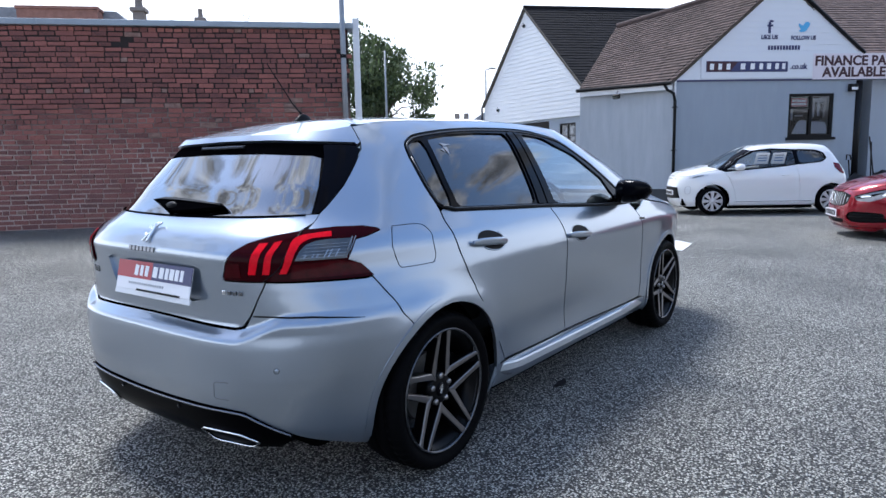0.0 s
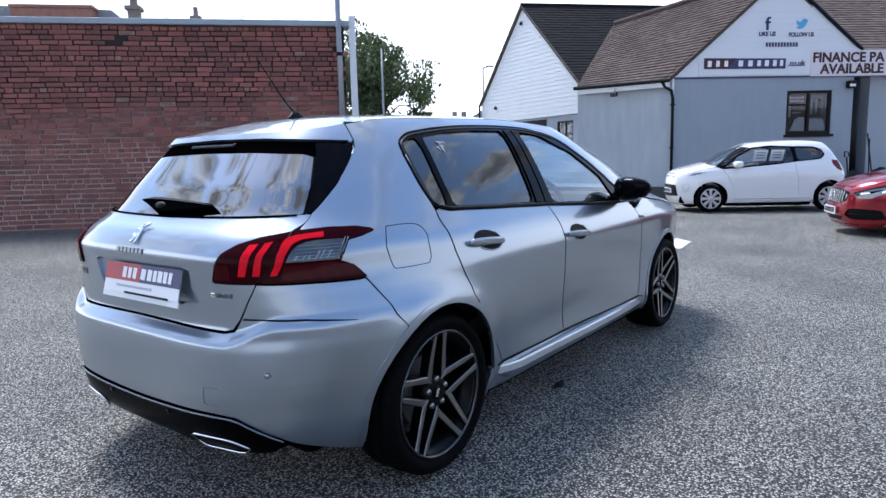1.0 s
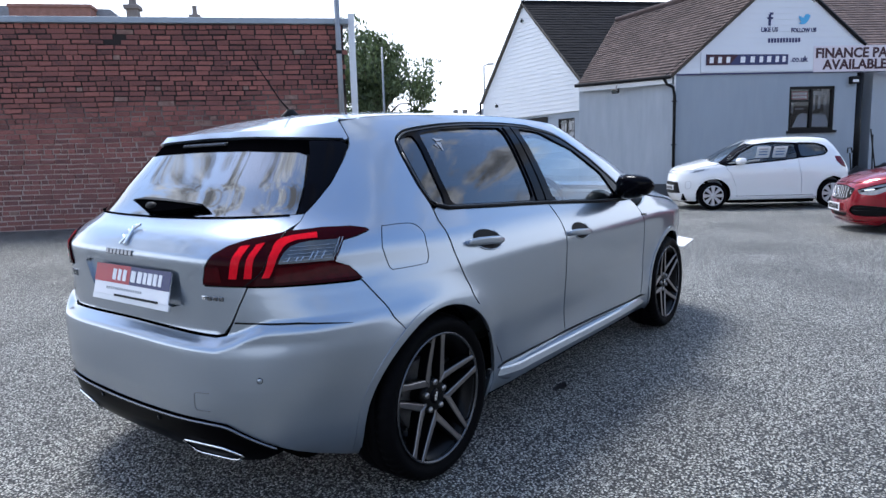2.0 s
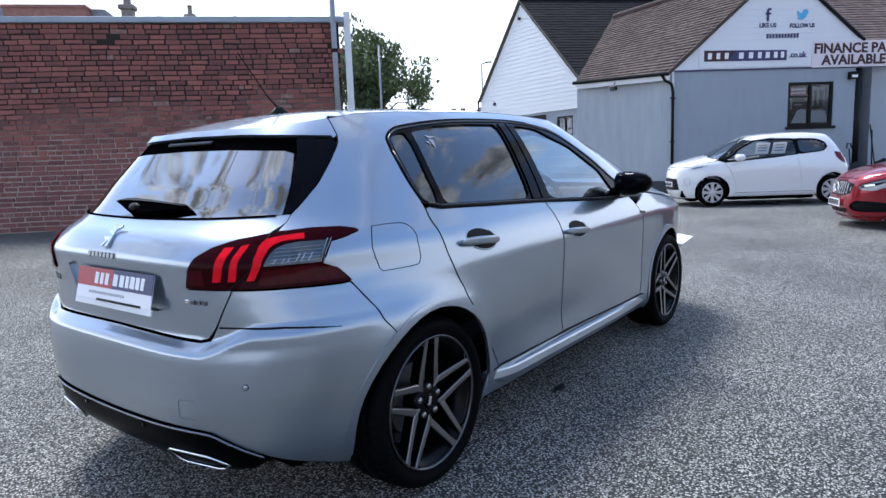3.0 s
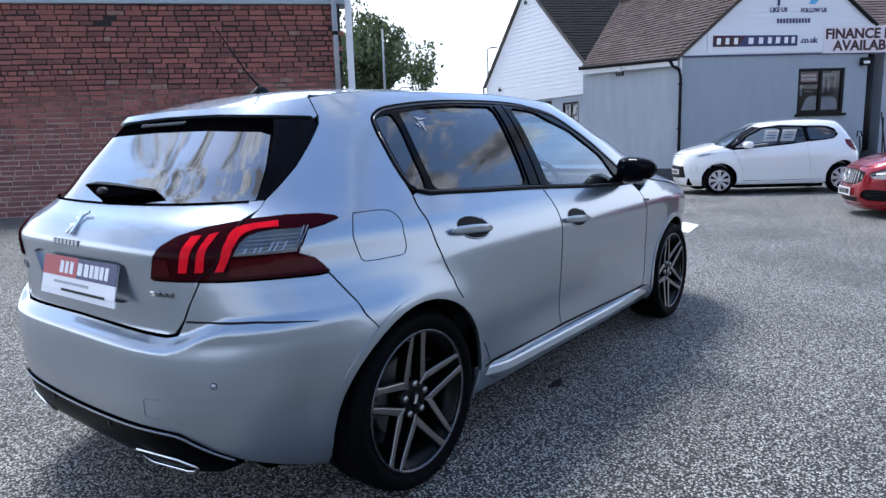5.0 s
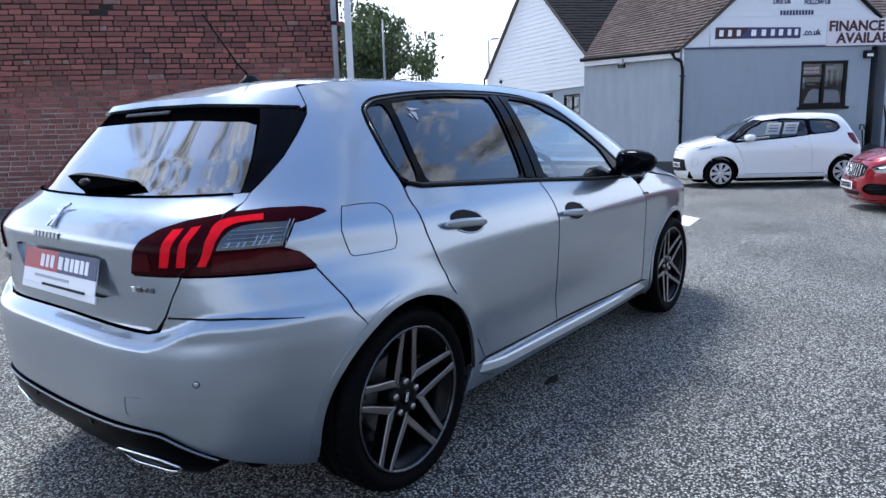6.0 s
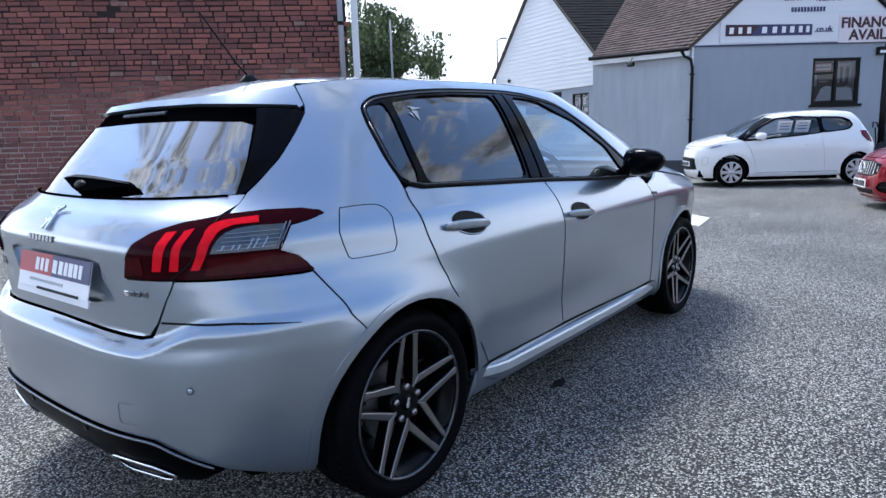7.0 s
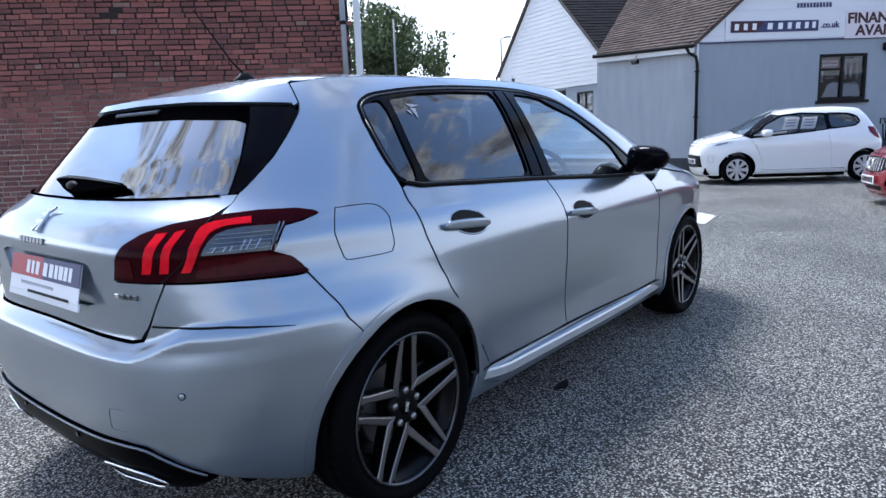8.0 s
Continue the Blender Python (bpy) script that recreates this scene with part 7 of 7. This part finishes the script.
def surround_front(S):
    return [S(2.20, 0.905), S(1.86, 1.13), S(1.53, 1.31), S(1.16, 1.345), S(0.66, 1.315), S(0.66, 1.005), S(0.70, 1.0)]


def mirrored_front(line):
    """A closed outline round the nose from its right half, which starts and ends on the middle."""
    return line + [(2 * math.pi - p, z) for p, z in line[::-1] if abs(p - math.pi) > 1e-6]


white = small_car()
white.matrix_world = Matrix.Translation((13.95, -0.30, 0.01)) @ Matrix.Rotation(radians(122.4), 4, "Z")

# ---- the red car ----
COUPE = Shell(
    1.3,
    width=[(0.12, 0.80), (0.22, 0.86), (0.40, 0.875), (0.60, 0.89), (0.75, 0.888), (0.85, 0.86), (0.93, 0.81), (1.05, 0.74), (1.20, 0.67), (1.30, 0.60), (1.38, 0.50), (1.43, 0.4)],
    tail=[(0.12, -0.55), (0.3, -0.70), (0.6, -0.74), (0.85, -0.70), (0.95, -0.60), (1.2, -0.35), (1.35, -0.15), (1.43, 0.0)],
    nose=[(0.12, 3.42), (0.20, 3.50), (0.32, 3.53), (0.50, 3.52), (0.66, 3.48), (0.74, 3.40), (0.82, 3.20), (0.90, 2.85), (0.97, 2.55), (1.10, 2.25), (1.30, 1.85), (1.43, 1.5)],
    power_rear=[(0.2, 4.5), (1.4, 4.6)], power_front=3.4,
    roof=[(-0.15, 1.32), (0.4, 1.40), (1.0, 1.43), (1.5, 1.41), (1.9, 1.34)], crown=[(-0.2, 0.04), (1.9, 0.05)], axles=(0.0, 2.70), flare=0.012)


def red_car():
    car = empty("red_car", label="glossy red hatchback with black grille parked on the asphalt", category="car")
    S, R, F = COUPE.side, COUPE.rear, COUPE.front
    both, one = (False, True), (False,)

    def panel(name, outline, mat=M_RED_PAINT, holes=(), sides=both, label="", **k):
        k.setdefault("step", 0.05)
        data = sheet(COUPE, outline, holes, **k)
        return [laid(name, data, mat, car, m, label) for m in sides]
    arch_r, arch_f = round_hole(COUPE, 0.0, 0.325, 0.35, 0.17), round_hole(COUPE, 2.70, 0.325, 0.35, 0.17)
    grille = mirrored_front([F(0, 0.665), F(-0.30, 0.66), F(-0.46, 0.62), F(-0.42, 0.50), F(-0.30, 0.46), F(0, 0.455)])
    intake = softened([F(-0.48, 0.40), F(-0.72, 0.38), S(3.10, 0.33), F(-0.74, 0.25), F(-0.50, 0.235), F(-0.40, 0.30)], 2, 0.2)
    low = mirrored_front([F(0, 0.275), F(-0.36, 0.275), F(-0.34, 0.22), F(0, 0.215)])
    lamp = softened([F(-0.50, 0.610), F(-0.60, 0.655), S(3.05, 0.725), S(2.88, 0.755), S(2.92, 0.68), S(3.14, 0.585), F(-0.66, 0.54), F(-0.54, 0.55)], 1, 0.15)
    left_intake = [(2 * math.pi - p, z) for p, z in intake]
    left_lamp = [(2 * math.pi - p, z) for p, z in lamp]
    bumper = mirrored_front([F(0, 0.70), F(-0.45, 0.70), S(3.2, 0.735), S(3.02, 0.77), S(2.99, 0.62)] + [p for p in arch_f if p[0] > S(2.95, 0.56)[0]] + [S(3.08, 0.15), F(-0.6, 0.13), F(0, 0.13)])
    panel("front_bumper", bumper, holes=[grille, intake, left_intake, low, lamp, left_lamp], sides=one)
    panel("grille", grille, M_RUBBER, sides=one, lift=-0.03, gap=-0.006)
    for i in range(11):
        y = -0.40 + 0.08 * i
        z1 = 0.655 - 0.10 * max(0, abs(y) - 0.30) / 0.16
        z0 = 0.47 + 0.10 * max(0, abs(y) - 0.30) / 0.16
        a, b = COUPE.place(F(y, z0), -0.008), COUPE.place(F(y, z1), -0.008)
        part("grille_bar", tube([tuple(a), tuple(b)], 0.0042, 6), M_CHROME, car)
    star = part("grille_emblem", lathe([(0.062 + 0.007 * math.cos(a), 0.007 * math.sin(a)) for a in np.linspace(0, 2 * math.pi, 9)], "z", 28), M_CHROME, car, "round chrome emblem", smooth=True)
    star.matrix_basis = on_shell(COUPE, F(0, 0.56), 0.012)
    panel("intake", intake, M_RUBBER, lift=-0.03, gap=-0.006)
    panel("lower_intake", low, M_RUBBER, sides=one, lift=-0.02, gap=-0.004)
    for z in (0.315, 0.355):
        blade = [COUPE.place(F(y, z), -0.012) for y in np.linspace(-0.72, -0.46, 6)]
        for k in (1, -1):
            part("intake_blade", tube([(p[0], k * p[1], p[2]) for p in blade], 0.007, 6), M_RUBBER, car)
    panel("bumper_blade", softened([F(-0.42, 0.215), F(-0.60, 0.225), S(3.16, 0.245), S(3.12, 0.205), F(-0.60, 0.190), F(-0.42, 0.185)], 1, 0.15), M_RED_PAINT, lift=0.012, step=0.03)
    panel("splitter", mirrored_front([F(0, 0.165), F(-0.6, 0.165), S(3.15, 0.18), S(3.12, 0.135), F(-0.6, 0.125), F(0, 0.125)]), M_RED_PAINT, sides=one, lift=0.018)
    for ob in panel("head_lamp", lamp, M_LENS_HEAD, lift=-0.004, gap=-0.004):
        tagged(ob, label="clear wraparound head lamp")
    panel("lamp_inner", softened([F(-0.53, 0.595), F(-0.62, 0.630), S(3.10, 0.672), S(3.12, 0.655), F(-0.66, 0.605), F(-0.56, 0.575)], 1, 0.15), M_GLOSS_BLACK, lift=0.001)
    panel("lamp_reflector", softened([S(3.13, 0.635), S(3.05, 0.672), S(3.03, 0.655), S(3.11, 0.612)], 1, 0.2), M_CHROME, lift=0.004, step=0.03)
    panel("lamp_reflector", softened([F(-0.57, 0.612), F(-0.64, 0.634), F(-0.66, 0.610), F(-0.58, 0.590)], 1, 0.2), M_CHROME, lift=0.004, step=0.03)
    panel("lamp_brow", [F(-0.50, 0.612), F(-0.60, 0.657), S(3.05, 0.727), S(2.88, 0.757), S(2.90, 0.742), S(3.05, 0.712), F(-0.60, 0.640), F(-0.51, 0.597)], M_GLOSS_BLACK, lift=0.002, step=0.03)
    panel("lamp_strip", [S(3.00, 0.715), S(2.93, 0.735), S(2.94, 0.722), S(3.01, 0.700)], M_LETTER_WHITE, lift=0.003, step=0.03)
    panel("bonnet", mirrored_front([F(0, 0.705), F(-0.45, 0.705), S(3.2, 0.742), S(3.02, 0.778), S(2.6, 0.86), S(2.3, 0.90), S(2.25, 0.93), F(-0.4, 0.985), F(0, 0.995)]), sides=one)
    panel("windscreen", mirrored_front([F(0, 1.0), F(-0.4, 0.99), S(2.25, 0.94), S(2.0, 1.12), S(1.78, 1.29), F(-0.25, 1.36), F(0, 1.365)]), M_GLASS, sides=one)
    shell_roof(COUPE, car, M_RED_PAINT)
    win = softened([S(0.3, 1.27), S(0.9, 1.315), S(1.35, 1.29), S(1.8, 1.08), S(2.05, 0.94), S(1.2, 0.96), S(0.2, 1.0)], 1, 0.08)
    edge = [(p, COUPE.edge(p) - 0.002) for p in np.linspace(0, S(1.7, 1.34)[0], 24)]
    flank = [R(0, 0.98), R(-0.55, 0.98), R(-0.45, 1.25), R(0, 1.28)] + edge + [S(2.0, 1.11), S(2.23, 0.935), S(2.28, 0.895), S(2.6, 0.855), S(3.0, 0.772), S(2.985, 0.62)] \
        + [p for p in arch_f[::-1] if p[0] <= S(2.95, 0.56)[0]] + [S(2.3, 0.18), S(0.4, 0.18)] + arch_r[::-1] + [S(-0.4, 0.2), R(-0.5, 0.2), R(0, 0.2)]
    panel("body_side", flank, holes=[win])
    panel("side_window", win, M_PRIVACY, lift=-0.008, lip=0, gap=-0.004)
    panel("rear_window", mirrored([R(0, 0.98), R(-0.55, 0.98), R(-0.45, 1.25), R(0, 1.28)]), M_PRIVACY, sides=one, lift=-0.004, lip=0)
    plate = part("number_plate", box((0.52, 0.111, 0.006), bevel=0.002), M_LETTER_WHITE, car, "white number plate")
    plate.matrix_basis = on_shell(COUPE, F(0, 0.35), 0.025)
    for i in range(7):
        part("plate_bar", box((0.048, 0.075, 0.002), (-0.20 + 0.066 * i, 0, 0.0042)), M_RUBBER, plate)
    for s in (1, -1):
        ob = part("door_mirror", box((0.16, 0.20, 0.13), (1.95, s * 0.96, 1.0), None, 0.045), M_RED_PAINT, car, smooth=True)
    car_inside(COUPE, car, (0.0, 2.70), 0.32, 3.4, -0.6)
    for x in (0.0, 2.70):
        plain_wheel(car, x, -0.76, False, 0.32, 10, M_ALLOY)
        plain_wheel(car, x, 0.76, True, 0.32, 10, M_ALLOY)
    return car


red = red_car()
red_turn = radians(111)
red.matrix_world = Matrix.Translation((9.34 - 3.53 * math.cos(red_turn), -1.17 - 3.53 * math.sin(red_turn), 0)) @ Matrix.Rotation(red_turn, 4, "Z")

# ---- brick boundary wall ----
wall = empty("wall_brick", Matrix.Translation(WALL0 + Vector((0, 0, BANK))) @ Matrix.Rotation(WALL_TURN, 4, "Z"),
             label="tall weathered red brick boundary wall", category="wall", kind="structure")
WALL_L, WALL_R, COURSE, COURSES = -2.4, 5.74, 0.0813, 40
TOP = COURSE * COURSES
part("mortar", box((WALL_R - WALL_L - 0.02, 0.30, TOP + 0.35), ((WALL_L + WALL_R) / 2, 0.150, TOP / 2 - 0.175)), M_MORTAR, wall)
coping = part("coping", box((WALL_R - WALL_L + 0.12, 0.44, 0.095), ((WALL_L + WALL_R) / 2 + 0.02, 0.14, TOP + 0.052), None, 0.012), M_COPING, wall, "blue grey metal wall capping")
for i in range(4):
    part("capping_joint", box((0.05, 0.448, 0.10), (WALL_L + 1.2 + 2.05 * i, 0.14, TOP + 0.052), None, 0.006), M_COPING, coping)
part("end_board", box((0.11, 0.10, TOP + 0.42), (5.87, 0.02, TOP / 2 - 0.02), None, 0.01), M_WHITE_PVC, wall, "white vertical end board")
pole = finish("steel_pole", tube([(0, 0, 0), (0, 0, 5.2)], 0.045, 12), M_STEEL, label="grey galvanised steel pole standing before the wall's end", category="pole", smooth=True)
pole.matrix_basis = wall.matrix_world @ Matrix.Translation((5.64, -0.12, -0.1))
part("clamp", tube([(0, 0, 2.86), (0, 0, 2.92)], 0.055, 12), M_BLACK_PAINT, pole)


# ---- things beyond the wall ----
def beyond(u, d, z=0.0):
    return wall.matrix_world @ Vector((u, d, z - BANK))


def turned(u, d, z=0.0):
    return Matrix.Translation(beyond(u, d, z)) @ Matrix.Rotation(WALL_TURN, 4, "Z")


parapet = empty("brick_outbuilding", turned(-0.72, 5.2), label="red brick outbuilding top behind the boundary wall", category="building")
part("wall_top", box((1.72, 1.2, 4.93), (0, 0.6, 2.465)), M_BRICK_FAR, parapet)
part("wall_top_course", box((1.78, 1.26, 0.07), (0, 0.6, 4.93), None, 0.01), M_BRICK_FAR, parapet)
house = empty("slate_roofed_house", turned(0.35, 5.6), label="grey slate roofed house behind the boundary wall", category="house")
part("house_wall", box((3.6, 3.0, 4.4), (-1.2, 1.6, 2.2)), M_BRICK_FAR, house)
part("roof", slab([(-3.1, 4.35), (-2.6, 5.02), (0.1, 4.95), (0.72, 4.35)], 2.6, lambda u, z, d: Vector((u, d, z))), M_SLATE_GREY, house)
for u, d, w, h, potr in ((1.12, 5.0, 0.30, 4.92, 0.085), (2.47, 5.0, 0.22, 4.72, 0.055)):
    stack = empty("chimney_stack", turned(u, d), label="sooty stone chimney stack with a clay pot", category="chimney")
    part("stack", box((w * 0.82, w * 0.82, h - 0.10), (0, 0, (h - 0.10) / 2), None, 0.01), M_STONE, stack)
    part("cap", box((w * 1.15, w * 1.15, 0.10), (0, 0, h - 0.07), None, 0.02), M_STONE, stack)
    part("pot", lathe([(potr * 1.1, h - 0.02), (potr, h + 0.05), (potr * 0.9, h + 0.16), (potr * 1.15, h + 0.18), (potr * 0.8, h + 0.19)], "z", 14), M_STONE, stack, smooth=True)
weed = empty("wall_weed", turned(4.05, 0.15, BANK + TOP + 0.10), label="dry weed growing out of the wall top", category="plant")
for i in range(7):
    a = random.uniform(-0.5, 0.5)
    part("stem", tube([(0, 0, 0), (a * 0.12, 0, 0.10), (a * 0.3, random.uniform(-.05, .05), random.uniform(0.16, 0.26))], [0.004, 0.003, 0.002], 5), M_LEAF, weed)


def tree(at, height, radius, seed, label):
    """A trunk with forked limbs and a ragged crown of small leaves in clumps."""
    rnd = random.Random(seed)
    t = empty("tree", Matrix.Translation(at), label=label, category="tree")
    bm = bmesh.new()
    add_tube(bm, [(0, 0, 0), (0.05, 0, height * 0.3), (0.0, 0.05, height * 0.55)], [0.18, 0.14, 0.09], 8)
    tips = []
    for i in range(26):
        a, e = rnd.uniform(0, 2 * math.pi), rnd.uniform(-0.1, 1.4)
        k = radius * rnd.uniform(0.55, 1.12)
        tip = Vector((k * math.cos(a) * math.cos(e), k * math.sin(a) * math.cos(e), height * 0.58 + k * 1.05 * math.sin(e)))
        add_tube(bm, [(0, 0, height * rnd.uniform(0.35, 0.55)), tuple(tip * 0.55 + Vector((0, 0, height * 0.24))), tuple(tip)], [0.05, 0.03, 0.008], 5)
        tips.append(tip)
    part("trunk", bm, M_BARK, t)
    vs, fs = [], []
    clumps = []
    for tip in tips:
        clumps += [tip * rnd.uniform(0.86, 1.0) + Vector((rnd.gauss(0, 0.28), rnd.gauss(0, 0.28), rnd.gauss(0, 0.25))) * radius * 0.5 for _ in range(7)]
    for c in clumps:
        r = rnd.uniform(0.10, 0.30) * radius * 0.55
        for _ in range(rnd.randint(60, 100)):
            p = c + Vector((rnd.uniform(-1.5, 1.5) * r, rnd.uniform(-1.5, 1.5) * r, rnd.uniform(-1.3, 1.3) * r))
            s = rnd.uniform(0.04, 0.078)
            m = Euler((rnd.uniform(0, 6), rnd.uniform(0, 6), rnd.uniform(0, 6))).to_matrix()
            k = len(vs)
            vs += [tuple(p + m @ Vector(q)) for q in ((-s * 1.4, 0, 0), (0, s * 0.7, 0.012), (s * 1.5, 0, 0), (0, -s * 0.7, 0.012))]
            fs.append((k, k + 1, k + 2, k + 3))
    me = bpy.data.meshes.new("crown")
    me.from_pydata(vs, [], fs)
    me.materials.append(M_LEAF)
    ob = new("crown", me)
    ob.parent = t
    tagged(ob, kind="stuff")
    return t


tree((16.75, 14.95, 0), 6.15, 2.15, 7, "leafy green tree behind the brick wall")


# ---- the wall's bricks ----
def brick_mesh(w, h, d, seed):
    rnd = random.Random(seed)
    bm = bmesh.new()
    add_box(bm, (w, d, h))
    for v in bm.verts:
        v.co += Vector((rnd.uniform(-1, 1), rnd.uniform(-1, 1), rnd.uniform(-1, 1))) * 0.0035
        if v.co.y < 0:
            v.co.x *= 0.985
            v.co.z *= 0.95
    return bm


sources = []
for k in range(6):
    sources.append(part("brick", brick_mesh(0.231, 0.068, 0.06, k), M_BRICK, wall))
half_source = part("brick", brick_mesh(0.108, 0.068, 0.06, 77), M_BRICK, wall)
place_of, rest_vs, rest_fs = [], [], []
rnd = random.Random(4)
count, pale = 0, []
for row in range(COURSES):
    header = row % 6 == 3
    pitch = 0.122 if header else 0.244
    x = WALL_L + (0.122 if row % 2 else 0.0) + rnd.uniform(-0.02, 0.02)
    while x + pitch < WALL_R + 0.03:
        pace = pitch * rnd.uniform(0.78, 1.16)
        cx = x + pace / 2
        cz = (row + 0.5) * COURSE + rnd.uniform(-0.003, 0.003) + 0.006 * math.sin(cx * 1.7 + row * 0.15)
        x += pace
        if row in (36, 37) and 2.0 < cx < 2.25:
            continue          # fallen bricks near the top
        proud = rnd.uniform(-0.006, 0.008) + (0.012 if rnd.random() < 0.05 else 0)
        m = Matrix.Translation((cx, 0.018 - proud, cz)) @ Matrix.Rotation(rnd.uniform(-0.016, 0.016), 4, "Y") @ Matrix.Diagonal((pace / pitch * rnd.uniform(0.93, 1.03), 1, rnd.uniform(0.80, 1.09), 1))
        if 0.35 < cx < 2.05 and not header and count < 292:
            count += 1
            if count <= 6:
                sources[count - 1].matrix_basis = m
            else:
                shared("brick", sources[rnd.randrange(6)], wall, m)
        elif header and 0.35 < cx < 0.48 and half_source.matrix_basis == Matrix.Identity(4):
            half_source.matrix_basis = m
        else:
            w, h, d = (0.108 if header else 0.231) / 2, 0.034, 0.03
            k = len(rest_vs)
            for a, b, c in ((-1, -1, -1), (1, -1, -1), (1, -1, 1), (-1, -1, 1), (-1, 1, -1), (1, 1, -1), (1, 1, 1), (-1, 1, 1)):
                s = 0.97 if b < 0 else 1
                rest_vs.append(tuple(m @ Vector((a * w * s + rnd.uniform(-0.003, 0.003), b * d, c * h * s + rnd.uniform(-0.003, 0.003)))))
            if rnd.random() < (0.05 if row < 26 else 0.02):
                pale.extend(range(len(rest_fs), len(rest_fs) + 5))
            rest_fs += [(k, k + 1, k + 2, k + 3), (k, k + 4, k + 5, k + 1), (k + 1, k + 5, k + 6, k + 2), (k + 2, k + 6, k + 7, k + 3), (k + 3, k + 7, k + 4, k)]
me = bpy.data.meshes.new("brickwork")
me.from_pydata(rest_vs, [], rest_fs)
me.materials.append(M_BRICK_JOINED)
me.materials.append(M_BRICK_PALE)
for f in pale:
    me.polygons[f].material_index = 1
ob = new("brickwork", me)
ob.parent = wall
tagged(ob, kind="stuff")
